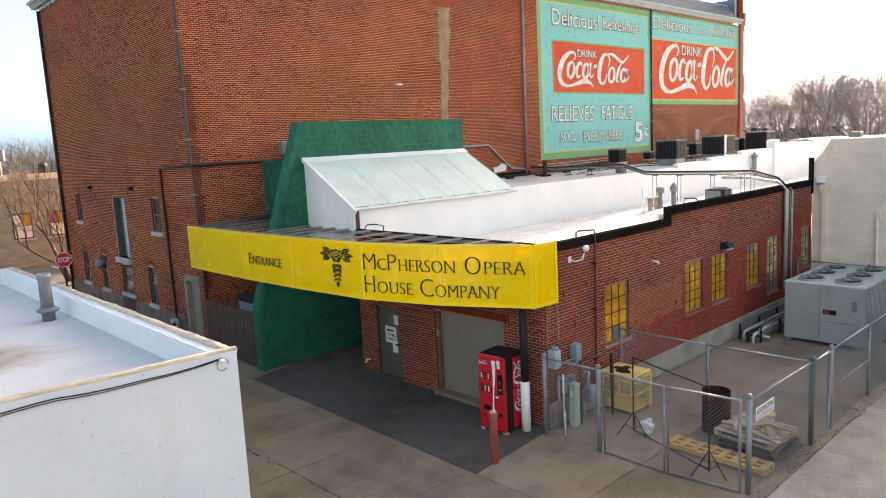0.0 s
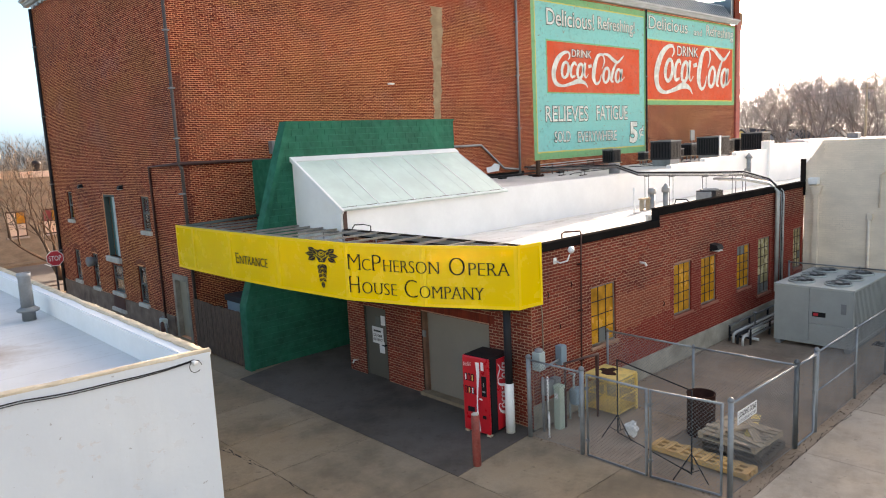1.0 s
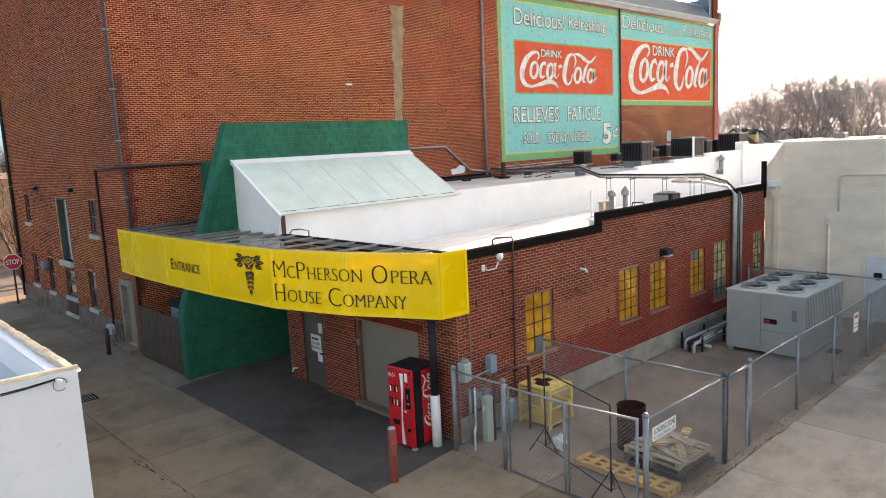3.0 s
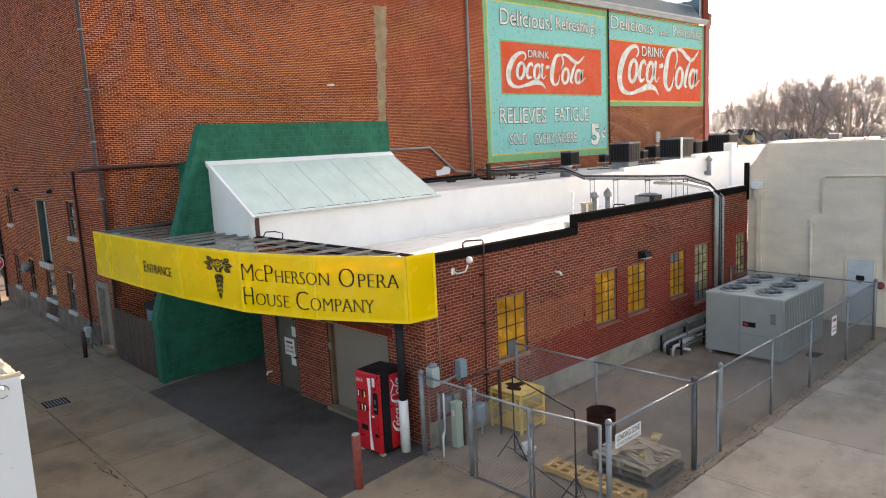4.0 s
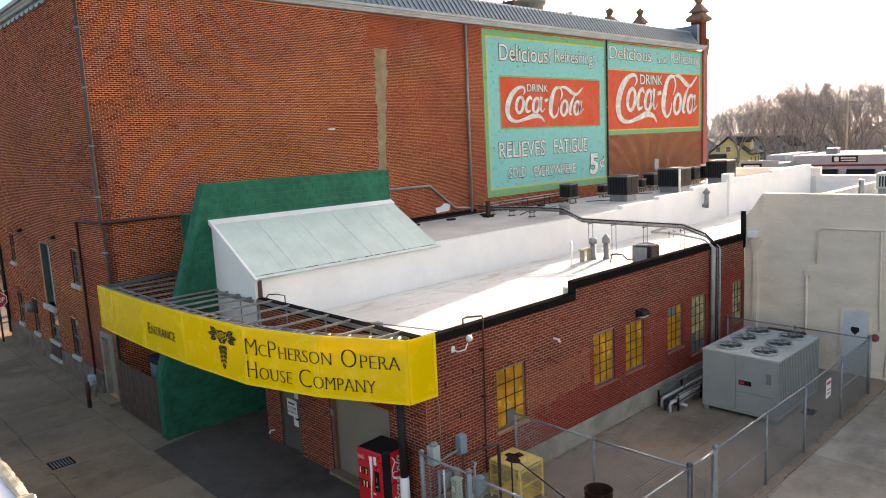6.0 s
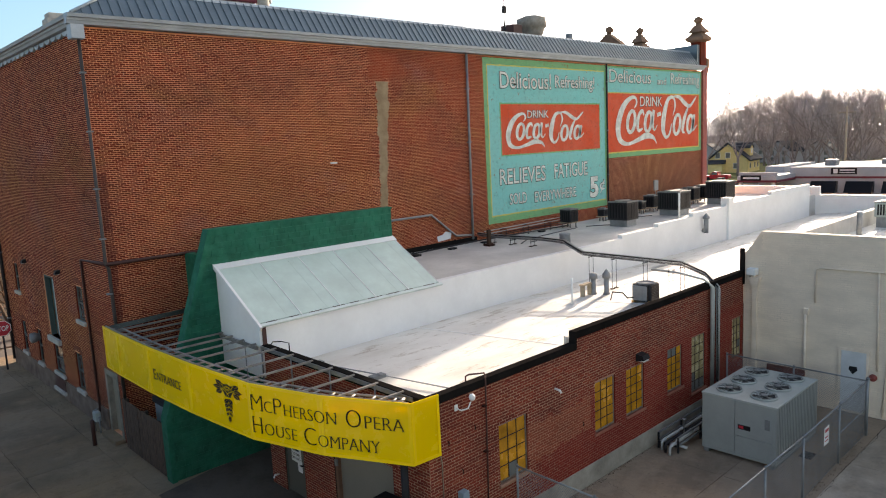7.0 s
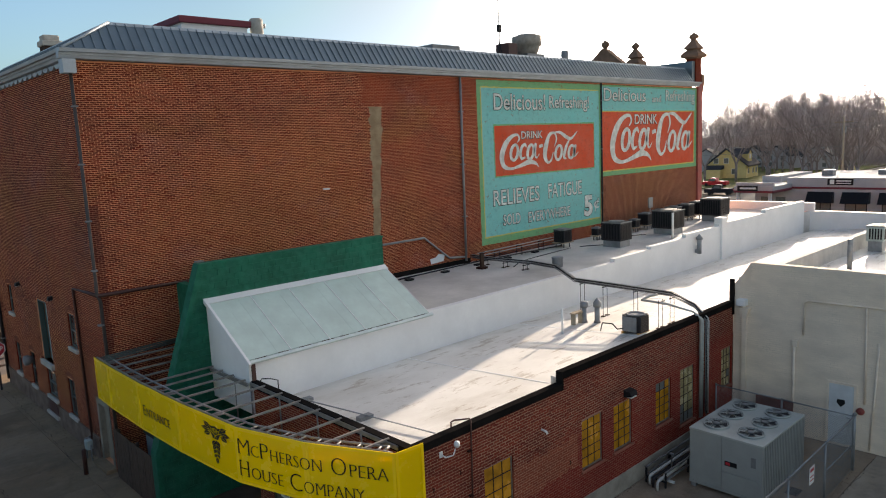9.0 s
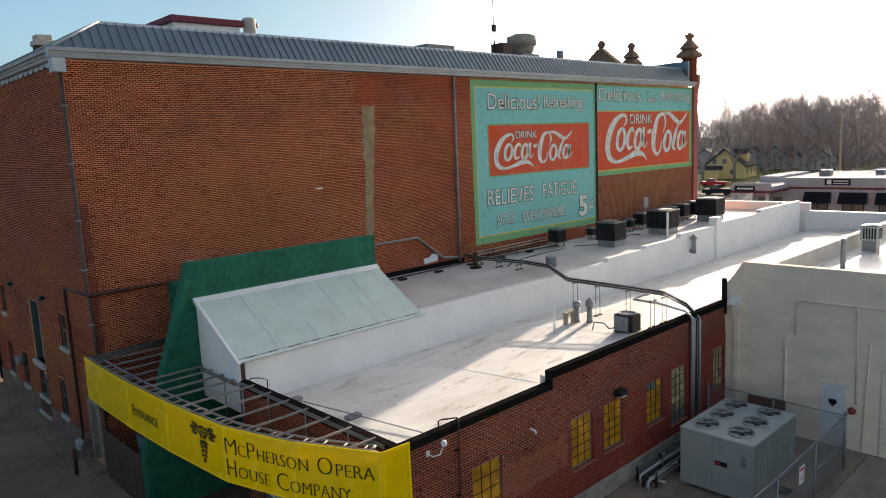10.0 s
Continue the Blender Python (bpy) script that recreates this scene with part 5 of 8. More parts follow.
M_yedge = plain("yellow_sign_frame", (1.0, 0.64, 0.001), 0.4, var=0.04)
for k in range(len(SG) - 1):
    a, b = lens[k] + 0.003, lens[k + 1] - 0.003
    p = part("sign_panel", sign_slab(a, b, ZB, ZT, -0.012, 0.0), M_yellow, SIGN)
    e = 0.07
    for c in ((a, a + e, ZB, ZT), (b - e, b, ZB, ZT), (a + e, b - e, ZB, ZB + e), (a + e, b - e, ZT - e, ZT)):
        part("frame_strip", sign_slab(*c, 0.0005, 0.012), M_yedge, p)
W = 0.014


def sign_words(rows, base):
    for body, a, b, z0, z1, th in rows:
        lettering("lettering", body, base + a, base + b, z0, z1, lambda u, v, w: along(u, v, W + w), M_ink, SIGN, th, 0.0, 0.06, 0.005 if base > lens[3] else 0.0045)


sign_words([("E", 0.30, 0.47, 3.36, 3.66, -0.006), ("NTRANCE", 0.52, 1.98, 3.36, 3.60, -0.006)], lens[2])
CAPS = [("M", 0.04, 0.39, 3.61, 3.98), ("C", 0.45, 0.68, 3.61, 3.88), ("P", 0.75, 0.98, 3.61, 3.98), ("HERSON", 1.06, 2.49, 3.61, 3.88),
        ("O", 2.74, 3.09, 3.59, 3.98), ("PERA", 3.19, 4.09, 3.60, 3.87),
        ("H", 0.05, 0.33, 3.06, 3.45), ("OUSE", 0.42, 1.39, 3.06, 3.33), ("C", 1.61, 1.94, 3.05, 3.45), ("OMPANY", 2.01, 3.50, 3.06, 3.33)]
sign_words([(*c, -0.026) for c in CAPS], lens[4])
# rose and leaf emblem
bm = bmesh.new()


EU, EV = lens[3] + 1.87, 3.87


def blazon(u, v, w=0.0):
    """A point of the emblem, drawn wider than tall."""
    return along(EU + (u - EU) * 1.6, EV + (v - EV) * 0.80, W + w)


def leaf(u, v, ang, L, Wd):
    c, s = math.cos(radians(ang)), math.sin(radians(ang))
    for side in (1, -1):
        pts = [(0, 0), (0.3, 0.42 * side), (0.6, 0.46 * side), (1, 0), (0.5, 0.05 * side)]
        vs = [bm.verts.new(blazon(u + (p * c - q * Wd / L * s * 1.0) * L, v + (p * s + q * Wd / L * c) * L)) for p, q in pts]
        bm.faces.new(vs)


for a, L, dv in ((2, 0.26, 0.02), (38, 0.22, 0.1), (-30, 0.22, -0.06)):
    leaf(EU + 0.15, EV + dv, a, L, 0.15)
    leaf(EU - 0.15, EV + dv, 180 - a, L, 0.15)
for k in range(4):
    leaf(EU + 0.012, EV - 0.25 - 0.145 * k, -62, 0.20 - 0.02 * k, 0.12 - 0.015 * k)
    leaf(EU - 0.012, EV - 0.27 - 0.145 * k, -118, 0.20 - 0.02 * k, 0.12 - 0.015 * k)
leaf(EU, EV - 0.80, -90, 0.22, 0.09)
part("leaf_emblem", bm, M_ink, SIGN)
bm = bmesh.new()
bm.faces.new([bm.verts.new(blazon(EU + p, EV + q)) for p, q in ((-0.07, -0.21), (0.07, -0.21), (0.12, -0.08), (0.2, 0.06), (0.19, 0.19), (0.08, 0.16), (0.0, 0.2), (-0.08, 0.16), (-0.19, 0.19), (-0.2, 0.06), (-0.12, -0.08))])
rose = part("rose_emblem", bm, M_ink, SIGN)
bm = bmesh.new()
on_rose = lambda a, b, w: blazon(EU + a, EV + b, 0.003)
ribbon(bm, [(0.09 * math.cos(a) * (1 - a / 16), 0.05 + 0.085 * math.sin(a) * (1 - a / 16), 0.008) for a in [k * 0.7 for k in range(19)]], on_rose)
for sx in (-1, 1):
    ribbon(bm, [(0.19 * sx, 0.05, 0.007), (0.11 * sx, -0.01, 0.009), (0.02 * sx, -0.08, 0.009), (-0.03 * sx, -0.17, 0.006)], on_rose)
    ribbon(bm, [(0.18 * sx, 0.17, 0.006), (0.12 * sx, 0.1, 0.009), (0.11 * sx, 0.0, 0.008)], on_rose)
part("petal_lines", bm, M_yellow, rose)
# steel frame behind the band
M_can = plain("canopy_steel", (0.27, 0.25, 0.235), 0.6, 0.2, var=0.4)
CF = thing("steel_canopy", "open galvanised steel canopy frame behind the yellow band", "canopy")
top = [along(u, ZT - 0.04, -0.1) for u in [lens[-2] * k / 40 for k in range(41)]]
bot = [along(u, ZB + 0.06, -0.1) for u in [lens[-2] * k / 40 for k in range(41)]]
inn = [along(u, ZT - 0.08, -0.42) for u in [lens[-2] * k / 40 for k in range(41)]]
part("top_rail", tubes(0.035, top), M_can, CF)
part("bottom_rail", tubes(0.035, bot), M_galvdull, CF)
part("inner_rail", tubes(0.03, inn), M_can, CF)
for k in range(1, 27):
    u = lens[-2] * k / 27
    part("stud", tubes(0.022, [along(u, ZB + 0.06, -0.1), along(u, ZT - 0.04, -0.1)], n=6), M_galvdull, CF)
    part("spacer", tubes(0.022, [along(u, ZT - 0.05, -0.1), along(u, ZT - 0.08, -0.42)], n=6), M_can, CF)
for y, x1 in ((10.3, XA), (11.2, XA), (12.1, XA), (13.0, XA), (13.9, XA), (14.8, XA), (15.7, XA), (16.6, 11.78), (17.3, 11.78), (18.0, 11.78), (18.62, 11.78), (19.4, 12.3), (20.2, 12.5), (21.0, 12.55), (21.8, 12.55)):
    u = next(q for q in [j * 0.02 for j in range(900)] if along(q, 0, -0.12)[1] <= y)
    a = along(u, ZT - 0.06, -0.12)
    part("rafter", boxes((a[0], x1, y - 0.022, y + 0.022, ZT - 0.1, ZT - 0.05)), M_can, CF)
for y in (11.2, 13.0, 14.8, 16.35, 17.3):
    part("hanger", tubes(0.022, [(XA - 0.1, y, 2.75), (XA - 0.1, y, ZT - 0.1)], n=6), M_galvdull, CF)
part("ledger", boxes((XA - 0.1, XA - 0.03, 9.9, 16.35, ZT - 0.2, ZT - 0.1)), M_galvdull, CF)
part("ledger", boxes((11.68, 11.74, 16.4, 18.66, ZT - 0.2, ZT - 0.1)), M_can, CF)
for k in range(4):
    part("louvre", tubes(0.022, [(9.75, 21.95 + 0.17 * k, ZT - 0.05), (12.5, 21.95 + 0.17 * k, ZT + 0.05)], n=6), M_frame, CF)
# flat near-black sheet between the sign band and the brick front
f = thing("canopy_soffit", "near-black sheet under the canopy over the loading door", "soffit")
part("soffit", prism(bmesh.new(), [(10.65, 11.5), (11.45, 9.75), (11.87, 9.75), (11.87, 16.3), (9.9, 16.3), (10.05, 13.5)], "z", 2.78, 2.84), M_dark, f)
f = thing("canopy_post", "round canopy post, black above and jacketed white below", "post", at=(11.45, 9.88, 0))
part("upper", lathe(bmesh.new(), [(0.085, 1.1), (0.085, 2.9)], n=16), M_dullblack, f)
part("jacket", lathe(bmesh.new(), [(0.105, 0.0), (0.105, 1.14), (0.09, 1.15)], n=16), M_white, f)

# ---------------- under the canopy ----------------
VM = thing("vending_machine", "red and black drinks vending machine with white swash decals", "vending machine", at=(10.86, 10.74, 0))
VM.rotation_euler = (0, 0, radians(5.4))
VM.scale = (1.05, 1.09, 0.975)
# local axes: x into the wall, -y along the front
part("cabinet", soft_box(0.015, (0.06, 0.72, -0.68, 0.0, 0.06, 1.83)), M_machblack, VM)
fr = part("door", soft_box(0.03, (0.0, 0.06, -0.68, 0.0, 0.06, 1.83)), M_redpaint, VM)
part("side_panel", boxes((0.27, 0.7, -0.687, -0.681, 0.1, 1.76)), M_redpaint, VM)
vf = lambda u, v, w: (-0.004 - w, -u, v)
vs = lambda u, v, w: (0.22 + u, -0.689, v)
bm = bmesh.new()
ribbon(bm, [(0.40, 1.72, 0.05), (0.41, 1.4, 0.035), (0.385, 1.0, 0.018), (0.37, 0.6, 0.02), (0.39, 0.1, 0.05)], vf)
part("wave_decal", bm, M_white, fr)
part("swash_decal", flourish(0.04, 0.24, 1.58, 1.70, vf), M_white, fr)
part("swash_decal", flourish(0.0, 1.3, 0.0, 0.40, lambda u, v, w: (0.69 - v, -0.69, 0.40 + u)), M_white, VM)
for r in range(2):
    for c in range(3):
        b = part("selection_button", soft_box(0.006, (-0.012, 0.002, -0.13 - c * 0.085, -0.07 - c * 0.085, 1.25 - r * 0.3, 1.42 - r * 0.3)), M_machblack, fr)
        part("can_picture", boxes((-0.015, -0.012, -0.115 - c * 0.085, -0.085 - c * 0.085, 1.27 - r * 0.3, 1.40 - r * 0.3)), [M_white, M_redpaint, M_cage][(r + c) % 3], b)
part("coin_panel", soft_box(0.01, (-0.02, 0.004, -0.62, -0.50, 0.95, 1.42)), M_machblack, fr)
part("coin_slot", boxes((-0.024, -0.019, -0.57, -0.55, 1.18, 1.28)), M_galv, fr)
part("bill_slot", boxes((-0.024, -0.019, -0.60, -0.53, 1.05, 1.09)), M_galv, fr)
part("price_label", boxes((-0.006, 0.001, -0.56, -0.49, 1.55, 1.74)), M_white, fr)
part("delivery_bin", soft_box(0.008, (-0.01, 0.004, -0.30, -0.12, 0.52, 0.64)), M_machblack, fr)
part("return_cup", soft_box(0.008, (-0.012, 0.004, -0.59, -0.5, 0.42, 0.5)), M_machblack, fr)
part("instruction_label", boxes((-0.006, 0.001, -0.5, -0.43, 0.85, 0.89)), M_white, fr)
for x in (0.05, 0.6):
    for y in (-0.62, -0.06):
        part("foot_block", boxes((x - 0.04, x + 0.05, y - 0.05, y + 0.05, 0.012, 0.06)), M_oldwood, VM)
f = thing("bollard", "worn red painted steel bollard at the apron edge", "bollard", at=(9.8, 9.33, 0))
bm = lathe(bmesh.new(), [(0.085, 0), (0.085, 1.05), (0.07, 1.08)], n=16)
part("post", bm, M_bollard, f)
part("cap", lathe(bmesh.new(), [(0.08, 1.07), (0.06, 1.1), (0.02, 1.11)], n=16), M_stone, f)
bf = thing("board_fence", "weathered upright board fence between brick wall and green wall", "fence")
y = 19.1
while y < 22.35:
    h = 1.72 + random.uniform(-0.03, 0.03)
    part("board", boxes((9.86 + random.uniform(-0.008, 0.008), 9.885, y + 0.006, y + 0.138, 0.05, h)), M_fencewood, bf)
    y += 0.145
for z in (0.4, 1.4):
    part("rail", boxes((9.89, 9.95, 19.05, 22.4, z, z + 0.09)), M_fencewood, bf)
for y in (19.1, 20.7, 22.35):
    part("post", boxes((9.95, 10.04, y - 0.045, y + 0.045, 0, 1.7)), M_fencewood, bf)
f = thing("wheeled_bin", "large dark grey refuse bin behind the board fence", "bin", at=(10.9, 20.4, 0))
part("body", soft_box(0.04, (-0.45, 0.45, -0.8, 0.8, 0.12, 1.75)), M_blue, f)
part("lid", soft_box(0.03, (-0.5, 0.5, -0.85, 0.85, 1.75, 1.95)), M_spout, f)
for y in (-0.6, 0.6):
    part("wheel", boxes((-0.3, 0.3, y - 0.06, y + 0.06, 0.012, 0.14)), M_tyre, f)
f = thing("wall_poster", "small framed black and white picture on the green wall", "poster")
part("board", boxes((13.4, 14.1, 18.72, 18.745, 1.75, 2.15)), M_ink, f)
part("picture", boxes((13.46, 13.74, 18.715, 18.721, 1.8, 2.1), (13.8, 14.05, 18.715, 18.721, 1.8, 2.1)), M_garage, f)
f = thing("drain_grate", "rusted iron drain grate set in the alley", "grate", at=(7.2, 19.5, 0.0))
part("surround", boxes((-0.5, 0.6, -0.45, 0.45, -0.02, 0.006)), M_conc, f)
part("frame_bar", boxes((-0.3, 0.3, -0.3, -0.26, 0.0, 0.014), (-0.3, 0.3, 0.26, 0.3, 0, 0.014), (-0.3, -0.26, -0.26, 0.26, 0, 0.014), (0.26, 0.3, -0.26, 0.26, 0, 0.014)), M_rust, f)
for k in range(7):
    part("bar", boxes((-0.24 + k * 0.075, -0.215 + k * 0.075, -0.26, 0.26, 0.0, 0.012)), M_galvdull, f)
# thin near-black sheet painted in for the shade below the bars
part("pit", boxes((-0.26, 0.26, -0.26, 0.26, 0.0055, 0.0075)), M_dark, f)

# ---------------- fittings of the annex wall ----------------
f = thing("security_lamp", "white dome security lamp on a curved arm", "lamp")
part("arm", tubes(0.016, [(12.75, YA, 3.72), (12.78, YA - 0.14, 3.68), (12.9, YA - 0.25, 3.72), (12.98, YA - 0.25, 3.85)]), M_white, f)
part("plate", soft_box(0.01, (12.70, 12.80, YA - 0.03, YA, 3.65, 3.79)), M_white, f)
part("head", lathe(bmesh.new(), [(0.03, -0.07), (0.065, -0.04), (0.075, 0.015), (0.05, 0.07), (0.02, 0.08)], at=(13.0, YA - 0.28, 3.95), n=14), M_white, f)
f = thing("vent_riser", "thin brown pipe hooked over the coping", "pipe")
part("pipe", tubes(0.02, [(13.3, YA + 0.2, 4.05), (13.3, YA + 0.2, 4.25), (13.35, YA + 0.15, 4.29), (13.66, YA - 0.05, 4.29), (13.68, YA - 0.06, 4.23), (13.62, YA - 0.05, 0.56)], n=8), M_pipe, f)
for z in (1.2, 2.4, 3.5):
    part("strap", boxes((13.57, 13.67, YA - 0.09, YA, z, z + 0.03)), M_rust, f)
f = thing("wall_light", "brown wedge wall light above the windows", "lamp")
part("housing", prism(bmesh.new(), [(YA - 0.27, 2.97), (YA, 2.9), (YA, 3.13), (YA - 0.22, 3.09)], "x", 20.15, 20.5), M_dullblack, f)
part("lens", boxes((20.18, 20.47, YA - 0.25, YA - 0.04, 2.91, 2.935)), M_paper, f)
f = thing("wall_spout", "small white stub pipe in the brickwork", "pipe")
part("stub", tubes(0.03, [(16.3, YA + 0.05, 3.16), (16.3, YA - 0.16, 3.14), (16.3, YA - 0.2, 3.08)]), M_white, f)
for x, z in ((12.5, 2.9), (13.35, 3.0), (12.9, 2.1), (17.5, 1.75)):
    f = thing("wall_hook", "rusty iron stay stuck in the brick wall", "hook", "wall hooks")
    part("stay", tubes(0.012, [(x, YA + 0.01, z), (x - 0.04, YA - 0.05, z + 0.1), (x - 0.06, YA - 0.03, z + 0.16)], n=5), M_rust, f)
f = thing("wall_conduit", "thin conduit from meter to sign on the brick wall", "conduit")
part("pipe", tubes(0.012, [(12.25, YA - 0.02, 1.5), (12.25, YA - 0.02, 2.6), (12.2, YA - 0.02, 2.9)], n=6), M_beige, f)
f = thing("meter_box", "pale grey electric meter box on the brick corner", "meter box")
part("box", soft_box(0.015, (11.76, 11.97, YA - 0.3, YA - 0.09, 1.45, 1.86)), M_utility, f)
part("meter", lathe(bmesh.new(), [(0.09, 0), (0.09, 0.06), (0.05, 0.09)], at=(11.87, YA - 0.2, 1.85), n=12), M_galv, f)
part("bracket", boxes((11.9, 12.0, YA - 0.1, YA - 0.01, 1.4, 1.7)), M_galvdull, f)
f = thing("junction_box", "blue-grey electric junction box on the brick wall", "junction box")
part("box", soft_box(0.012, (12.68, 12.88, YA - 0.19, YA - 0.012, 1.33, 1.78)), M_blue, f)
part("conduit", tubes(0.025, [(12.0, YA - 0.16, 1.42), (12.66, YA - 0.14, 1.48)]), M_galv, f)
f = thing("junction_box", "pair of small grey disconnect boxes below the meter", "junction box")
part("box", soft_box(0.01, (12.1, 12.32, YA - 0.25, YA - 0.04, 0.78, 1.12)), M_galvdull, f)
part("box", soft_box(0.01, (12.42, 12.6, YA - 0.22, YA - 0.04, 0.85, 1.1)), M_galvdull, f)
part("conduit", tubes(0.03, [(11.98, YA - 0.2, 1.25), (11.98, YA - 0.2, 0)], [(12.2, YA - 0.15, 0.8), (12.2, YA - 0.15, 0)], [(12.5, YA - 0.13, 0.86), (12.5, YA - 0.13, 0.2), (12.45, YA - 0.3, 0.1)]), M_galvdull, f)
f = thing("transformer_pedestal", "grey-green steel utility pedestal behind the chain-link", "pedestal", at=(12.34, 9.2, 0))
part("body", soft_box(0.02, (-0.095, 0.095, -0.085, 0.085, 0, 0.96)), M_ped, f)
part("hood", soft_box(0.02, (-0.105, 0.105, -0.095, 0.095, 0.93, 1.02)), M_ped, f)
part("label_plate", boxes((-0.101, -0.094, -0.04, 0.04, 0.72, 0.84)), M_paper, f)
f = thing("gas_meter", "blue-green gas meter with bent risers", "meter", at=(13.05, 9.25, 0))
part("body", soft_box(0.05, (-0.14, 0.14, -0.12, 0.12, 0.35, 0.75)), M_blue, f)
part("riser", tubes(0.025, [(-0.1, 0, 0.7), (-0.1, 0, 1.0), (0.0, 0.05, 1.05), (0.0, 0.2, 1.05)], [(0.1, 0, 0.75), (0.1, 0, 0)], [(-0.12, 0.1, 0.4), (-0.12, 0.1, 0)]), M_utility, f)
f = thing("pipe_rail", "brown pipe guard rail over the gas meter", "rail")
part("rail", tubes(0.028, [(12.5, 9.15, 0), (12.5, 9.15, 1.48), (13.45, 8.95, 1.5), (13.45, 8.95, 0)], n=8), M_pipe, f)
f = thing("white_conduit", "white plastic conduit looping from the ground", "conduit")
part("pipe", tubes(0.022, [(11.78, 9.05, 0.0), (11.78, 9.05, 0.40), (11.80, 9.07, 0.44), (12.05, 9.28, 0.46)], [(12.07, 9.3, 0.46), (12.07, 9.3, 1.25)], n=6), M_white, f)

# ---------------- chain-link yard ----------------
def wires(ob_parent, a, b, z0, z1, pitch=0.075, r=0.003):
    """Crossed diagonal wires of a chain-link panel from a to b."""
    a, b = Vector((*a, 0)), Vector((*b, 0))
    L, H = (b - a).length, z1 - z0
    d = (b - a) / L
    n = Vector((-d.y, d.x, 0))
    bm = bmesh.new()
    for s in (1, -1):
        c = -H
        while c < L:
            u0, v0, u1, v1 = c, 0.0, c + H, H
            if u0 < 0:
                v0, u0 = -u0, 0.0
            if u1 > L:
                v1, u1 = H - (u1 - L), L
            if v1 - v0 > 0.02:
                if s < 0:
                    v0, v1 = H - v0, H - v1
                p, q = a + d * u0 + Vector((0, 0, z0 + v0)), a + d * u1 + Vector((0, 0, z0 + v1))
                t = (q - p).normalized()
                e = t.cross(n)
                off = n * (0.004 * s)
                ring = [n * r, (e * 0.866 - n * 0.5) * r, (-e * 0.866 - n * 0.5) * r]
                lo = [bm.verts.new(p + off + k) for k in ring]
                hi = [bm.verts.new(q + off + k) for k in ring]
                for k in range(3):
                    bm.faces.new((lo[k], lo[(k + 1) % 3], hi[(k + 1) % 3], hi[k]))
            c += pitch
    return part("wire_mesh", bm, M_galvdull, ob_parent)


def post_part(fence, x, y, z, r=0.03):
    p = part("post", lathe(bmesh.new(), [(r, 0), (r, z)], at=(x, y, 0), n=10), M_galv, fence)
    part("post_cap", lathe(bmesh.new(), [(r * 1.2, z - 0.04), (r * 1.2, z), (r * 0.7, z + 0.035), (r * 0.2, z + 0.045)], at=(x, y, 0), n=10), M_galvdull, p)


def fence_run(label, pts, height, fat=(), middle=(), group="chain-link fences"):
    f = thing("chain_link_fence", label, "fence", group)
    for k, (x, y) in enumerate(pts):
        post_part(f, x, y, height + (0.06 if k in fat else 0.0), 0.05 if k in fat else 0.03)
    for p, q in zip(pts, pts[1:]):
        part("top_rail", tubes(0.022, [(*p, height - 0.02), (*q, height - 0.02)], n=8), M_galv, f)
        part("tension_wire", tubes(0.005, [(*p, 0.05), (*q, 0.05)], n=4), M_galvdull, f)
        wires(f, p, q, 0.05, height - 0.02)
    for k in middle:
        part("mid_rail", tubes(0.018, [(*pts[k], height * 0.5), (*pts[k + 1], height * 0.5)], n=8), M_galv, f)
    return f


FH = 1.76
fence_run("galvanised chain-link fence beside the meters", [(11.58, 9.42), (11.6, 8.05)], FH, (0, 1))
F2 = fence_run("galvanised chain-link fence along the yard edge", [(11.8, 5.06), (14.58, 5.0)], FH, (0, 1))
fence_run("galvanised chain-link fence along the yard edge", [(15.65, 5.0), (18.2, 5.0), (20.5, 4.98), (23.3, 5.02), (25.8, 5.03)], FH, (0, 4), (0, 3))
fence_run("galvanised cross fence closing the pallet yard", [(14.58, 5.0), (14.5, 7.15), (14.55, 9.4)], FH, (0,))
fence_run("galvanised cross fence behind the chiller", [(25.8, 5.03), (25.85, 7.2), (25.9, 9.45)], FH, ())
for (p, q), lab in ((((11.6, 7.92), (11.59, 6.58)), "chain-link gate leaf hung on a fat post"), (((11.6, 6.5), (11.76, 5.2)), "chain-link gate leaf meeting its pair"), (((14.66, 5.0), (15.57, 5.0)), "narrow chain-link gate panel standing closed")):
    g = thing("fence_gate", lab, "gate", "fence gates")
    part("gate_frame", tubes(0.022, [(*p, 0.02), (*p, FH - 0.04), (*q, FH - 0.04), (*q, 0.02), (*p, 0.02)], n=8), M_galv, g)
    wires(g, p, q, 0.09, FH - 0.05)
    part("latch", soft_box(0.008, (q[0] - 0.03, q[0] + 0.03, q[1] - 0.03, q[1] + 0.03, 0.85, 0.95)), M_galvdull, g)
    for hz in (0.3, 1.4):
        part("hinge", soft_box(0.008, (p[0] - 0.035, p[0] + 0.035, p[1] - 0.03, p[1] + 0.04, hz, hz + 0.06)), M_galvdull, g)
S = thing("loading_sign", "white metal loading zone sign wired to the chain-link", "sign")
pl = part("plate", boxes((11.85, 12.62, 4.96, 4.968, 1.36, 1.60)), M_white, S)
ps = lambda u, v, w: (u, 4.957, v)
lettering("lettering", "LOADING ZONE", 11.89, 12.58, 1.475, 1.575, ps, M_ink, pl, 0.01)
lettering("lettering", "AUTHORIZED PARKING ONLY", 11.89, 12.58, 1.385, 1.44, ps, M_ink, pl, 0.0)
S = thing("warning_sign", "small white notice on the chain-link by the chiller", "sign")
pl = part("plate", boxes((21.9, 22.25, 4.95, 4.958, 1.0, 1.5)), M_white, S)
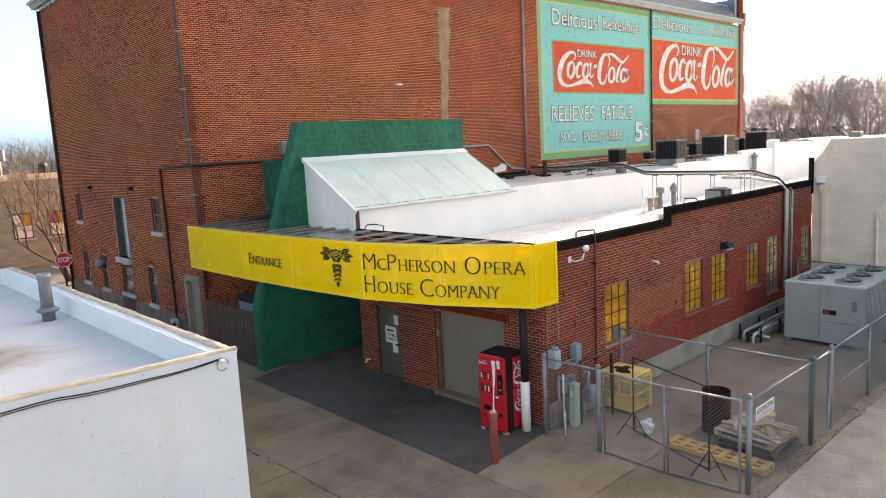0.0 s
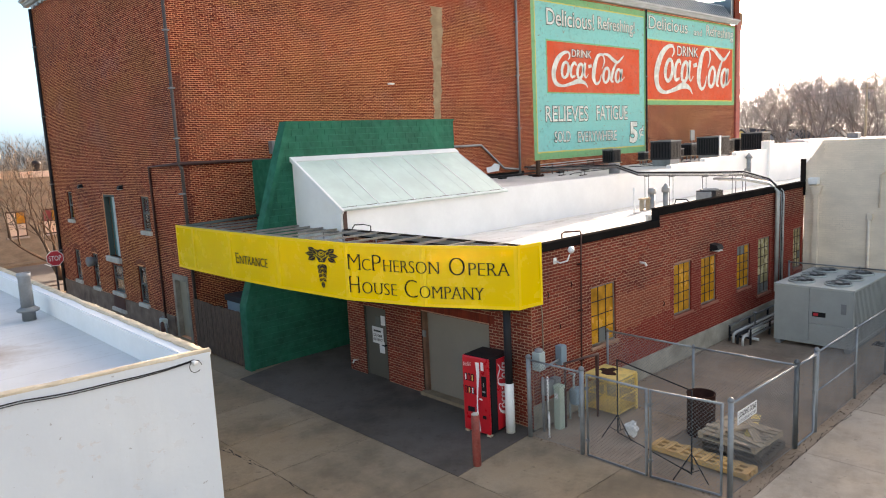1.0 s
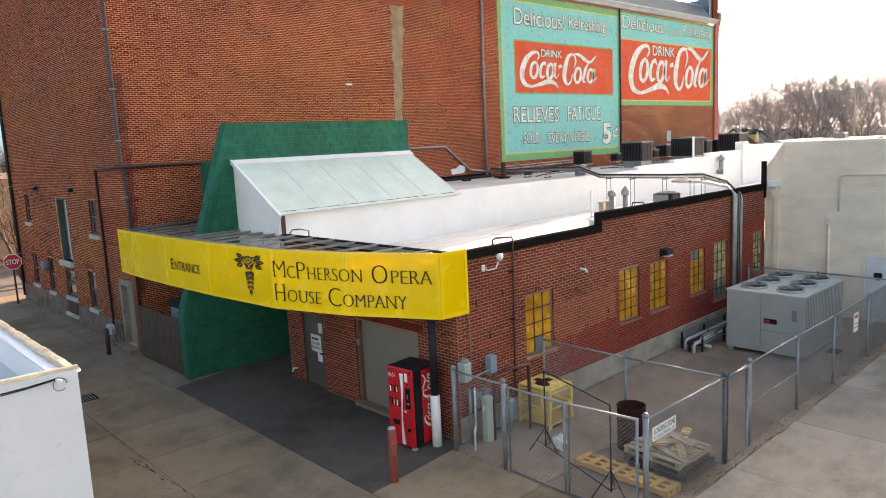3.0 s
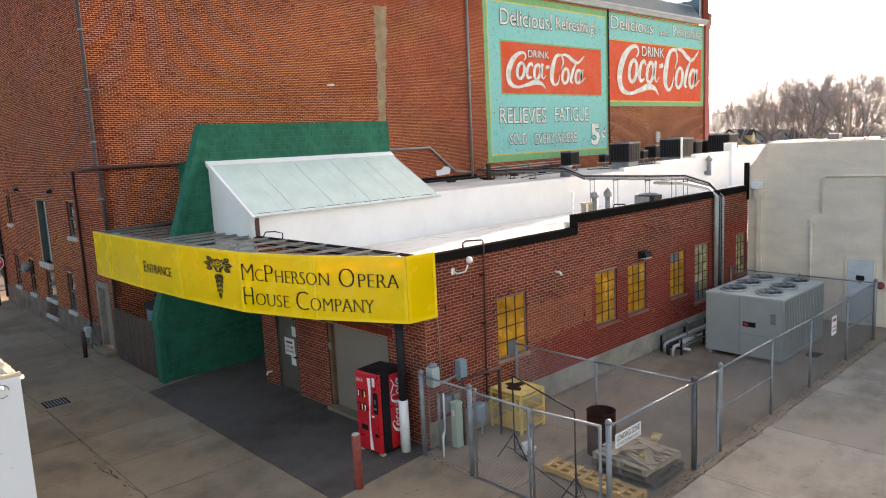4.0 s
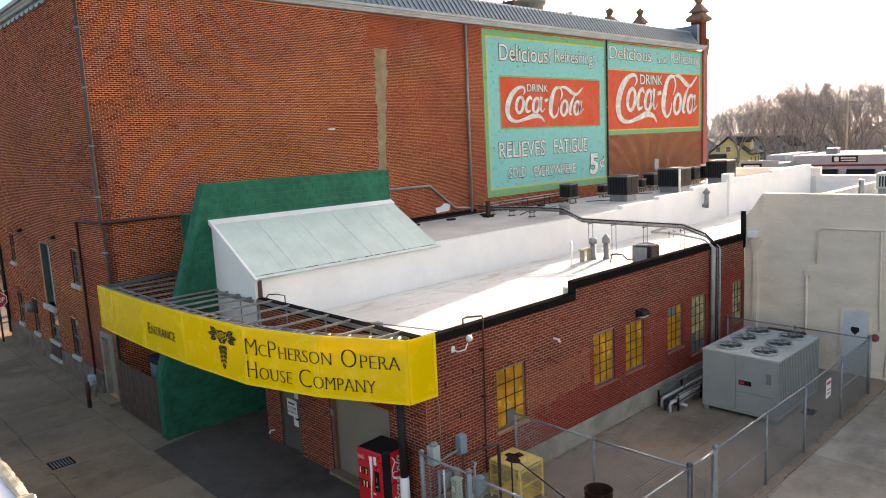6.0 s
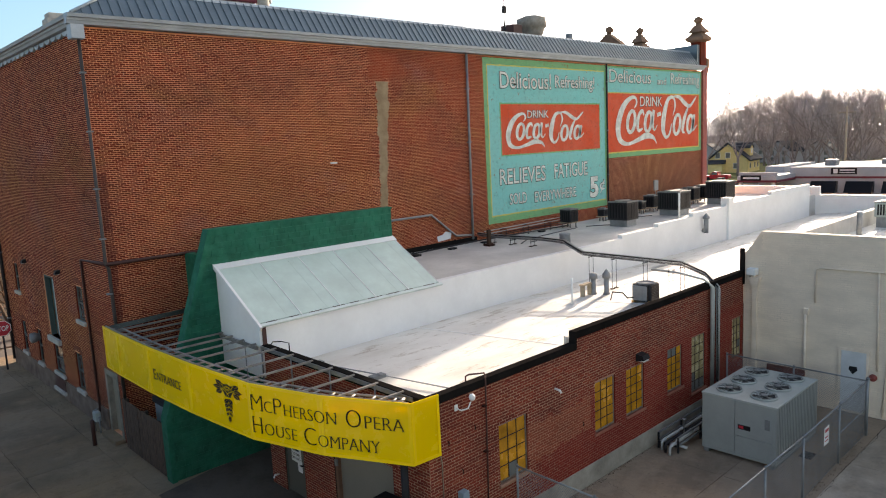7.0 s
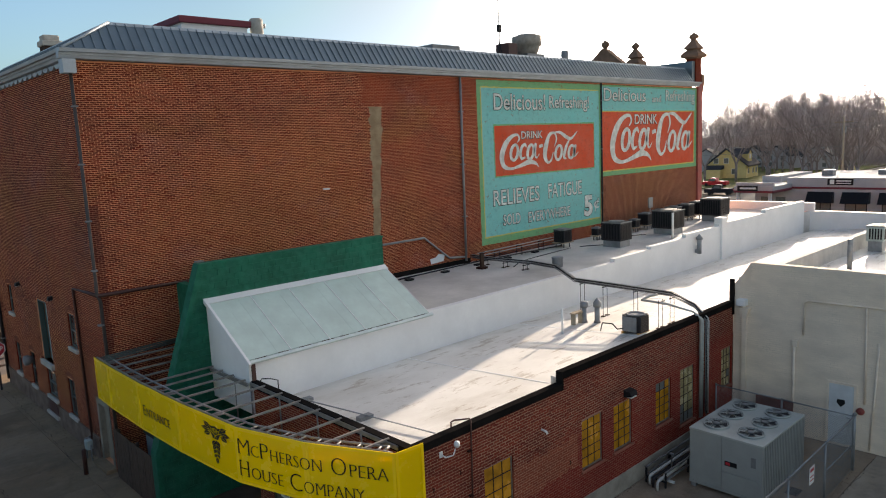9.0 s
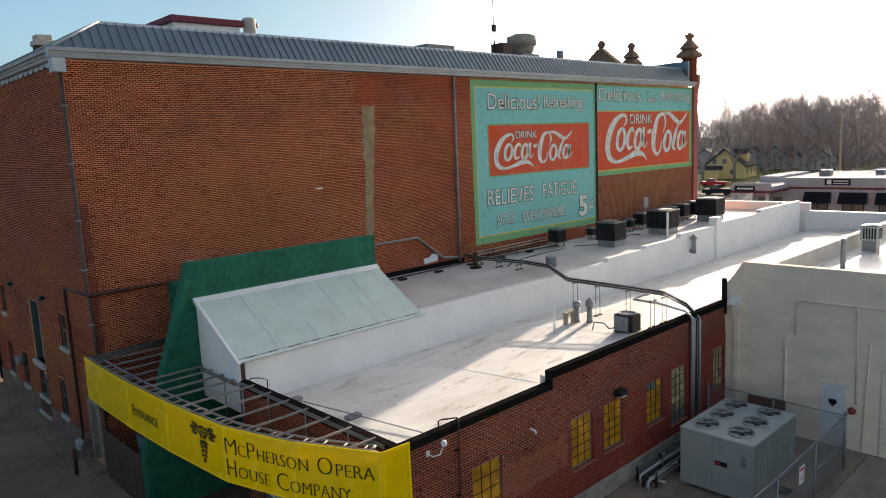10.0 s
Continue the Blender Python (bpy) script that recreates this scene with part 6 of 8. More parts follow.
part("bar", boxes((21.95, 22.2, 4.946, 4.951, 1.36, 1.44), (21.95, 22.2, 4.946, 4.951, 1.1, 1.13), (21.95, 22.2, 4.946, 4.951, 1.2, 1.23)), M_stop, pl)


def pallet(name, label, at, rz, length, depth, boards, mat, tilt=0.0):
    p = thing(name, label, "pallet", at=at)
    p.rotation_euler = (radians(tilt), 0, radians(rz))
    for y in (0.0, depth / 2 - 0.045, depth - 0.09):
        part("runner", boxes((0, length, y, y + 0.09, 0.02, 0.11)), mat, p)
    w = 0.09
    for k in range(boards):
        x = k * (length - w * 1.3) / (boards - 1)
        part("deck_board", boxes((x, x + w * 1.3, 0, depth, 0.11, 0.13)), mat, p)
    for k in range(3):
        x = k * (length - w) / 2
        part("bottom_board", boxes((x, x + w, 0, depth, 0.0, 0.02)), mat, p)
    return p


pallet("pallet", "pale new pine pallet lying on the concrete", (12.63, 7.13, 0.0), 269, 2.02, 0.46, 8, M_wood)
# darker timber for the two lower pallets of the stack
M_darkwood = surface("dark_timber", (0.15, 0.115, 0.09), 0.9, var=0.4, grain=30, stain=3.0, stretch=(1, 6, 6), world_space=False)
for k in range(3):
    pallet("pallet", "dark weathered pallet in a low stack" if k < 2 else "pale weathered pallet topping the stack", (13.34 - 0.06 * k, 5.14 + 0.04 * k, 0.132 * k), (1, 4, -3)[k], 1.16, 1.2, 7, M_darkwood if k < 2 else M_oldwood)
rng = random.Random(9)
for k, (x, y, rz, L, wd, m) in enumerate(((13.55, 5.75, 100, 0.60, 0.07, M_oldwood), (13.3, 5.55, 70, 0.55, 0.07, M_oldwood), (13.95, 5.6, 15, 0.55, 0.085, M_cage), (13.75, 5.9, 160, 0.42, 0.07, M_oldwood), (13.6, 5.45, 35, 0.5, 0.08, M_oldwood), (14.0, 5.85, 120, 0.34, 0.06, M_oldwood), (13.35, 5.95, 20, 0.4, 0.07, M_oldwood), (13.8, 5.5, 75, 0.28, 0.09, M_oldwood), (13.5, 5.7, 140, 0.25, 0.09, M_oldwood))):
    b = thing("loose_board", "pale weathered plank tossed on the pallet stack", "plank", "loose planks", at=(x + 0.22, y + 0.08, 0.396 + 0.013 * k))
    b.rotation_euler = (0, radians(rng.uniform(-3, 3)), radians(rz))
    part("plank", soft_box(0.003, (-L, L, -wd, wd, 0.0, 0.024)), m, b)
f = thing("burn_barrel", "rusted open steel barrel on the concrete", "barrel", at=(14.06, 6.74, 0))
bm = bmesh.new()
lathe(bm, [(0.25, 0.05), (0.29, 0.0), (0.29, 0.29), (0.30, 0.31), (0.29, 0.33), (0.29, 0.58), (0.30, 0.6), (0.29, 0.62), (0.29, 0.9), (0.305, 0.91), (0.275, 0.91), (0.27, 0.3), (0.2, 0.25)], n=24)
part("shell", bm, M_rust, f)
f = thing("backdrop_stand", "black tripod stand pair joined by crossbars", "stand")
A, B = Vector((12.78, 7.98, 0)), Vector((12.03, 5.9, 0))
for c in (A, B):
    part("pole", tubes(0.016, [c + Vector((0, 0, 0.08)), c + Vector((0, 0, 1.72))]), M_dullblack, f)
    for k in range(3):
        an = 2 * math.pi * k / 3 + 0.4
        foot = c + Vector((0.36 * math.cos(an), 0.36 * math.sin(an), 0.015))
        l = part("leg", tubes(0.012, [c + Vector((0, 0, 0.5)), foot], n=6), M_dullblack, f)
        part("brace", tubes(0.008, [c + Vector((0, 0, 0.12)), c.lerp(foot, 0.55) + Vector((0, 0, 0.24))], n=5), M_dullblack, l)
part("crossbar", tubes(0.014, [A + Vector((0, 0, 1.72)), B + Vector((0, 0, 1.72))]), M_dullblack, f)
part("crossbar", tubes(0.012, [A + Vector((0, 0, 0.1)), B + Vector((0, 0, 0.1))]), M_dullblack, f)
C = thing("wire_cage", "chipped yellow steel cage with mesh sides and a rusty top", "cage", at=(13.64, 8.53, 0))
C.scale = (1.25, 0.95, 0.89)
part("top_sheet", soft_box(0.01, (0, 0.66, 0, 0.95, 0.98, 1.03)), M_cage, C)
part("rust_patch", prism(bmesh.new(), [(0.12, 0.40), (0.2, 0.22), (0.3, 0.3), (0.36, 0.44), (0.52, 0.42), (0.56, 0.62), (0.44, 0.66), (0.42, 0.8), (0.3, 0.82), (0.26, 0.66), (0.14, 0.6)], "z", 1.03, 1.034), M_rust, C)
for x in (0.02, 0.64):
    for y in (0.02, 0.93):
        part("corner_post", boxes((x - 0.025, x + 0.025, y - 0.025, y + 0.025, 0.0, 0.98)), M_cage, C)
for z in (0.1, 0.5, 0.9):
    part("rail", boxes((0, 0.66, 0.0, 0.03, z, z + 0.04), (0, 0.66, 0.92, 0.95, z, z + 0.04), (0.0, 0.03, 0.03, 0.92, z, z + 0.04), (0.63, 0.66, 0.03, 0.92, z, z + 0.04)), M_cage, C)
part("floor_sheet", boxes((0.0, 0.66, 0.0, 0.95, 0.09, 0.1)), M_cage, C)
bm = bmesh.new()
for k in range(1, 38):
    tube(bm, [(0.0, 0.025 * k, 0.1), (0.0, 0.025 * k, 0.98)], 0.0022, 3)
for k in range(1, 26):
    tube(bm, [(0.025 * k, 0.0, 0.1), (0.025 * k, 0.0, 0.98)], 0.0022, 3)
for k in range(1, 35):
    tube(bm, [(0.0, 0.0, 0.1 + 0.025 * k), (0.0, 0.95, 0.1 + 0.025 * k)], 0.0022, 3)
    tube(bm, [(0.0, 0.0, 0.1 + 0.025 * k), (0.66, 0.0, 0.1 + 0.025 * k)], 0.0022, 3)
part("mesh_side", bm, M_cage, C)
f = thing("plastic_bag", "crumpled clear plastic bag caught on the stand", "bag", at=(12.95, 7.75, 0.0))
bm = bmesh.new()
bmesh.ops.create_icosphere(bm, subdivisions=4, radius=0.12)
for v in bm.verts:
    v.co *= 1 + 0.55 * noise.noise(v.co * 14) + 0.25 * noise.noise(v.co * 40)
    v.co.z = v.co.z * 1.3 + 0.2
part("film", bm, M_paper, f)

f = thing("yard_drain", "dark cast-iron drain grate in the yard concrete", "drain", at=(23.27, 5.83, -0.002))
part("frame", boxes((-0.24, 0.24, -0.17, -0.14, 0.0, 0.012), (-0.24, 0.24, 0.14, 0.17, 0.0, 0.012), (-0.24, -0.21, -0.14, 0.14, 0.0, 0.012), (0.21, 0.24, -0.14, 0.14, 0.0, 0.012)), M_rust, f)
for k in range(8):
    part("bar", boxes((-0.2 + k * 0.052, -0.17 + k * 0.052, -0.14, 0.14, 0.0, 0.01)), M_dullblack, f)
# chiller
CH = thing("chiller", "grey steel chiller with six roof fans on rails", "chiller", at=(21.72, 6.12, 0))
LX, LY, ZH = 3.05, 2.16, 1.84
part("rail", boxes((0.0, LX, 0.05, 0.2, 0, 0.12)), M_galvdull, CH)
part("rail", boxes((0.0, LX, LY - 0.2, LY - 0.05, 0, 0.12)), M_galvdull, CH)
part("carcass", boxes((0.04, LX - 0.04, 0.06, LY - 0.06, 0.12, ZH - 0.06)), M_fin, CH)
part("top_deck", soft_box(0.012, (-0.02, LX + 0.02, -0.02, LY + 0.02, ZH - 0.06, ZH)), M_chilltop, CH)
part("base_sill", boxes((-0.01, LX + 0.01, 0, LY, 0.12, 0.2)), M_chill, CH)
part("end_panel", soft_box(0.008, (-0.005, 0.045, 1.18, LY, 0.2, ZH - 0.06)), M_chill, CH)
pn_ = part("end_panel", soft_box(0.008, (-0.005, 0.045, 0.1, 1.17, 0.75, ZH - 0.06)), M_chill, CH)
part("end_panel", soft_box(0.008, (-0.005, 0.045, 0.1, 1.17, 0.2, 0.74)), M_chill, CH)
part("corner_post", boxes((-0.008, 0.06, 0.0, 0.1, 0.2, ZH - 0.06)), M_chill, CH)
part("badge", boxes((-0.012, -0.004, 0.72, 1.08, 0.96, 1.1)), M_machblack, pn_)
part("badge_mark", boxes((-0.015, -0.011, 0.92, 1.05, 0.99, 1.07)), M_stop, pn_)
part("control_display", soft_box(0.006, (-0.02, 0.0, 0.18, 0.32, 1.12, 1.42)), M_galvdull, pn_)
for k in range(26):
    x = 0.1 + k * 0.118
    part("coil_slat", boxes((x, x + 0.05, 0.0, 0.06, 0.22, ZH - 0.08)), M_chill, CH)
for k in range(26):
    x = 0.1 + k * 0.118
    part("coil_slat", boxes((x, x + 0.05, LY - 0.06, LY, 0.22, ZH - 0.08)), M_chill, CH)
for i in range(3):
    for j in range(2):
        cx, cy = 0.62 + i * 0.98, 0.6 + j * 1.02
        fan = part("fan", lathe(bmesh.new(), [(0.37, 0), (0.375, 0.05), (0.35, 0.055), (0.34, 0.012)], at=(cx, cy, ZH), n=28), M_chilltop, CH)
        # flat black disc on the deck stands in for the shaded fan opening
        part("well", lathe(bmesh.new(), [(0.34, 0.008), (0.1, 0.006), (0.001, 0.006)], at=(cx, cy, ZH), n=28), M_machblack, fan)
        for r in (0.13, 0.2, 0.27, 0.335):
            part("guard_ring", tubes(0.004, [(cx + r * math.cos(a), cy + r * math.sin(a), ZH + 0.075) for a in [q * math.pi / 10 for q in range(21)]], n=4), M_fin, fan)
        for q in range(8):
            a = q * math.pi / 4
            part("guard_spoke", tubes(0.0055, [(cx + 0.1 * math.cos(a), cy + 0.1 * math.sin(a), ZH + 0.082), (cx + 0.355 * math.cos(a), cy + 0.355 * math.sin(a), ZH + 0.055)], n=4), M_fin, fan)
        part("hub", lathe(bmesh.new(), [(0.1, 0.03), (0.1, 0.08), (0.06, 0.09), (0.001, 0.09)], at=(cx, cy, ZH), n=14), M_galvdull, fan)
        for q in range(4):
            bm = bmesh.new()
            a = q * math.pi / 2 + 0.3
            vs_ = [bm.verts.new((cx + r * math.cos(a + o), cy + r * math.sin(a + o), ZH + 0.02 + h)) for r, o, h in ((0.06, 0, 0), (0.31, -0.2, 0), (0.31, 0.5, 0.03), (0.06, 0.6, 0.02))]
            bm.faces.new(vs_)
            part("blade", bm, M_unit, fan)
f = thing("chilled_water_pipes", "white jacketed pipes in a dark steel rack beside the wall", "pipes")
for y, z in ((8.66, 0.22), (9.3, 0.22), (8.66, 0.46), (9.3, 0.46)):
    part("rack_rail", boxes((21.0, 25.2, y, y + 0.05, z, z + 0.05)), M_galvdull, f)
for x in (21.0, 22.4, 23.8, 25.1):
    part("rack_frame", boxes((x, x + 0.05, 8.66, 8.71, 0, 0.5), (x, x + 0.05, 9.3, 9.35, 0, 0.5), (x, x + 0.05, 8.71, 9.3, 0.17, 0.22)), M_dullblack, f)
for k, (y, z) in enumerate(((8.8, 0.28), (9.0, 0.28), (9.17, 0.28))):
    part("pipe", tubes(0.04, [(20.75 + 0.1 * k, y, 0.0), (20.75 + 0.1 * k, y, z - 0.05), (20.82 + 0.1 * k, y, z), (25.2, y, z)], n=10), M_insul if k != 1 else M_spout, f)
part("pipe", tubes(0.045, [(21.3, 8.55, 0.12), (21.3, 9.45, 0.12)], n=10), M_insul, f)
part("pipe", tubes(0.045, [(21.0, 8.7, 0.42), (22.0, 8.75, 0.42), (22.1, 8.8, 0.3)], n=10), M_insul, f)
part("valve", lathe(bmesh.new(), [(0.02, 0.4), (0.02, 0.86), (0.07, 0.86), (0.07, 0.88), (0.01, 0.88)], at=(21.6, 8.8, 0), n=12), M_galvdull, f)

# ---------------- roof of the annex ----------------
def roof_z(y):
    return 3.4 + (YP - y) * 0.5 / (YP - YA - 0.3)


M_conduit = plain("silver_conduit", (0.46, 0.46, 0.44), 0.45, 0.3, var=0.3)
RK = thing("pipe_rack", "grey conduits and pipes carried over roofs on thin legs", "pipe rack")
run = [(26.9, 22.3, 5.15), (27.0, 21.2, 5.1), (27.0, 18.6, 5.15), (26.5, 16.9, 5.2), (25.75, 15.4, 4.92), (25.62, 12.4, 4.92), (25.4, 10.9, 4.95), (25.14, 9.9, 4.72), (25.1, YA - 0.12, 4.3), (25.1, YA - 0.12, 1.0)]
for k, (dx, dz, r, m) in enumerate(((0.0, 0.0, 0.027, M_dullblack), (0.11, 0.01, 0.02, M_conduit), (0.2, -0.02, 0.018, M_conduit), (-0.07, -0.04, 0.016, M_galvdull), (0.27, -0.11, 0.022, M_conduit), (0.05, -0.13, 0.016, M_galvdull), (0.16, -0.13, 0.018, M_dullblack))):
    part("pipe", tubes(r, [(x + dx * (1.0 if y > 10 else 0.6), y, z + dz) for x, y, z in run], n=8), m, RK)
part("elbow", tubes(0.045, [(24.6, 11.6, 4.75), (24.55, 10.6, 4.75), (24.62, YA + 0.1, 4.6), (24.7, YA - 0.12, 4.35), (24.7, YA - 0.12, 0.9)], n=10), M_conduit, RK)
part("elbow", tubes(0.04, [(24.7, 11.5, 4.72), (24.68, 10.6, 4.72), (24.74, YA + 0.1, 4.55), (24.82, YA - 0.12, 4.3), (24.82, YA - 0.12, 0.9)], n=10), M_conduit, RK)
part("elbow", tubes(0.045, [(24.6, 11.6, 4.75), (25.3, 11.7, 4.75), (25.5, 11.5, 4.8)], n=10), M_conduit, RK)
for x, y, base in ((26.95, 21.4, 4.72), (27.0, 20.2, 4.72), (27.0, 19.0, 4.72), (25.75, 15.0, 0), (25.7, 13.9, 0), (25.62, 12.5, 0), (25.4, 10.9, 0), (24.6, 10.9, 0)):
    b = base or roof_z(y)
    top = 5.02 if base else 4.84
    for dx in (-0.08, 0.2):
        part("leg", tubes(0.011, [(x + dx, y, b), (x + dx, y, top)], n=5), M_dullblack, RK)
        part("foot", boxes((x + dx - 0.07, x + dx + 0.07, y - 0.07, y + 0.07, b - 0.03, b + 0.03)), M_steelframe, RK)
    part("cross_arm", boxes((x - 0.13, x + 0.34, y - 0.016, y + 0.016, top - 0.1, top - 0.07)), M_dullblack, RK)
part("low_run", tubes(0.024, [(27.2, 22.1, 5.2), (34.0, 22.2, 5.25)], [(27.2, 22.0, 5.08), (34.0, 22.05, 5.15)], n=6), M_conduit, RK)
part("low_run", tubes(0.02, [(27.3, 21.85, 5.02), (33.0, 21.9, 5.05)], [(27.2, 21.7, 4.98), (31.2, 21.75, 5.0), (33.1, 21.3, 5.02)], n=6), M_dullblack, RK)
for x in (28.5, 30.2, 32.0, 33.5):
    part("leg", tubes(0.018, [(x, 21.85, 4.72), (x, 21.85, 5.2), (x, 22.2, 5.2), (x, 22.2, 4.72)], n=5), M_dullblack, RK)
f = thing("roof_drain_line", "black condensate pipe on blocks along the brick wall", "pipe")
part("pipe", tubes(0.035, [(18.9, 21.6, 4.84), (27.0, 21.9, 4.86), (33.0, 21.5, 4.86)], n=8), M_spout, f)
for k in range(6):
    part("block", boxes((20 + k * 2.2, 20.35 + k * 2.2, 21.5 + 0.03 * k, 21.75 + 0.03 * k, 4.72, 4.8)), M_dullblack, f)
for path in ([(27.3, 19.9, 4.74), (28.6, 20.6, 4.74), (30.4, 20.8, 4.74), (33.2, 21.0, 4.75)], [(33.9, 20.9, 4.74), (34.6, 20.5, 4.74), (35.0, 20.05, 4.75)], [(36.6, 21.6, 4.74), (38.4, 21.0, 4.74), (39.6, 20.3, 4.75)]):
    f = thing("roof_cable", "black insulated line lying on the grey roof", "cable", "roof cables")
    part("line", tubes(0.022, path, n=6), M_dullblack, f)
f = thing("roof_box_stack", "short brown metal stand on the grey roof", "stand", at=(26.2, 20.9, 4.72))
part("base", soft_box(0.02, (-0.2, 0.2, -0.2, 0.2, 0, 0.1)), M_rust, f)
part("post", boxes((-0.08, 0.1, -0.06, 0.06, 0.1, 0.75)), M_steelframe, f)
f = thing("roof_stack", "wide capped grey vent drum beside the parapet", "vent", at=(28.5, 18.28, 4.72))
part("drum", lathe(bmesh.new(), [(0.25, 0), (0.25, 0.36), (0.27, 0.4), (0.27, 0.45), (0.2, 0.47)]), M_galv, f)


def roof_vent(x, y, h, r, cone, label, mat, grp=""):
    v = thing("vent_pipe", label, "vent", grp, at=(x, y, roof_z(y) - 0.02))
    part("pipe", lathe(bmesh.new(), [(r * 1.5, 0), (r, 0.12), (r, h)], n=14), mat, v)
    part("cowl", lathe(bmesh.new(), [(r * 1.55, h), (r * 1.55, h + 0.16), (r * (0.1 if cone else 1.0), h + (0.34 if cone else 0.22))], n=14 if not cone else 8), M_galv if not cone else M_galvdull, v)
    return v


roof_vent(24.5, 14.0, 0.62, 0.1, False, "galvanised vent pipe with a drum cowl", M_galv, "roof vents")
roof_vent(24.62, 13.5, 0.64, 0.1, True, "weathered vent pipe with a pointed brown cowl", M_galvdull, "roof vents")
v = thing("vent_pipe", "galvanised vent with a conical cap fixed to the parapet", "vent", "roof vents", at=(38.05, YP - 0.2, 4.15))
part("pipe", lathe(bmesh.new(), [(0.12, 0), (0.12, 0.78)], n=14), M_galv, v)
part("elbow", tubes(0.11, [(0, 0.0, 0.12), (0, 0.22, 0.12)], n=10), M_galv, v)
part("cowl", lathe(bmesh.new(), [(0.17, 0.76), (0.18, 0.84), (0.02, 1.05)], n=10), M_galvdull, v)
f = thing("roof_stub_pipe", "thin white plastic vent pipe on the flat roof", "pipe", at=(22.6, 13.6, roof_z(13.6)))
part("pipe", lathe(bmesh.new(), [(0.04, 0), (0.04, 0.95)], n=8), M_white, f)
f = thing("roof_stand", "small timber-topped support table between roof vents", "stand", at=(24.2, 14.1, roof_z(14.1)))
part("top", boxes((-0.35, 0.3, -0.1, 0.1, 0.42, 0.47)), M_oldwood, f)
part("leg", boxes((-0.3, -0.22, -0.08, 0.08, -0.05, 0.42)), M_beige, f)
part("leg", boxes((0.15, 0.23, -0.08, 0.08, -0.05, 0.42)), M_beige, f)
f = thing("roof_condenser", "small dark condenser on timber blocks with insulated line", "condenser", at=(23.85, 11.4, roof_z(11.4)))
f.scale = (0.86, 0.86, 0.86)
part("block", boxes((-0.42, 0.42, -0.4, -0.3, -0.04, 0.06), (-0.42, 0.42, 0.3, 0.4, -0.06, 0.06)), M_wood, f)
bm = boxes((-0.42, 0.42, -0.42, 0.42, 0.06, 0.72))
bmesh.ops.bevel(bm, geom=[e for e in bm.edges if abs(e.verts[0].co.z - e.verts[1].co.z) > 0.1], offset=0.12, segments=4, affect="EDGES")
part("shell", bm, M_unit, f)
part("top_ring", lathe(bmesh.new(), [(0.36, 0.72), (0.38, 0.76), (0.34, 0.78), (0.3, 0.73)], n=24), M_galvdull, f)
part("end_cap", soft_box(0.03, (-0.44, -0.36, -0.3, 0.36, 0.08, 0.7)), M_galvdull, f)
for k in range(9):
    part("louvre", boxes((-0.3, 0.3, -0.428, -0.42, 0.12 + k * 0.065, 0.15 + k * 0.065)), M_machblack, f)
part("line_set", tubes(0.025, [(-0.43, 0.3, 0.2), (-0.7, 0.4, 0.2), (-0.75, 0.6, 0.4), (-0.85, 1.0, 0.4), (-0.85, 1.1, 0.05)], n=6), M_dullblack, f)
f = thing("roof_edge_pipe", "thin rusty pipe on blocks across the roof corner", "pipe")
part("pipe", tubes(0.018, [(12.6, 15.9, roof_z(15.9) + 0.1), (12.85, 15.6, roof_z(15.6) + 0.1), (12.95, 12.6, roof_z(12.6) + 0.11), (13.1, 10.1, roof_z(10.1) + 0.07)], n=6), M_galv, f)
for y in (15.4, 12.6):
    part("block", boxes((12.75, 13.15, y - 0.12, y + 0.1, roof_z(y) - 0.02, roof_z(y) + 0.1)), M_galvdull, f)
part("rust_cap", tubes(0.035, [(12.55, 15.95, roof_z(15.95) + 0.1), (12.72, 15.77, roof_z(15.77) + 0.1)], n=8), M_rust, f)
f = thing("roof_hook_pipe", "black hooked vent pipe at the coping corner", "pipe")
part("pipe", tubes(0.016, [(12.25, 15.6, 3.6), (12.25, 15.6, 4.26), (12.1, 15.75, 4.31), (11.95, 15.95, 4.3), (11.9, 16.0, 4.2)], n=8), M_dullblack, f)


def condenser(x, y, z, w, d, h, label, curb=0.3, legs=False):
    u = thing("rooftop_unit" if not legs else "condenser", label, "condenser", "rooftop condensers", at=(x, y, z))
    if legs:
        for a in (0.08, w - 0.12):
            for b in (0.08, d - 0.12):
                part("leg", boxes((a, a + 0.05, b, b + 0.05, 0, curb)), M_galvdull, u)
        part("shelf", boxes((-0.15, w + 0.15, 0, d, curb - 0.05, curb)), M_oldwood, u)
    else:
        part("curb", boxes((0.08, w - 0.08, 0.08, d - 0.08, 0, curb)), M_galv, u)
    part("body", soft_box(0.02, (0, w, 0, d, curb, curb + h)), M_unit, u)
    n = max(4, int(w / 0.16))
    for k in range(n):
        part("louvre", boxes((0.08 + k * (w - 0.16) / n, 0.08 + (k + 0.55) * (w - 0.16) / n, -0.014, 0.0, curb + 0.1, curb + h - 0.12)), M_machblack, u)
        part("louvre", boxes((-0.014, 0.0, 0.08 + k * (d - 0.16) / n, 0.08 + (k + 0.55) * (d - 0.16) / n, curb + 0.1, curb + h - 0.12)), M_machblack, u)
    part("fan_ring", lathe(bmesh.new(), [(min(w, d) * 0.36, 0), (min(w, d) * 0.38, 0.04), (min(w, d) * 0.3, 0.02)], at=(w / 2, d / 2, curb + h), n=20), M_galvdull, u)
    part("top_edge", boxes((-0.015, w + 0.015, -0.015, 0.02, curb + h - 0.05, curb + h + 0.015), (-0.015, 0.02, 0.02, d, curb + h - 0.05, curb + h + 0.015)), M_galvdull, u)
    return u


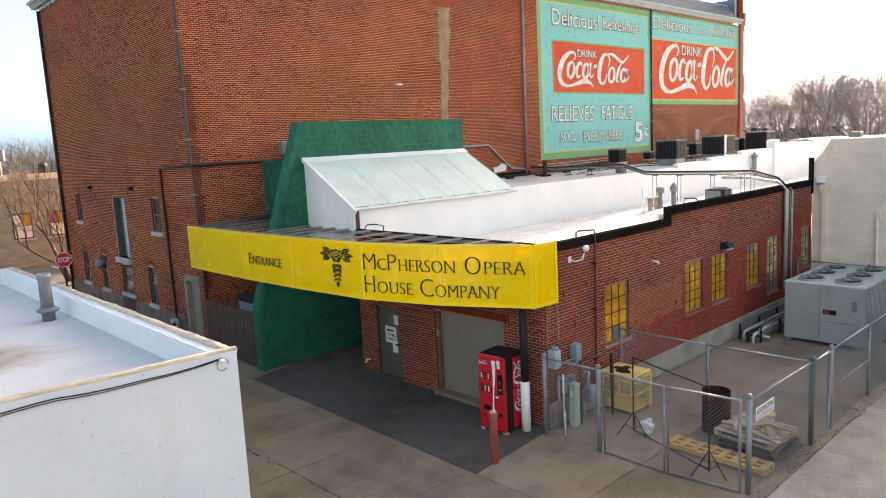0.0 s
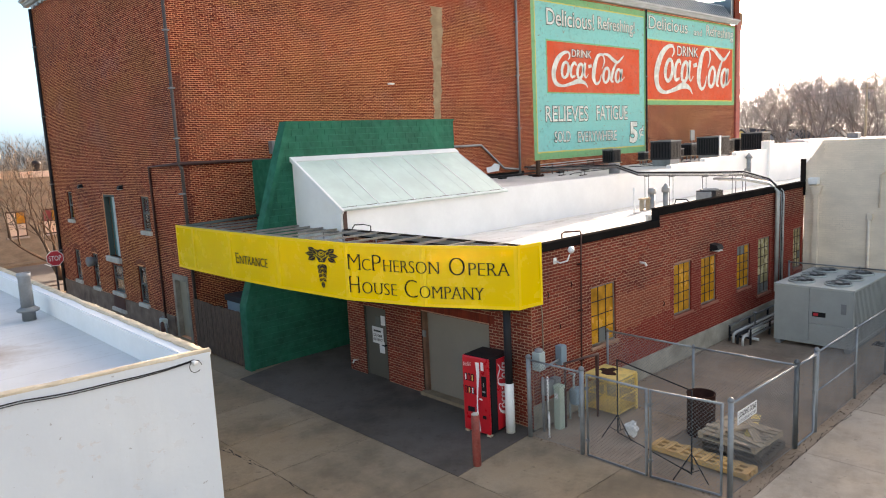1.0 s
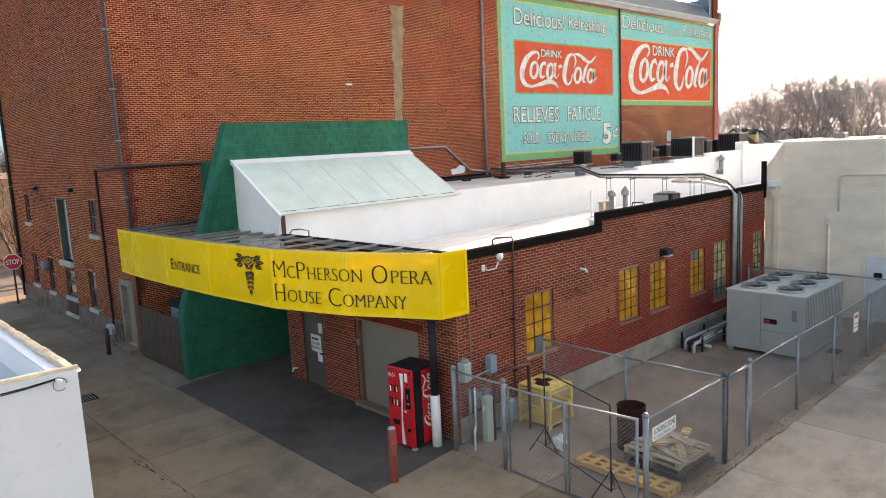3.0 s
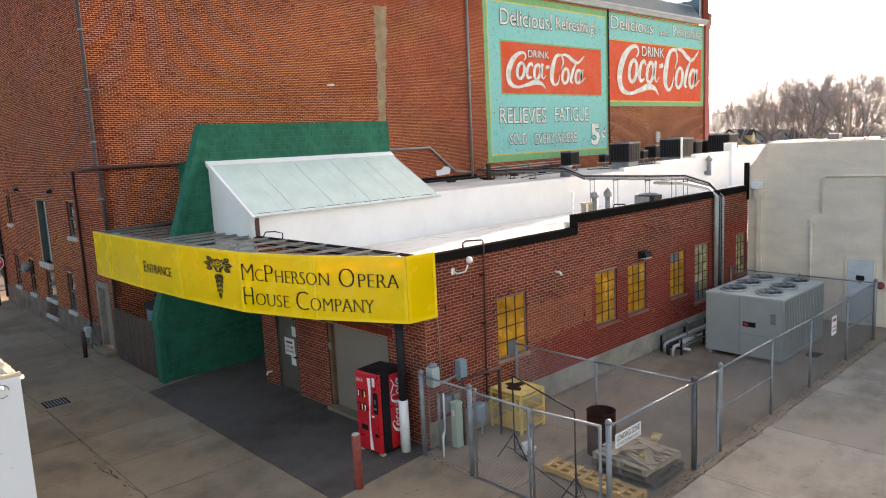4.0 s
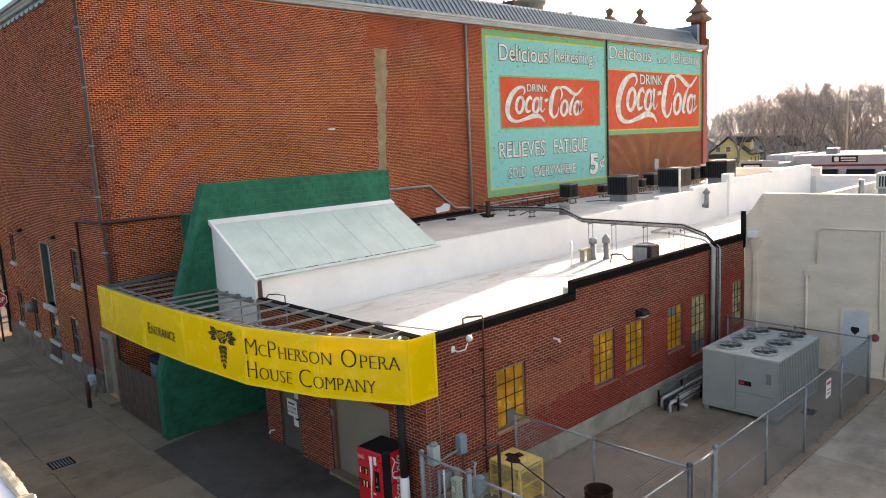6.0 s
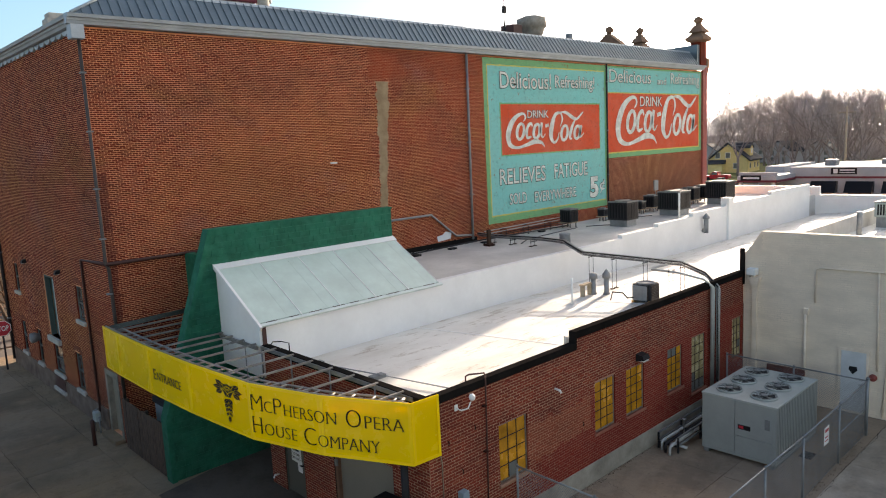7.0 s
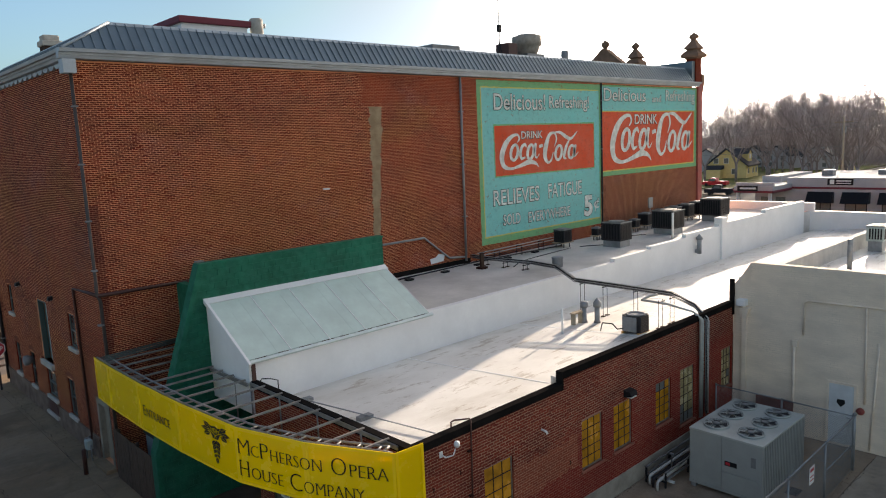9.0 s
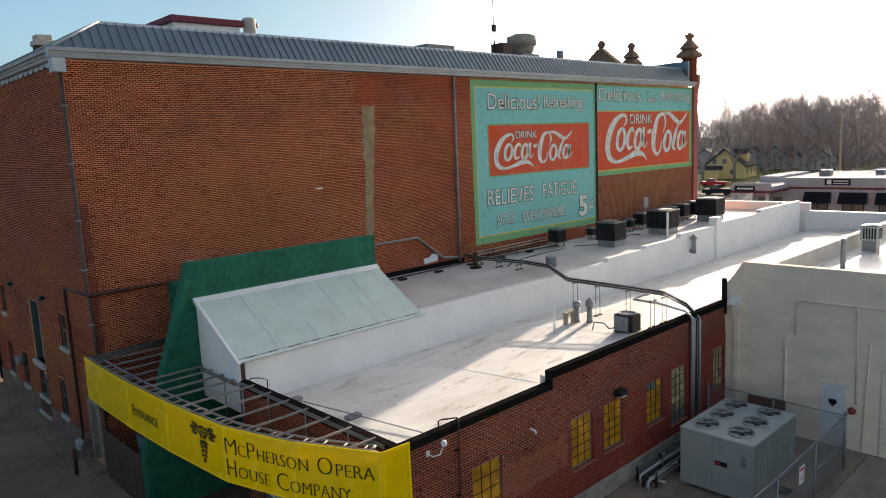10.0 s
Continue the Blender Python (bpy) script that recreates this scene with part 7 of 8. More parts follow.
ZU = 4.72
condenser(34.5, 18.75, ZU, 1.1, 1.2, 0.98, "black rooftop unit on a galvanised curb", 0.35)
condenser(40.1, 18.8, ZU, 1.3, 1.4, 1.05, "black rooftop unit on a galvanised curb", 0.35)
condenser(46.9, 19.2, ZU, 1.3, 1.4, 1.1, "large black rooftop unit on a pale curb", 0.4)
for x, s in ((33.0, 0.98), (36.2, 0.6), (37.6, 0.65), (39.2, 0.6), (40.2, 0.66), (41.5, 1.0), (43.2, 1.05), (44.9, 1.1), (46.6, 1.12), (48.2, 1.15)):
    s *= 0.72
    condenser(x, 21.2 + 0.2 * (1 - s), ZU, s, s, s, "black condenser on a low stand beside the brick wall", 0.3, True)
f = thing("roof_post", "white plastic mast rising from the roof", "post", at=(38.9, 18.2, ZU))
part("post", lathe(bmesh.new(), [(0.06, 0), (0.06, 1.45)], n=10), M_white, f)
f = thing("satellite_panel", "pale panel antenna on a short mast", "antenna", at=(43.2, 22.1, ZU))
part("mast", tubes(0.025, [(0, 0, 0), (0, 0, 1.5)]), M_galv, f)
part("panel", soft_box(0.02, (-0.28, 0.22, -0.08, 0.0, 1.2, 1.85)), M_galv, f)
f = thing("parapet_lamp", "grey dome fitting on the stepped parapet", "fitting", at=(41.1, YP + 0.1, 5.53))
part("dome", lathe(bmesh.new(), [(0.15, 0), (0.15, 0.06), (0.09, 0.13), (0.03, 0.18)], n=14), M_galvdull, f)

# ---------------- tan neighbour ----------------
bm = bmesh.new()
prism(bm, [(-30, 0), (YA - 0.02, 0), (YA - 0.02, 5.1), (9.35, 5.3), (8.95, 5.92), (-30, 6.0)], "x", 27.4, 27.7)
WT = structure("wall_tan", bm, M_tanjoint, "tan painted brick wall of the neighbouring building", "wall")
H9 = [(5.5, 6.28, 0.08, 2.14), (0.9, 4.55, 0.0, 2.95), (8.93, 9.6, 5.1, 6.1)]
BRICK_JOBS.append((WT, "x", 27.4, -1, -1.0, 9.52, 0.02, 5.9, 0.22, 0.075, H9, M_tan, (6.4, 9.4, 1.0, 4.4), 0.008, 0.002, 8))
structure("wall_tan_north", boxes((27.7, 56.0, 9.2, 9.5, 0, 5.3)), surface("grey_coated_parapet", (0.52, 0.5, 0.465), 0.85, var=0.2, grain=9, stain=1.2), "parapet wall of the tan building", "wall")
structure("roof_tan", boxes((27.7, 56.0, -30, 9.2, 4.3, 4.6)), M_membrane, "white roof of the tan building", "roof")
f = tagged(new("door_5"), "white steel door with a dark badge in the tan wall", "door", kind="structure")
part("leaf", soft_box(0.008, (27.36, 27.398, 5.52, 6.26, 0.1, 2.12)), plain("pale_blue_white_door", (0.60, 0.63, 0.64), 0.45), f)
part("door_frame", boxes((27.35, 27.398, 5.44, 5.515, 0.05, 2.2), (27.35, 27.398, 6.265, 6.34, 0.05, 2.2), (27.35, 27.398, 5.515, 6.265, 2.125, 2.2)), M_tan, f)
part("badge", prism(bmesh.new(), [(5.78, 1.62), (6.0, 1.62), (6.02, 1.5), (5.89, 1.36), (5.76, 1.5)], "x", 27.345, 27.36), M_dullblack, f)
part("door_handle", tubes(0.014, [(27.36, 5.6, 1.05), (27.3, 5.6, 1.05), (27.3, 5.7, 1.05)]), M_galv, f)
f = tagged(new("door_6"), "pale sectional garage door in the tan wall", "door", kind="structure")
for k in range(6):
    part("section", soft_box(0.01, (27.35, 27.398, 0.95, 4.5, 0.02 + k * 0.48, 0.49 + k * 0.48)), M_tan, f)
f = thing("flood_lamp", "white twin security lamp on the corner downspout", "lamp")
part("head", soft_box(0.03, (27.05, 27.36, 9.0, 9.32, 4.38, 4.62)), M_white, f)
part("bracket", boxes((27.2, 27.4, 9.1, 9.2, 4.3, 4.4)), M_tan, f)
f = thing("downspout", "tan painted square downspout with a hopper head", "downspout")
part("hopper", prism(bmesh.new(), [(8.9, 4.3), (9.3, 4.3), (9.2, 4.0), (9.0, 4.0)], "x", 27.2, 27.39), M_tan, f)
part("pipe", boxes((27.27, 27.39, 9.03, 9.18, 0.0, 4.0)), M_tan, f)
f = thing("wall_conduit", "tan painted conduits on the neighbouring wall", "conduit")
part("pipe", tubes(0.03, [(27.36, 7.12, 3.6), (27.36, 7.12, 4.72), (27.36, 7.0, 4.8), (27.36, 3.0, 4.85)], [(27.36, 5.25, 4.8), (27.36, 5.2, 1.6)], [(27.36, 4.85, 3.7), (27.36, 5.0, 0.1)], n=8), M_tan, f)
part("box", soft_box(0.015, (27.3, 27.398, 7.3, 7.48, 3.15, 3.38)), M_tan, f)
part("pipe", tubes(0.045, [(27.34, 7.4, 3.2), (27.34, 7.4, 0.0)], n=8), M_tan, f)
f = thing("fire_bell", "small round red alarm bell on the tan wall", "bell", at=(27.36, 5.3, 1.36))
bm = lathe(bmesh.new(), [(0.12, 0), (0.12, 0.05), (0.05, 0.1)], n=14)
bmesh.ops.rotate(bm, verts=bm.verts[:], cent=(0, 0, 0), matrix=Matrix.Rotation(radians(-90), 3, "Y"))
part("gong", bm, M_bollard, f)
M_bench = surface("red_brown_stained_wood", (0.15, 0.045, 0.032), 0.8, var=0.35, grain=20, stain=3.0)
f = thing("wooden_bench", "red-brown wooden slatted bench against the tan wall", "bench", at=(27.0, 8.0, 0))
part("back", boxes((0.28, 0.34, -0.64, 0.64, 0.75, 1.2)), M_bench, f)
part("seat", boxes((-0.1, 0.28, -0.64, 0.64, 0.42, 0.48)), M_bench, f)
part("leg", boxes((-0.08, 0.0, -0.6, -0.53, 0, 0.42), (0.26, 0.34, -0.6, -0.53, 0, 0.75)), M_bench, f)
part("leg", boxes((-0.08, 0.0, 0.53, 0.6, 0, 0.42), (0.26, 0.34, 0.53, 0.6, 0, 0.75)), M_bench, f)
v = condenser(39.9, 8.1, 4.6, 0.8, 0.75, 0.72, "pale green condenser on the tan roof", 0.5)
for o in v.children:
    if o.name.startswith("body"):
        o.data.materials[0] = M_utility
f = thing("vent_pipe", "tall galvanised flue on the tan roof", "vent", at=(34.9, 8.02, 4.58))
part("pipe", lathe(bmesh.new(), [(0.105, 0), (0.105, 1.3), (0.09, 1.31)], n=14), M_galv, f)

# ---------------- white neighbour ----------------
def skewed(bm, limit=99.0):
    """Turns the front of the white building a few degrees off the alley's square."""
    for v in bm.verts:
        if v.co.y < limit:
            v.co.y += 0.085 * (4.64 - v.co.x)
    return bm


WB = thing("white_building", "low white painted building with a sunken flat roof and tan coping", "building")
WB.location, WB.scale = (0, 0, 0.244), (0.962, 0.962, 0.962)
part("wall", skewed(boxes((-25, 4.66, 9.68, 9.95, -0.252, 3.54))), M_chipped, WB)
part("wall", boxes((4.34, 4.655, 9.96, 23.3, -0.252, 3.54)), M_chipped, WB)
part("wall", boxes((-25, 4.66, 23.3, 23.5, -0.252, 3.54)), M_chipped, WB)
part("roof", skewed(boxes((-25, 4.34, 9.9, 23.3, 2.9, 3.12)), 11.0), M_coating, WB)
rng = random.Random(4)


def crumbled(along_x, a, b, mid, half, z0, z1):
    """A hand-trowelled mortar coping with a broken, uneven edge."""
    bm = bmesh.new()
    n = int((b - a) / 0.11)
    drift, rows = 0.0, []
    for k in range(n + 1):
        p = a + (b - a) * k / n
        drift = drift * 0.8 + rng.uniform(-0.011, 0.011)
        e = [(-half - abs(rng.gauss(0, 0.012)) * 0.5 + drift, z0), (-half + drift, z1 - 0.02 + rng.uniform(-0.012, 0.006)), (-half * 0.5, z1 + rng.uniform(-0.006, 0.006)), (half * 0.5, z1 + rng.uniform(-0.006, 0.006)), (half - drift, z1 - 0.02 + rng.uniform(-0.014, 0.006)), (half + abs(rng.gauss(0, 0.012)) - drift, z0)]
        rows.append([bm.verts.new((p, mid + q, z) if along_x else (mid + q, p, z)) for q, z in e])
    for q, r in zip(rows, rows[1:]):
        for i in range(6):
            j = (i + 1) % 6
            bm.faces.new((q[i], q[j], r[j], r[i]))
    bm.faces.new(rows[0])
    bm.faces.new(rows[-1][::-1])
    bmesh.ops.recalc_face_normals(bm, faces=bm.faces[:])
    return bm


part("coping", skewed(crumbled(True, -25, 4.68, 9.745, 0.06, 3.54, 3.586)), M_coping, WB, "crumbling cream mortar coping")
part("coping", crumbled(False, 9.8, 23.35, 4.58, 0.075, 3.54, 3.58), M_coping, WB, "crumbling cream mortar coping")
part("inner_skin", skewed(boxes((-25, 4.31, 9.95, 9.98, 3.12, 3.52))), M_whiteparapet, WB)
part("inner_skin", boxes((4.31, 4.34, 10.0, 23.3, 3.12, 3.52)), M_whiteparapet, WB)
f = thing("roof_flue", "galvanised flue pipe with a storm collar on the white roof", "vent", at=(3.72, 16.11, 3.235))
part("pipe", lathe(bmesh.new(), [(0.13, 0), (0.12, 0.9), (0.135, 0.92), (0.135, 1.0), (0.11, 1.0), (0.11, 0.9)], n=16), M_galv, f)
part("collar", lathe(bmesh.new(), [(0.2, 0.2), (0.22, 0.24), (0.13, 0.3)], n=16), M_galvdull, f)
f = thing("wall_camera", "small white security camera on the wall corner", "camera", at=(4.233, 9.325, 3.553))
f.scale = (0.65, 0.65, 0.65)
part("body", soft_box(0.02, (-0.05, 0.05, -0.16, -0.01, -0.03, 0.05)), M_white, f)
part("mount", tubes(0.02, [(0, 0.02, 0), (0, -0.05, 0.02)]), M_white, f)
f = thing("wall_camera", "small white security camera on the wall corner", "camera", at=(4.483, 9.48, 3.585))
f.scale = (0.65, 0.65, 0.65)
part("body", soft_box(0.02, (-0.02, 0.12, -0.05, 0.05, -0.03, 0.05)), M_white, f)
f = thing("cable", "black cable sagging along the white wall", "cable", at=(0, 0, 0.244))
f.scale = (0.962, 0.962, 0.962)
pts = []
for k in range(60):
    x = 4.42 - k * 0.2
    sag = 0.05 * abs(math.sin(k * math.pi / 11)) + 0.012 * math.sin(k * 0.9)
    pts.append((x, 9.665 + 0.085 * (4.64 - x), 3.475 - 0.03 * min(k, 4) / 4 - sag * 0.7))
part("wire", tubes(0.009, pts, n=5), M_dullblack, f)
part("wire", tubes(0.007, [(x, y - 0.004, z - 0.012 - 0.018 * math.sin(min(k, 22) / 22 * math.pi)) for k, (x, y, z) in enumerate(pts)], n=5), M_dullblack, f)
part("loop", tubes(0.005, [(4.42 + 0.09 * math.cos(a), 9.668, 3.38 + 0.09 * math.sin(a)) for a in [k * math.pi / 8 for k in range(15)]], n=5), M_dullblack, f)

# ---------------- alley end: stop sign, tree, beige building ----------------
ST = thing("stop_sign", "red octagonal stop sign on a dark post", "sign", at=(9.35, 36.4, 0))
part("post", boxes((-0.04, 0.04, 0.02, 0.07, 0.0, 2.3)), M_spout, ST)
oc = [(0.385 * math.cos(radians(22.5 + 45 * k)), 1.99 + 0.385 * math.sin(radians(22.5 + 45 * k))) for k in range(8)]
pl = part("plate", prism(bmesh.new(), oc, "y", -0.008, 0.008), M_white, ST)
ic = [(0.355 * math.cos(radians(22.5 + 45 * k)), 1.99 + 0.355 * math.sin(radians(22.5 + 45 * k))) for k in range(8)]
part("face", prism(bmesh.new(), ic, "y", -0.014, -0.0085), M_stop, pl)
lettering("lettering", "STOP", -0.26, 0.26, 1.87, 2.11, lambda u, v, w: (u, -0.017, v), M_white, pl, 0.01)
ST.rotation_euler = (0, 0, radians(-8))


def branch(bm, p, d, L, r, depth, rng, twigs, spread, lift):
    """Grows a limb with its side limbs; the last two orders are bunches of fine twigs."""
    steps = 4 if depth > 2 else 3
    pts = [p]
    q, dd = p.copy(), d.copy()
    for k in range(steps):
        dd = (dd + Vector((rng.uniform(-1, 1), rng.uniform(-1, 1), rng.uniform(-0.6, 1) + lift)) * 0.2).normalized()
        q = q + dd * (L / steps)
        pts.append(q.copy())
    tgt = bm if depth > 1 else twigs
    n = 6 if depth > 2 else 3
    rings = []
    for i, c in enumerate(pts):
        rr = r * (1 - 0.55 * i / steps)
        a = dd.orthogonal().normalized()
        b = dd.cross(a)
        rings.append([tgt.verts.new(c + (a * math.cos(2 * math.pi * j / n) + b * math.sin(2 * math.pi * j / n)) * rr) for j in range(n)])
    for x0, x1 in zip(rings, rings[1:]):
        for j in range(n):
            tgt.faces.new((x0[j], x0[(j + 1) % n], x1[(j + 1) % n], x1[j]))
    if depth == 1:
        for k in range(9):
            t = rng.uniform(0.15, 1.0) * steps
            i = min(int(t), steps - 1)
            at = pts[i].lerp(pts[i + 1], t - i)
            way = (dd + Vector((rng.uniform(-1, 1), rng.uniform(-1, 1), rng.uniform(-0.4, 0.9))) * spread).normalized()
            sprig(twigs, at, way, L * rng.uniform(0.35, 0.7), r * 0.55, 4, rng)
        return
    kids = 3
    for k in range(kids):
        t = rng.uniform(0.35, 1.0) if k else 1.0
        i = min(int(t * steps), steps)
        ax = Vector((rng.uniform(-1, 1), rng.uniform(-1, 1), rng.uniform(-0.2, 0.9))).normalized()
        nd = (dd + ax * spread * rng.uniform(0.6, 1.2)).normalized()
        branch(bm, pts[i], nd, L * rng.uniform(0.6, 0.85), max(r * 0.5 * rng.uniform(0.75, 1.1), 0.014), depth - 1, rng, twigs, spread, lift)


def sprig(bm, p, d, L, w, forks, rng):
    """One tapering twig with finer side twigs."""
    side = d.orthogonal().normalized() * max(w, 0.007)
    bm.faces.new([bm.verts.new(v) for v in (p - side, p + side, p + d * L)])
    for k in range(forks):
        way = (d + Vector((rng.uniform(-1, 1), rng.uniform(-1, 1), rng.uniform(-0.7, 0.9))) * 0.8).normalized()
        sprig(bm, p + d * L * rng.uniform(0.2, 0.9), way, L * rng.uniform(0.4, 0.75), w * 0.7, 0, rng)


def bare_tree(seed, height, at, label, depth=4, bark=M_bark, twig=M_twig, lean=(0, 0), trunk=0.24, spread=0.9, lift=0.18):
    rng = random.Random(seed)
    t = thing("bare_tree", label, "tree", "bare trees", at=at)
    bt, bw = bmesh.new(), bmesh.new()
    base = Vector((0, 0, -0.2))
    d0 = Vector((lean[0], lean[1], 1)).normalized()
    tube(bt, [base, base + d0 * height * 0.1, base + d0 * (height * 0.15)], trunk, 8)
    p = base + d0 * (height * 0.14)
    for k in range(4):
        a = 2 * math.pi * k / 4 + rng.uniform(-0.5, 0.5)
        nd = (d0 + Vector((math.cos(a), math.sin(a), 0)) * spread * rng.uniform(0.4, 1.1)).normalized()
        branch(bt, p, nd, height * 0.31, trunk * 0.5, depth, rng, bw, spread, lift)
    part("trunk", bt, bark, t)
    part("crown", bw, twig, t)
    return t


TL = "bare winter tree with a dense twiggy crown"
near = bare_tree(21, 8.6, (11.3, 43.0, 0), "bare street tree with low spreading limbs", 4, M_limb, M_limb, (-0.35, -0.1), 0.22, 0.95, 0.1)
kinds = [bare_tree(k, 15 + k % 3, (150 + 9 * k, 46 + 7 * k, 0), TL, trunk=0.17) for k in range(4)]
# north trees keep darker twigs, without the haze paling
M_ntwig = surface("dark_twigs", (0.13, 0.105, 0.088), 0.95, var=0.3, grain=10, stain=0.3)
north = [bare_tree(10 + k, 15 + k % 2, (-12 + 26 * k, 100 + 4 * k, 0), TL, 4, M_limb, M_ntwig, trunk=0.17) for k in range(2)]
rng = random.Random(11)
spots = []
for k in range(46):
    x = rng.uniform(138, 235)
    s = rng.uniform(0.24, 0.50)
    spots.append((x, -2 + (x - 3) * s))
for k in range(14):
    spots.append((rng.uniform(8, 60), rng.uniform(95, 140)))
for k in range(12):
    spots.append((rng.uniform(-60, 10), rng.uniform(90, 150)))
for k, (x, y) in enumerate(spots):
    if abs(x - 160) < 9 and abs(y - 72) < 9:
        continue
    c = copy_thing(north[k % 2] if y > 89 and x < 61 else kinds[k % 4], pose(x, y, 0, 0, 0, rng.uniform(0, 360)))
    c.scale = [rng.uniform(0.6, 0.82) if x < 61 else rng.uniform(1.15, 1.6)] * 3
# woods closing the distance: one mass of fine stems and twigs
rng = random.Random(31)
vs_, fs_ = [], []


def wood_mass(count, where, top=19.5, fat=1.0):
    for k in range(count):
        x, y = where()
        z = top * rng.random() ** 1.6 * rng.uniform(0.7, 1.0)
        L = rng.uniform(1.0, 3.2)
        d = Vector((rng.uniform(-0.7, 0.7), rng.uniform(-0.7, 0.7), rng.uniform(0.2, 1.0))).normalized() * L
        s = Vector((-d.y, d.x, 0.01)).normalized() * rng.uniform(0.012, 0.04) * fat
        i = len(vs_)
        p = Vector((x, y, z - 0.3))
        vs_.extend([p - s, p + s, p + d])
        fs_.append((i, i + 1, i + 2))


def east_wood():
    x = rng.uniform(205, 290)
    return x, -2 + (x - 3) * rng.uniform(0.2, 0.55)


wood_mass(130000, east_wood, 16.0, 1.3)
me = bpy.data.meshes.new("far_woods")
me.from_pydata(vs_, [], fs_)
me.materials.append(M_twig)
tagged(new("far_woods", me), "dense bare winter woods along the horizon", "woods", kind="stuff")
vs_, fs_ = [], []
wood_mass(45000, lambda: (rng.uniform(-70, 70), rng.uniform(125, 165)), 11.0, 1.6)
me = bpy.data.meshes.new("far_woods")
me.from_pydata(vs_, [], fs_)
me.materials.append(M_ntwig)
tagged(new("far_woods", me), "dark bare thicket beyond the beige building", "woods", kind="stuff")
BB = thing("beige_building", "low beige brick building with cream coping and picture windows", "building")
part("wall", boxes((-30, 40, 53.0, 65, 0, 5.55)), M_beige, BB)
for k in range(12):
    x0 = -30 + k * 6
    part("coping", boxes((x0, x0 + 4.9, 52.85, 53.4, 5.55, 5.95)), M_cream, BB)
    part("pier_cap", boxes((x0 + 4.9, x0 + 5.9, 52.85, 53.5, 5.5, 6.05)), M_oldwood, BB)
for k in range(10):
    x0 = 10.85 - 2.15 * 6 + k * 2.15
    wd = part("window", boxes((x0, x0 + 1.15, 52.93, 53.0, 1.7, 3.4)), M_steelframe, BB)
    part("pane", boxes((x0 + 0.07, x0 + 1.08, 52.915, 52.93, 1.78, 2.55)), M_cream, wd)
    part("pane", boxes((x0 + 0.07, x0 + 0.55, 52.915, 52.93, 2.6, 3.3)), [M_cream, M_maroon, M_white][k % 3], wd)
    part("pane", boxes((x0 + 0.6, x0 + 1.08, 52.915, 52.93, 2.6, 3.3)), [M_yelpane, M_yelpane, M_greypane][k % 3], wd)
    part("sill", boxes((x0 - 0.1, x0 + 1.25, 52.85, 53.0, 1.58, 1.7)), M_stone, wd)
f = thing("roof_vent_cap", "dark cowl on the beige parapet", "vent", at=(13.2, 53.6, 5.55))
part("cowl", lathe(bmesh.new(), [(0.25, 0), (0.25, 0.8), (0.35, 0.85), (0.2, 1.1)], n=10), M_spout, f)
for x, y, h in ((14.0, 70.0, 9.5), (104.0, 29.7, 12.0)):
    P = thing("utility_pole", "weathered timber utility pole with a crossarm", "pole", at=(x, y, -0.2))
    part("pole", lathe(bmesh.new(), [(0.16, 0), (0.11, h)], n=8), M_oldwood, P)
    part("crossarm", boxes((-0.06, 0.06, -1.1, 1.1, h - 0.9, h - 0.78)), M_oldwood, P)
    part("transformer", lathe(bmesh.new(), [(0.22, h - 2.3), (0.24, h - 2.2), (0.24, h - 1.4), (0.1, h - 1.3)], at=(0.25, 0, 0), n=12), M_galvdull, P)
f = thing("overhead_wires", "thin overhead wires sagging between poles", "wires")
for dz in (0.0, -0.5, -3.0):
    pts = [(104 - 0.3 * k, 29.7 + 6.0 * k, 10.9 + dz - 0.9 * math.sin(k / 8 * math.pi)) for k in range(9)]
    part("wire", tubes(0.03, pts, n=4), M_galv, f)
    pts = [(104 + 0.3 * k, 29.7 - 5.0 * k, 10.9 + dz - 0.9 * math.sin(k / 8 * math.pi)) for k in range(9)]
    part("wire", tubes(0.03, pts, n=4), M_galv, f)

# ---------------- far street scene ----------------
SH = thing("shop_building", "long low white shop with a maroon band and black awnings", "building")
XS = 88.0
# white paint lowered to grey: shade on the west fronts is in the colour
M_shop = surface("shade_greyed_white_paint", (0.40, 0.40, 0.41), 0.8, var=0.12, grain=5, stain=0.6)
part("wall", boxes((XS, XS + 14, 2.0, 30.6, -0.14, 4.85), (XS + 0.02, XS + 14, 30.6, 34.2, -0.14, 3.6)), M_shop, SH)
part("porch_roof", boxes((XS - 5.5, XS + 2, 30.0, 34.3, 3.5, 4.2), (XS - 5.3, XS - 5.0, 30.0, 34.2, 4.2, 4.6), (XS + 2, XS + 12, 32.0, 34.2, 4.2, 4.9)), M_shop, SH)
for y in (30.3, 33.9):
    part("porch_post", boxes((XS - 5.2, XS - 4.9, y, y + 0.3, -0.14, 3.5)), M_whitewall, SH)
part("trim_band", boxes((XS - 0.06, XS - 0.002, 2.0, 30.0, 3.6, 3.82), (XS - 5.56, XS - 5.5, 30.0, 34.3, 3.5, 3.75), (XS - 5.5, XS - 0.06, 29.95, 30.0, 3.5, 3.75)), M_maroon, SH)
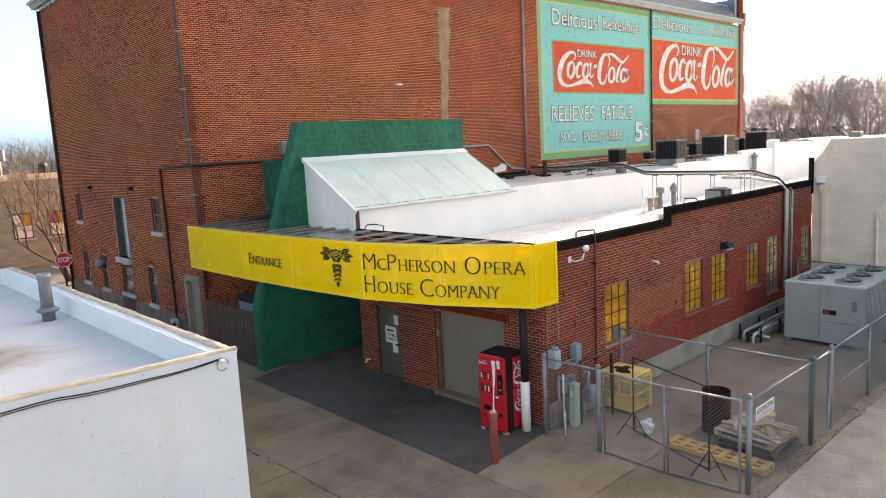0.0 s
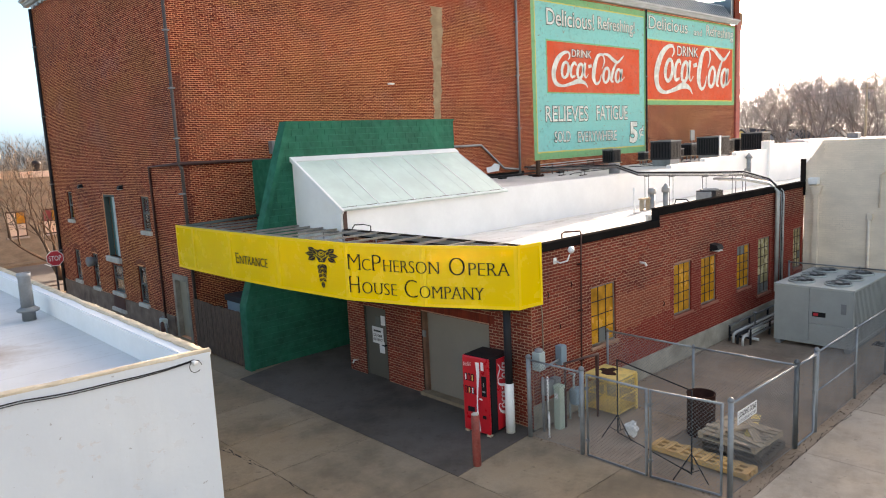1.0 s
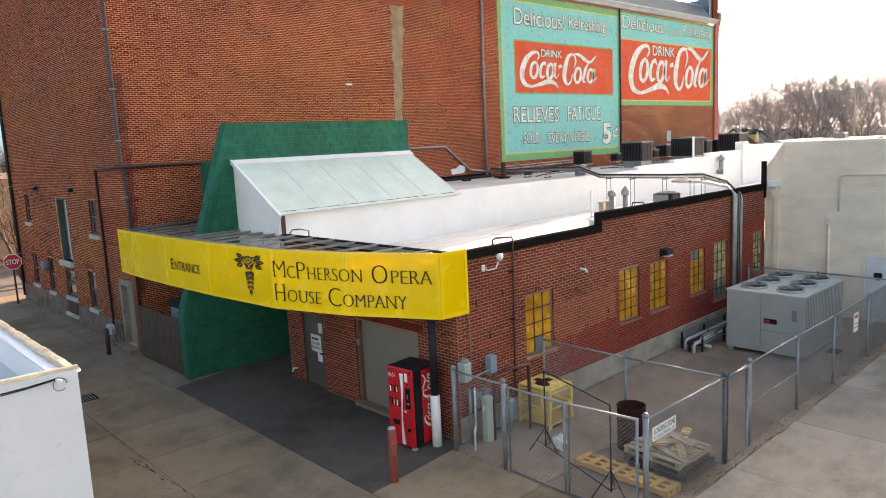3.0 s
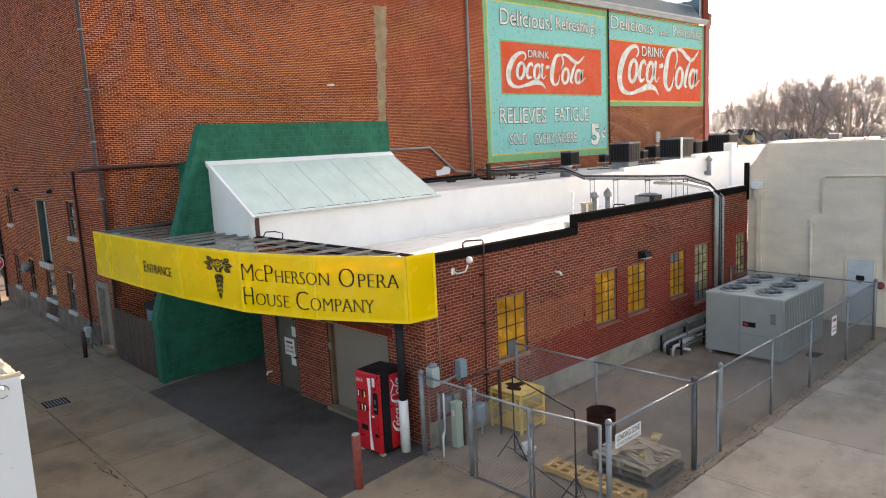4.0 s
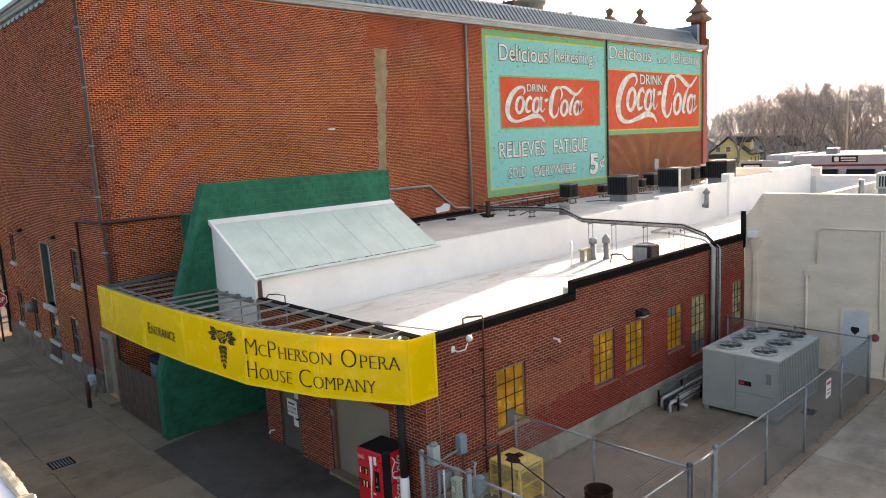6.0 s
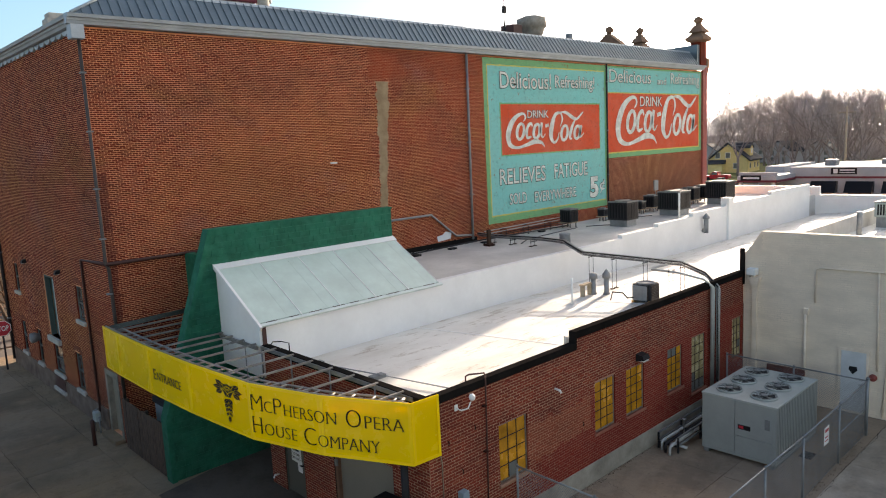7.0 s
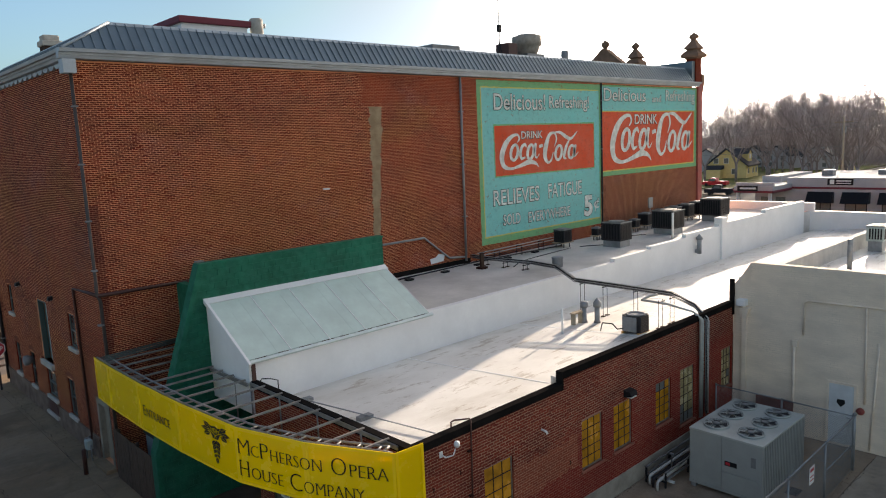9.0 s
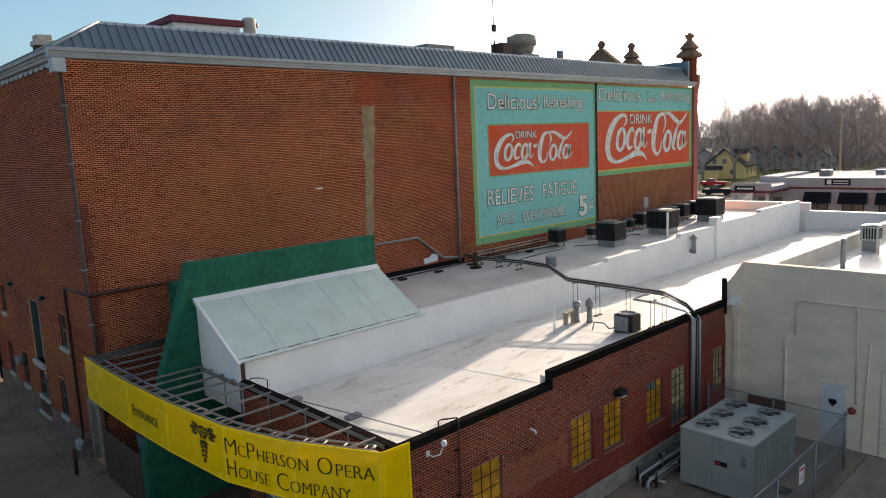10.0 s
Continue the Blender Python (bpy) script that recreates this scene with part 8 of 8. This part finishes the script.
for y0 in (24.4, 28.0, 20.8):
    wd = part("window", boxes((XS - 0.02, XS + 0.0, y0 - 2.2, y0, 0.5, 2.7)), M_machblack, SH)
    part("pane", boxes((XS - 0.04, XS - 0.02, y0 - 2.1, y0 - 1.15, 0.6, 2.2)), M_greypane, wd)
    part("pane", boxes((XS - 0.04, XS - 0.02, y0 - 1.05, y0 - 0.1, 0.6, 2.2)), M_greypane, wd)
    part("awning", prism(bmesh.new(), [(XS - 1.1, 2.1), (XS, 2.1), (XS, 3.3), (XS - 0.3, 3.3)], "y", y0 - 2.5, y0 + 0.2), M_machblack, SH)
for y0 in (30.7, 32.4):
    part("window", boxes((XS - 0.02, XS + 0.019, y0, y0 + 1.1, 0.6, 2.6)), M_greypane, SH)
sg = part("sign_board", boxes((XS - 0.12, XS - 0.062, 23.6, 26.2, 4.05, 4.75)), M_machblack, SH)
part("sign_bars", boxes((XS - 0.14, XS - 0.12, 23.8, 25.3, 4.45, 4.58), (XS - 0.14, XS - 0.12, 23.8, 25.3, 4.2, 4.3), (XS - 0.14, XS - 0.12, 25.5, 25.95, 4.15, 4.65)), M_white, sg)
sg = part("sign_board", boxes((XS - 5.6, XS - 5.565, 31.6, 33.9, 3.7, 4.3)), M_machblack, SH)
part("sign_bars", boxes((XS - 5.62, XS - 5.6, 31.8, 33.6, 3.9, 4.1)), M_white, sg)
part("roof_unit", soft_box(0.05, (XS + 4, XS + 5.2, 27.0, 28.2, 4.85, 5.5)), M_galvdull, SH)
part("roof_unit", soft_box(0.05, (XS + 6, XS + 6.8, 22.0, 22.9, 4.85, 5.4)), M_galvdull, SH)
HS = thing("yellow_house", "pale yellow gabled house with dark shingle roof and dormer", "house", at=(158, 70, 0))
HS.rotation_euler = (0, 0, radians(8))
HS.scale = (0.85, 0.85, 0.85)
part("wall", prism(bmesh.new(), [(-5, -0.14), (5, -0.14), (5, 3.4), (0, 7.4), (-5, 3.4)], "x", 0, 11), M_housewall, HS)
part("roof", prism(bmesh.new(), [(-5.7, 2.9), (0, 7.5), (5.7, 2.9), (5.7, 3.25), (0, 7.95), (-5.7, 3.25)], "x", -0.6, 11.6), M_shingle, HS)
dm = part("dormer", prism(bmesh.new(), [(3.2, 4.2), (6.2, 4.2), (6.2, 6.3), (4.7, 7.2), (3.2, 6.3)], "y", -4.6, -1.0), M_housewall, HS)
part("dormer_roof", prism(bmesh.new(), [(2.8, 6.15), (4.7, 7.35), (6.6, 6.15), (6.6, 6.4), (4.7, 7.65), (2.8, 6.4)], "y", -4.8, -0.8), M_shingle, dm)
part("porch", prism(bmesh.new(), [(-2.8, 2.6), (0.02, 3.4), (0.02, 2.4), (-2.8, 2.35)], "y", 0.5, 5.0), M_shingle, HS)
part("porch_wall", boxes((-2.6, -0.02, 0.7, 4.8, -0.14, 2.35)), M_housewall, HS)
for y, z in ((-2.6, 1.0), (2.0, 3.8), (-0.6, 3.8)):
    wd = part("window", boxes((-0.06, -0.0, y, y + 1.3, z, z + 1.5)), M_white, HS)
    part("pane", boxes((-0.08, -0.06, y + 0.1, y + 1.2, z + 0.1, z + 1.4)), M_greypane, wd)
for x in (1.5, 5.5, 8.5):
    wd = part("window", boxes((x, x + 1.2, -5.06, -5.0, 1.0, 2.5)), M_white, HS)
    part("pane", boxes((x + 0.1, x + 1.1, -5.08, -5.06, 1.1, 2.4)), M_greypane, wd)
wd = part("window", boxes((4.1, 5.3, -4.66, -4.6, 4.9, 6.1)), M_white, dm)
for k, (x, y, rz) in enumerate(((190, 62, 5), (196, 74, -10), (205, 84, 0), (185, 88, 12))):
    H2 = thing("white_house", "white frame house half hidden by bare trees", "house", "far houses", at=(x, y, 0))
    H2.rotation_euler = (0, 0, radians(rz))
    H2.scale = (0.72, 0.72, 0.72)
    part("wall", prism(bmesh.new(), [(-4.5, -0.14), (4.5, -0.14), (4.5, 4.8), (0, 8.0), (-4.5, 4.8)], "x", 0, 9), M_shop, H2)
    part("roof", prism(bmesh.new(), [(-5, 4.4), (0, 8.05), (5, 4.4), (5, 4.7), (0, 8.4), (-5, 4.7)], "x", -0.4, 9.4), M_shingle, H2)
    for yy in (-3, 1.6):
        for zz in (0.9, 3.2):
            wd = part("window", boxes((-0.05, 0, yy, yy + 1.2, zz, zz + 1.4)), M_greypane, H2)


def car(name, label, at, rz, paint, truck=False):
    c = thing(name, label, "car", "parked vehicles", at=at)
    c.rotation_euler = (0, 0, radians(rz))
    low = [(-2.3, 0.35), (2.3, 0.35), (2.35, 0.75), (2.2, 1.0), (-2.25, 1.05), (-2.35, 0.7)]
    b = part("body", prism(bmesh.new(), low, "y", -0.9, 0.9), paint, c)
    cab = [(-0.4, 1.02), (1.2, 1.0), (0.7, 1.65), (-0.3, 1.68)] if truck else [(-2.1, 1.03), (1.3, 1.0), (0.6, 1.6), (-1.7, 1.62)]
    part("cabin", prism(bmesh.new(), cab, "y", -0.78, 0.78), paint, c)
    gl = [(cab[0][0] + 0.15, 1.08), (cab[1][0] - 0.2, 1.07), (cab[2][0] - 0.05, 1.55), (cab[3][0] + 0.1, 1.57)]
    part("side_glass", prism(bmesh.new(), gl, "y", -0.79, 0.79), M_greypane, c)
    for x in (-1.45, 1.45):
        for y in (-0.82, 0.82):
            bm = lathe(bmesh.new(), [(0.33, -0.1), (0.33, 0.1)], n=16)
            bmesh.ops.rotate(bm, verts=bm.verts[:], cent=(0, 0, 0), matrix=Matrix.Rotation(radians(90), 3, "X"))
            bmesh.ops.translate(bm, verts=bm.verts[:], vec=(x, y, 0.33))
            wh = part("wheel", bm, M_tyre, c)
    for y in (-0.6, 0.6):
        part("headlight", boxes((2.3, 2.37, y - 0.18, y + 0.18, 0.68, 0.82)), M_galv, c)
        part("tail_light", boxes((-2.37, -2.3, y - 0.18, y + 0.18, 0.72, 0.9)), M_stop, c)
    return c


car("parked_truck", "red pickup truck parked by the yellow house", (136, 62.0, -0.1), 95, M_redpaint, True)
car("parked_car", "dark grey pickup parked on the street", (118.5, 52.9, -0.06), 100, M_spout, True)
car("parked_car", "black estate car in front of the shop", (79.5, 31.6, -0.06), 88, M_machblack)
for k in range(3):
    car("parked_car", "pale sedan parked near the lawn", (123.0, 24 + 7 * k, -0.06), 90, [M_galv, M_white, M_blue][k])

# ---------------- paving slabs ----------------
PV = tagged(new("pavement"), "pale concrete alley and yard paving with worn joints", "pavement", kind="structure")
rng = random.Random(2)
GX = (-8.0, -5.0, -2.5, 0.0, 2.2, 4.5, 6.85, 9.2, 11.55, 14.5, 17.5, 20.5, 23.5, 27.38)
GY = (-12.0, -7.0, -3.0, 0.8, 4.78, 7.09, 9.5, 12.2, 14.15, 16.2, 18.3, 20.4, 22.6, 25.1, 27.6, 30.1, 32.6, 35.1, 39.2)
for x0, x1 in zip(GX, GX[1:]):
    for y0, y1 in zip(GY, GY[1:]):
        if x0 > 11.0 and y0 > 9.0:
            continue
        yard = x0 > 11.0 and y0 > 4.0
        if yard and y1 > 9.0:
            y1 = 9.525
        ob = new("slab", mesh_of("slab", boxes((x0 + 0.006, x1 - 0.006, y0 + 0.006, y1 - 0.006, -0.14, 0.0)), M_yard if yard else M_pale if y1 < 5.0 and x0 > 9.0 else M_conc))
        ob.parent = PV
        ob.location = (0, 0, rng.uniform(-0.004, 0.0))
part("bedding", boxes((-30, 60, -40, 41.0, -0.138, -0.03)), M_asphalt, PV)

# dirt-filled breaks along worn joints
rng = random.Random(23)


def crack(a, b, width):
    a, b = Vector(a), Vector(b)
    n = int((b - a).length / 0.07)
    side = Vector((-(b - a).y, (b - a).x)).normalized()
    bm = bmesh.new()
    off, last = 0.0, None
    for k in range(n + 1):
        off = off * 0.86 + rng.uniform(-0.03, 0.03)
        w = width * max(0.04, rng.uniform(-0.25, 0.6))
        p = a.lerp(b, k / n) + side * off
        now = (bm.verts.new((p.x - side.x * w, p.y - side.y * w, 0.004)), bm.verts.new((p.x + side.x * w, p.y + side.y * w, 0.004)))
        if last:
            bm.faces.new((last[0], last[1], now[1], now[0]))
        last = now
    part("crack", bm, M_grime, PV)


M_grime = surface("joint_grime", (0.05, 0.042, 0.034), 0.95, var=0.4, grain=20, stain=4.0)
for a, b, w in (((6.62, 14.6), (6.75, 12.9), 0.05), ((6.72, 14.3), (6.9, 9.6), 0.024), ((5.2, 16.2), (9.0, 16.25), 0.012), ((6.85, 14.4), (6.88, 22.0), 0.012), ((4.7, 12.25), (9.2, 12.2), 0.01), ((9.44, 36.0), (9.28, 25.5), 0.024), ((12.0, 9.47), (21.4, 9.46), 0.016), ((11.7, 4.80), (27.0, 4.76), 0.02), ((9.2, 9.3), (9.25, 7.1), 0.009), ((6.9, 12.2), (9.1, 12.1), 0.008), ((6.6, 14.2), (9.1, 14.15), 0.008), ((10.0, 7.09), (14.4, 7.08), 0.01), ((14.5, 5.0), (14.52, 9.3), 0.012), ((17.4, 6.0), (18.2, 9.3), 0.008), ((7.3, 17.6), (8.6, 18.4), 0.01), ((6.85, 22.0), (6.9, 30.0), 0.014)):
    crack(a, b, w)
# dry leaves and grit blown against fences and walls
rng = random.Random(17)
vs_, fs_ = [], []
LINES = (((11.75, 4.95), (25.5, 4.97), 0.07, 420), ((11.65, 5.2), (11.6, 9.3), 0.06, 130), ((14.4, 5.1), (14.5, 9.3), 0.1, 110), ((12.0, 9.45), (20.5, 9.45), 0.06, 300), ((4.6, 9.6), (4.6, 22.0), 0.06, 220), ((9.85, 24.4), (9.85, 36.0), 0.12, 260), ((13.0, 5.0), (14.4, 6.6), 0.4, 140))
for (a, b), (c, d), wide, count in LINES:
    for k in range(count):
        t = rng.random()
        x, y = a + (c - a) * t + rng.gauss(0, wide), b + (d - b) * t + rng.gauss(0, wide)
        if x > XA and y > 9.5:
            continue
        L, w0, a0 = rng.uniform(0.007, 0.026), rng.uniform(0.3, 0.8), rng.uniform(0, 6.3)
        u, v = (math.cos(a0) * L, math.sin(a0) * L), (-math.sin(a0) * L * w0, math.cos(a0) * L * w0)
        i = len(vs_)
        z = 0.006
        vs_.extend([(x - u[0], y - u[1], z), (x + v[0], y + v[1], z + rng.uniform(0, 0.03)), (x + u[0], y + u[1], z + rng.uniform(0, 0.02)), (x - v[0], y - v[1], z + rng.uniform(0, 0.03))])
        fs_.append((i, i + 1, i + 2, i + 3))
me = bpy.data.meshes.new("leaf_litter")
me.from_pydata(vs_, [], fs_)
me.materials.append(surface("dry_leaf", (0.11, 0.07, 0.045), 0.95, var=0.6, grain=9, stain=3.0, tint=(0.3, 0.22, 0.15)))
tagged(new("leaf_litter", me), "dry leaves and grit blown along the fences and wall feet", "litter", kind="stuff")

# ---------------- brickwork ----------------
for job in BRICK_JOBS:
    bricks(*job)
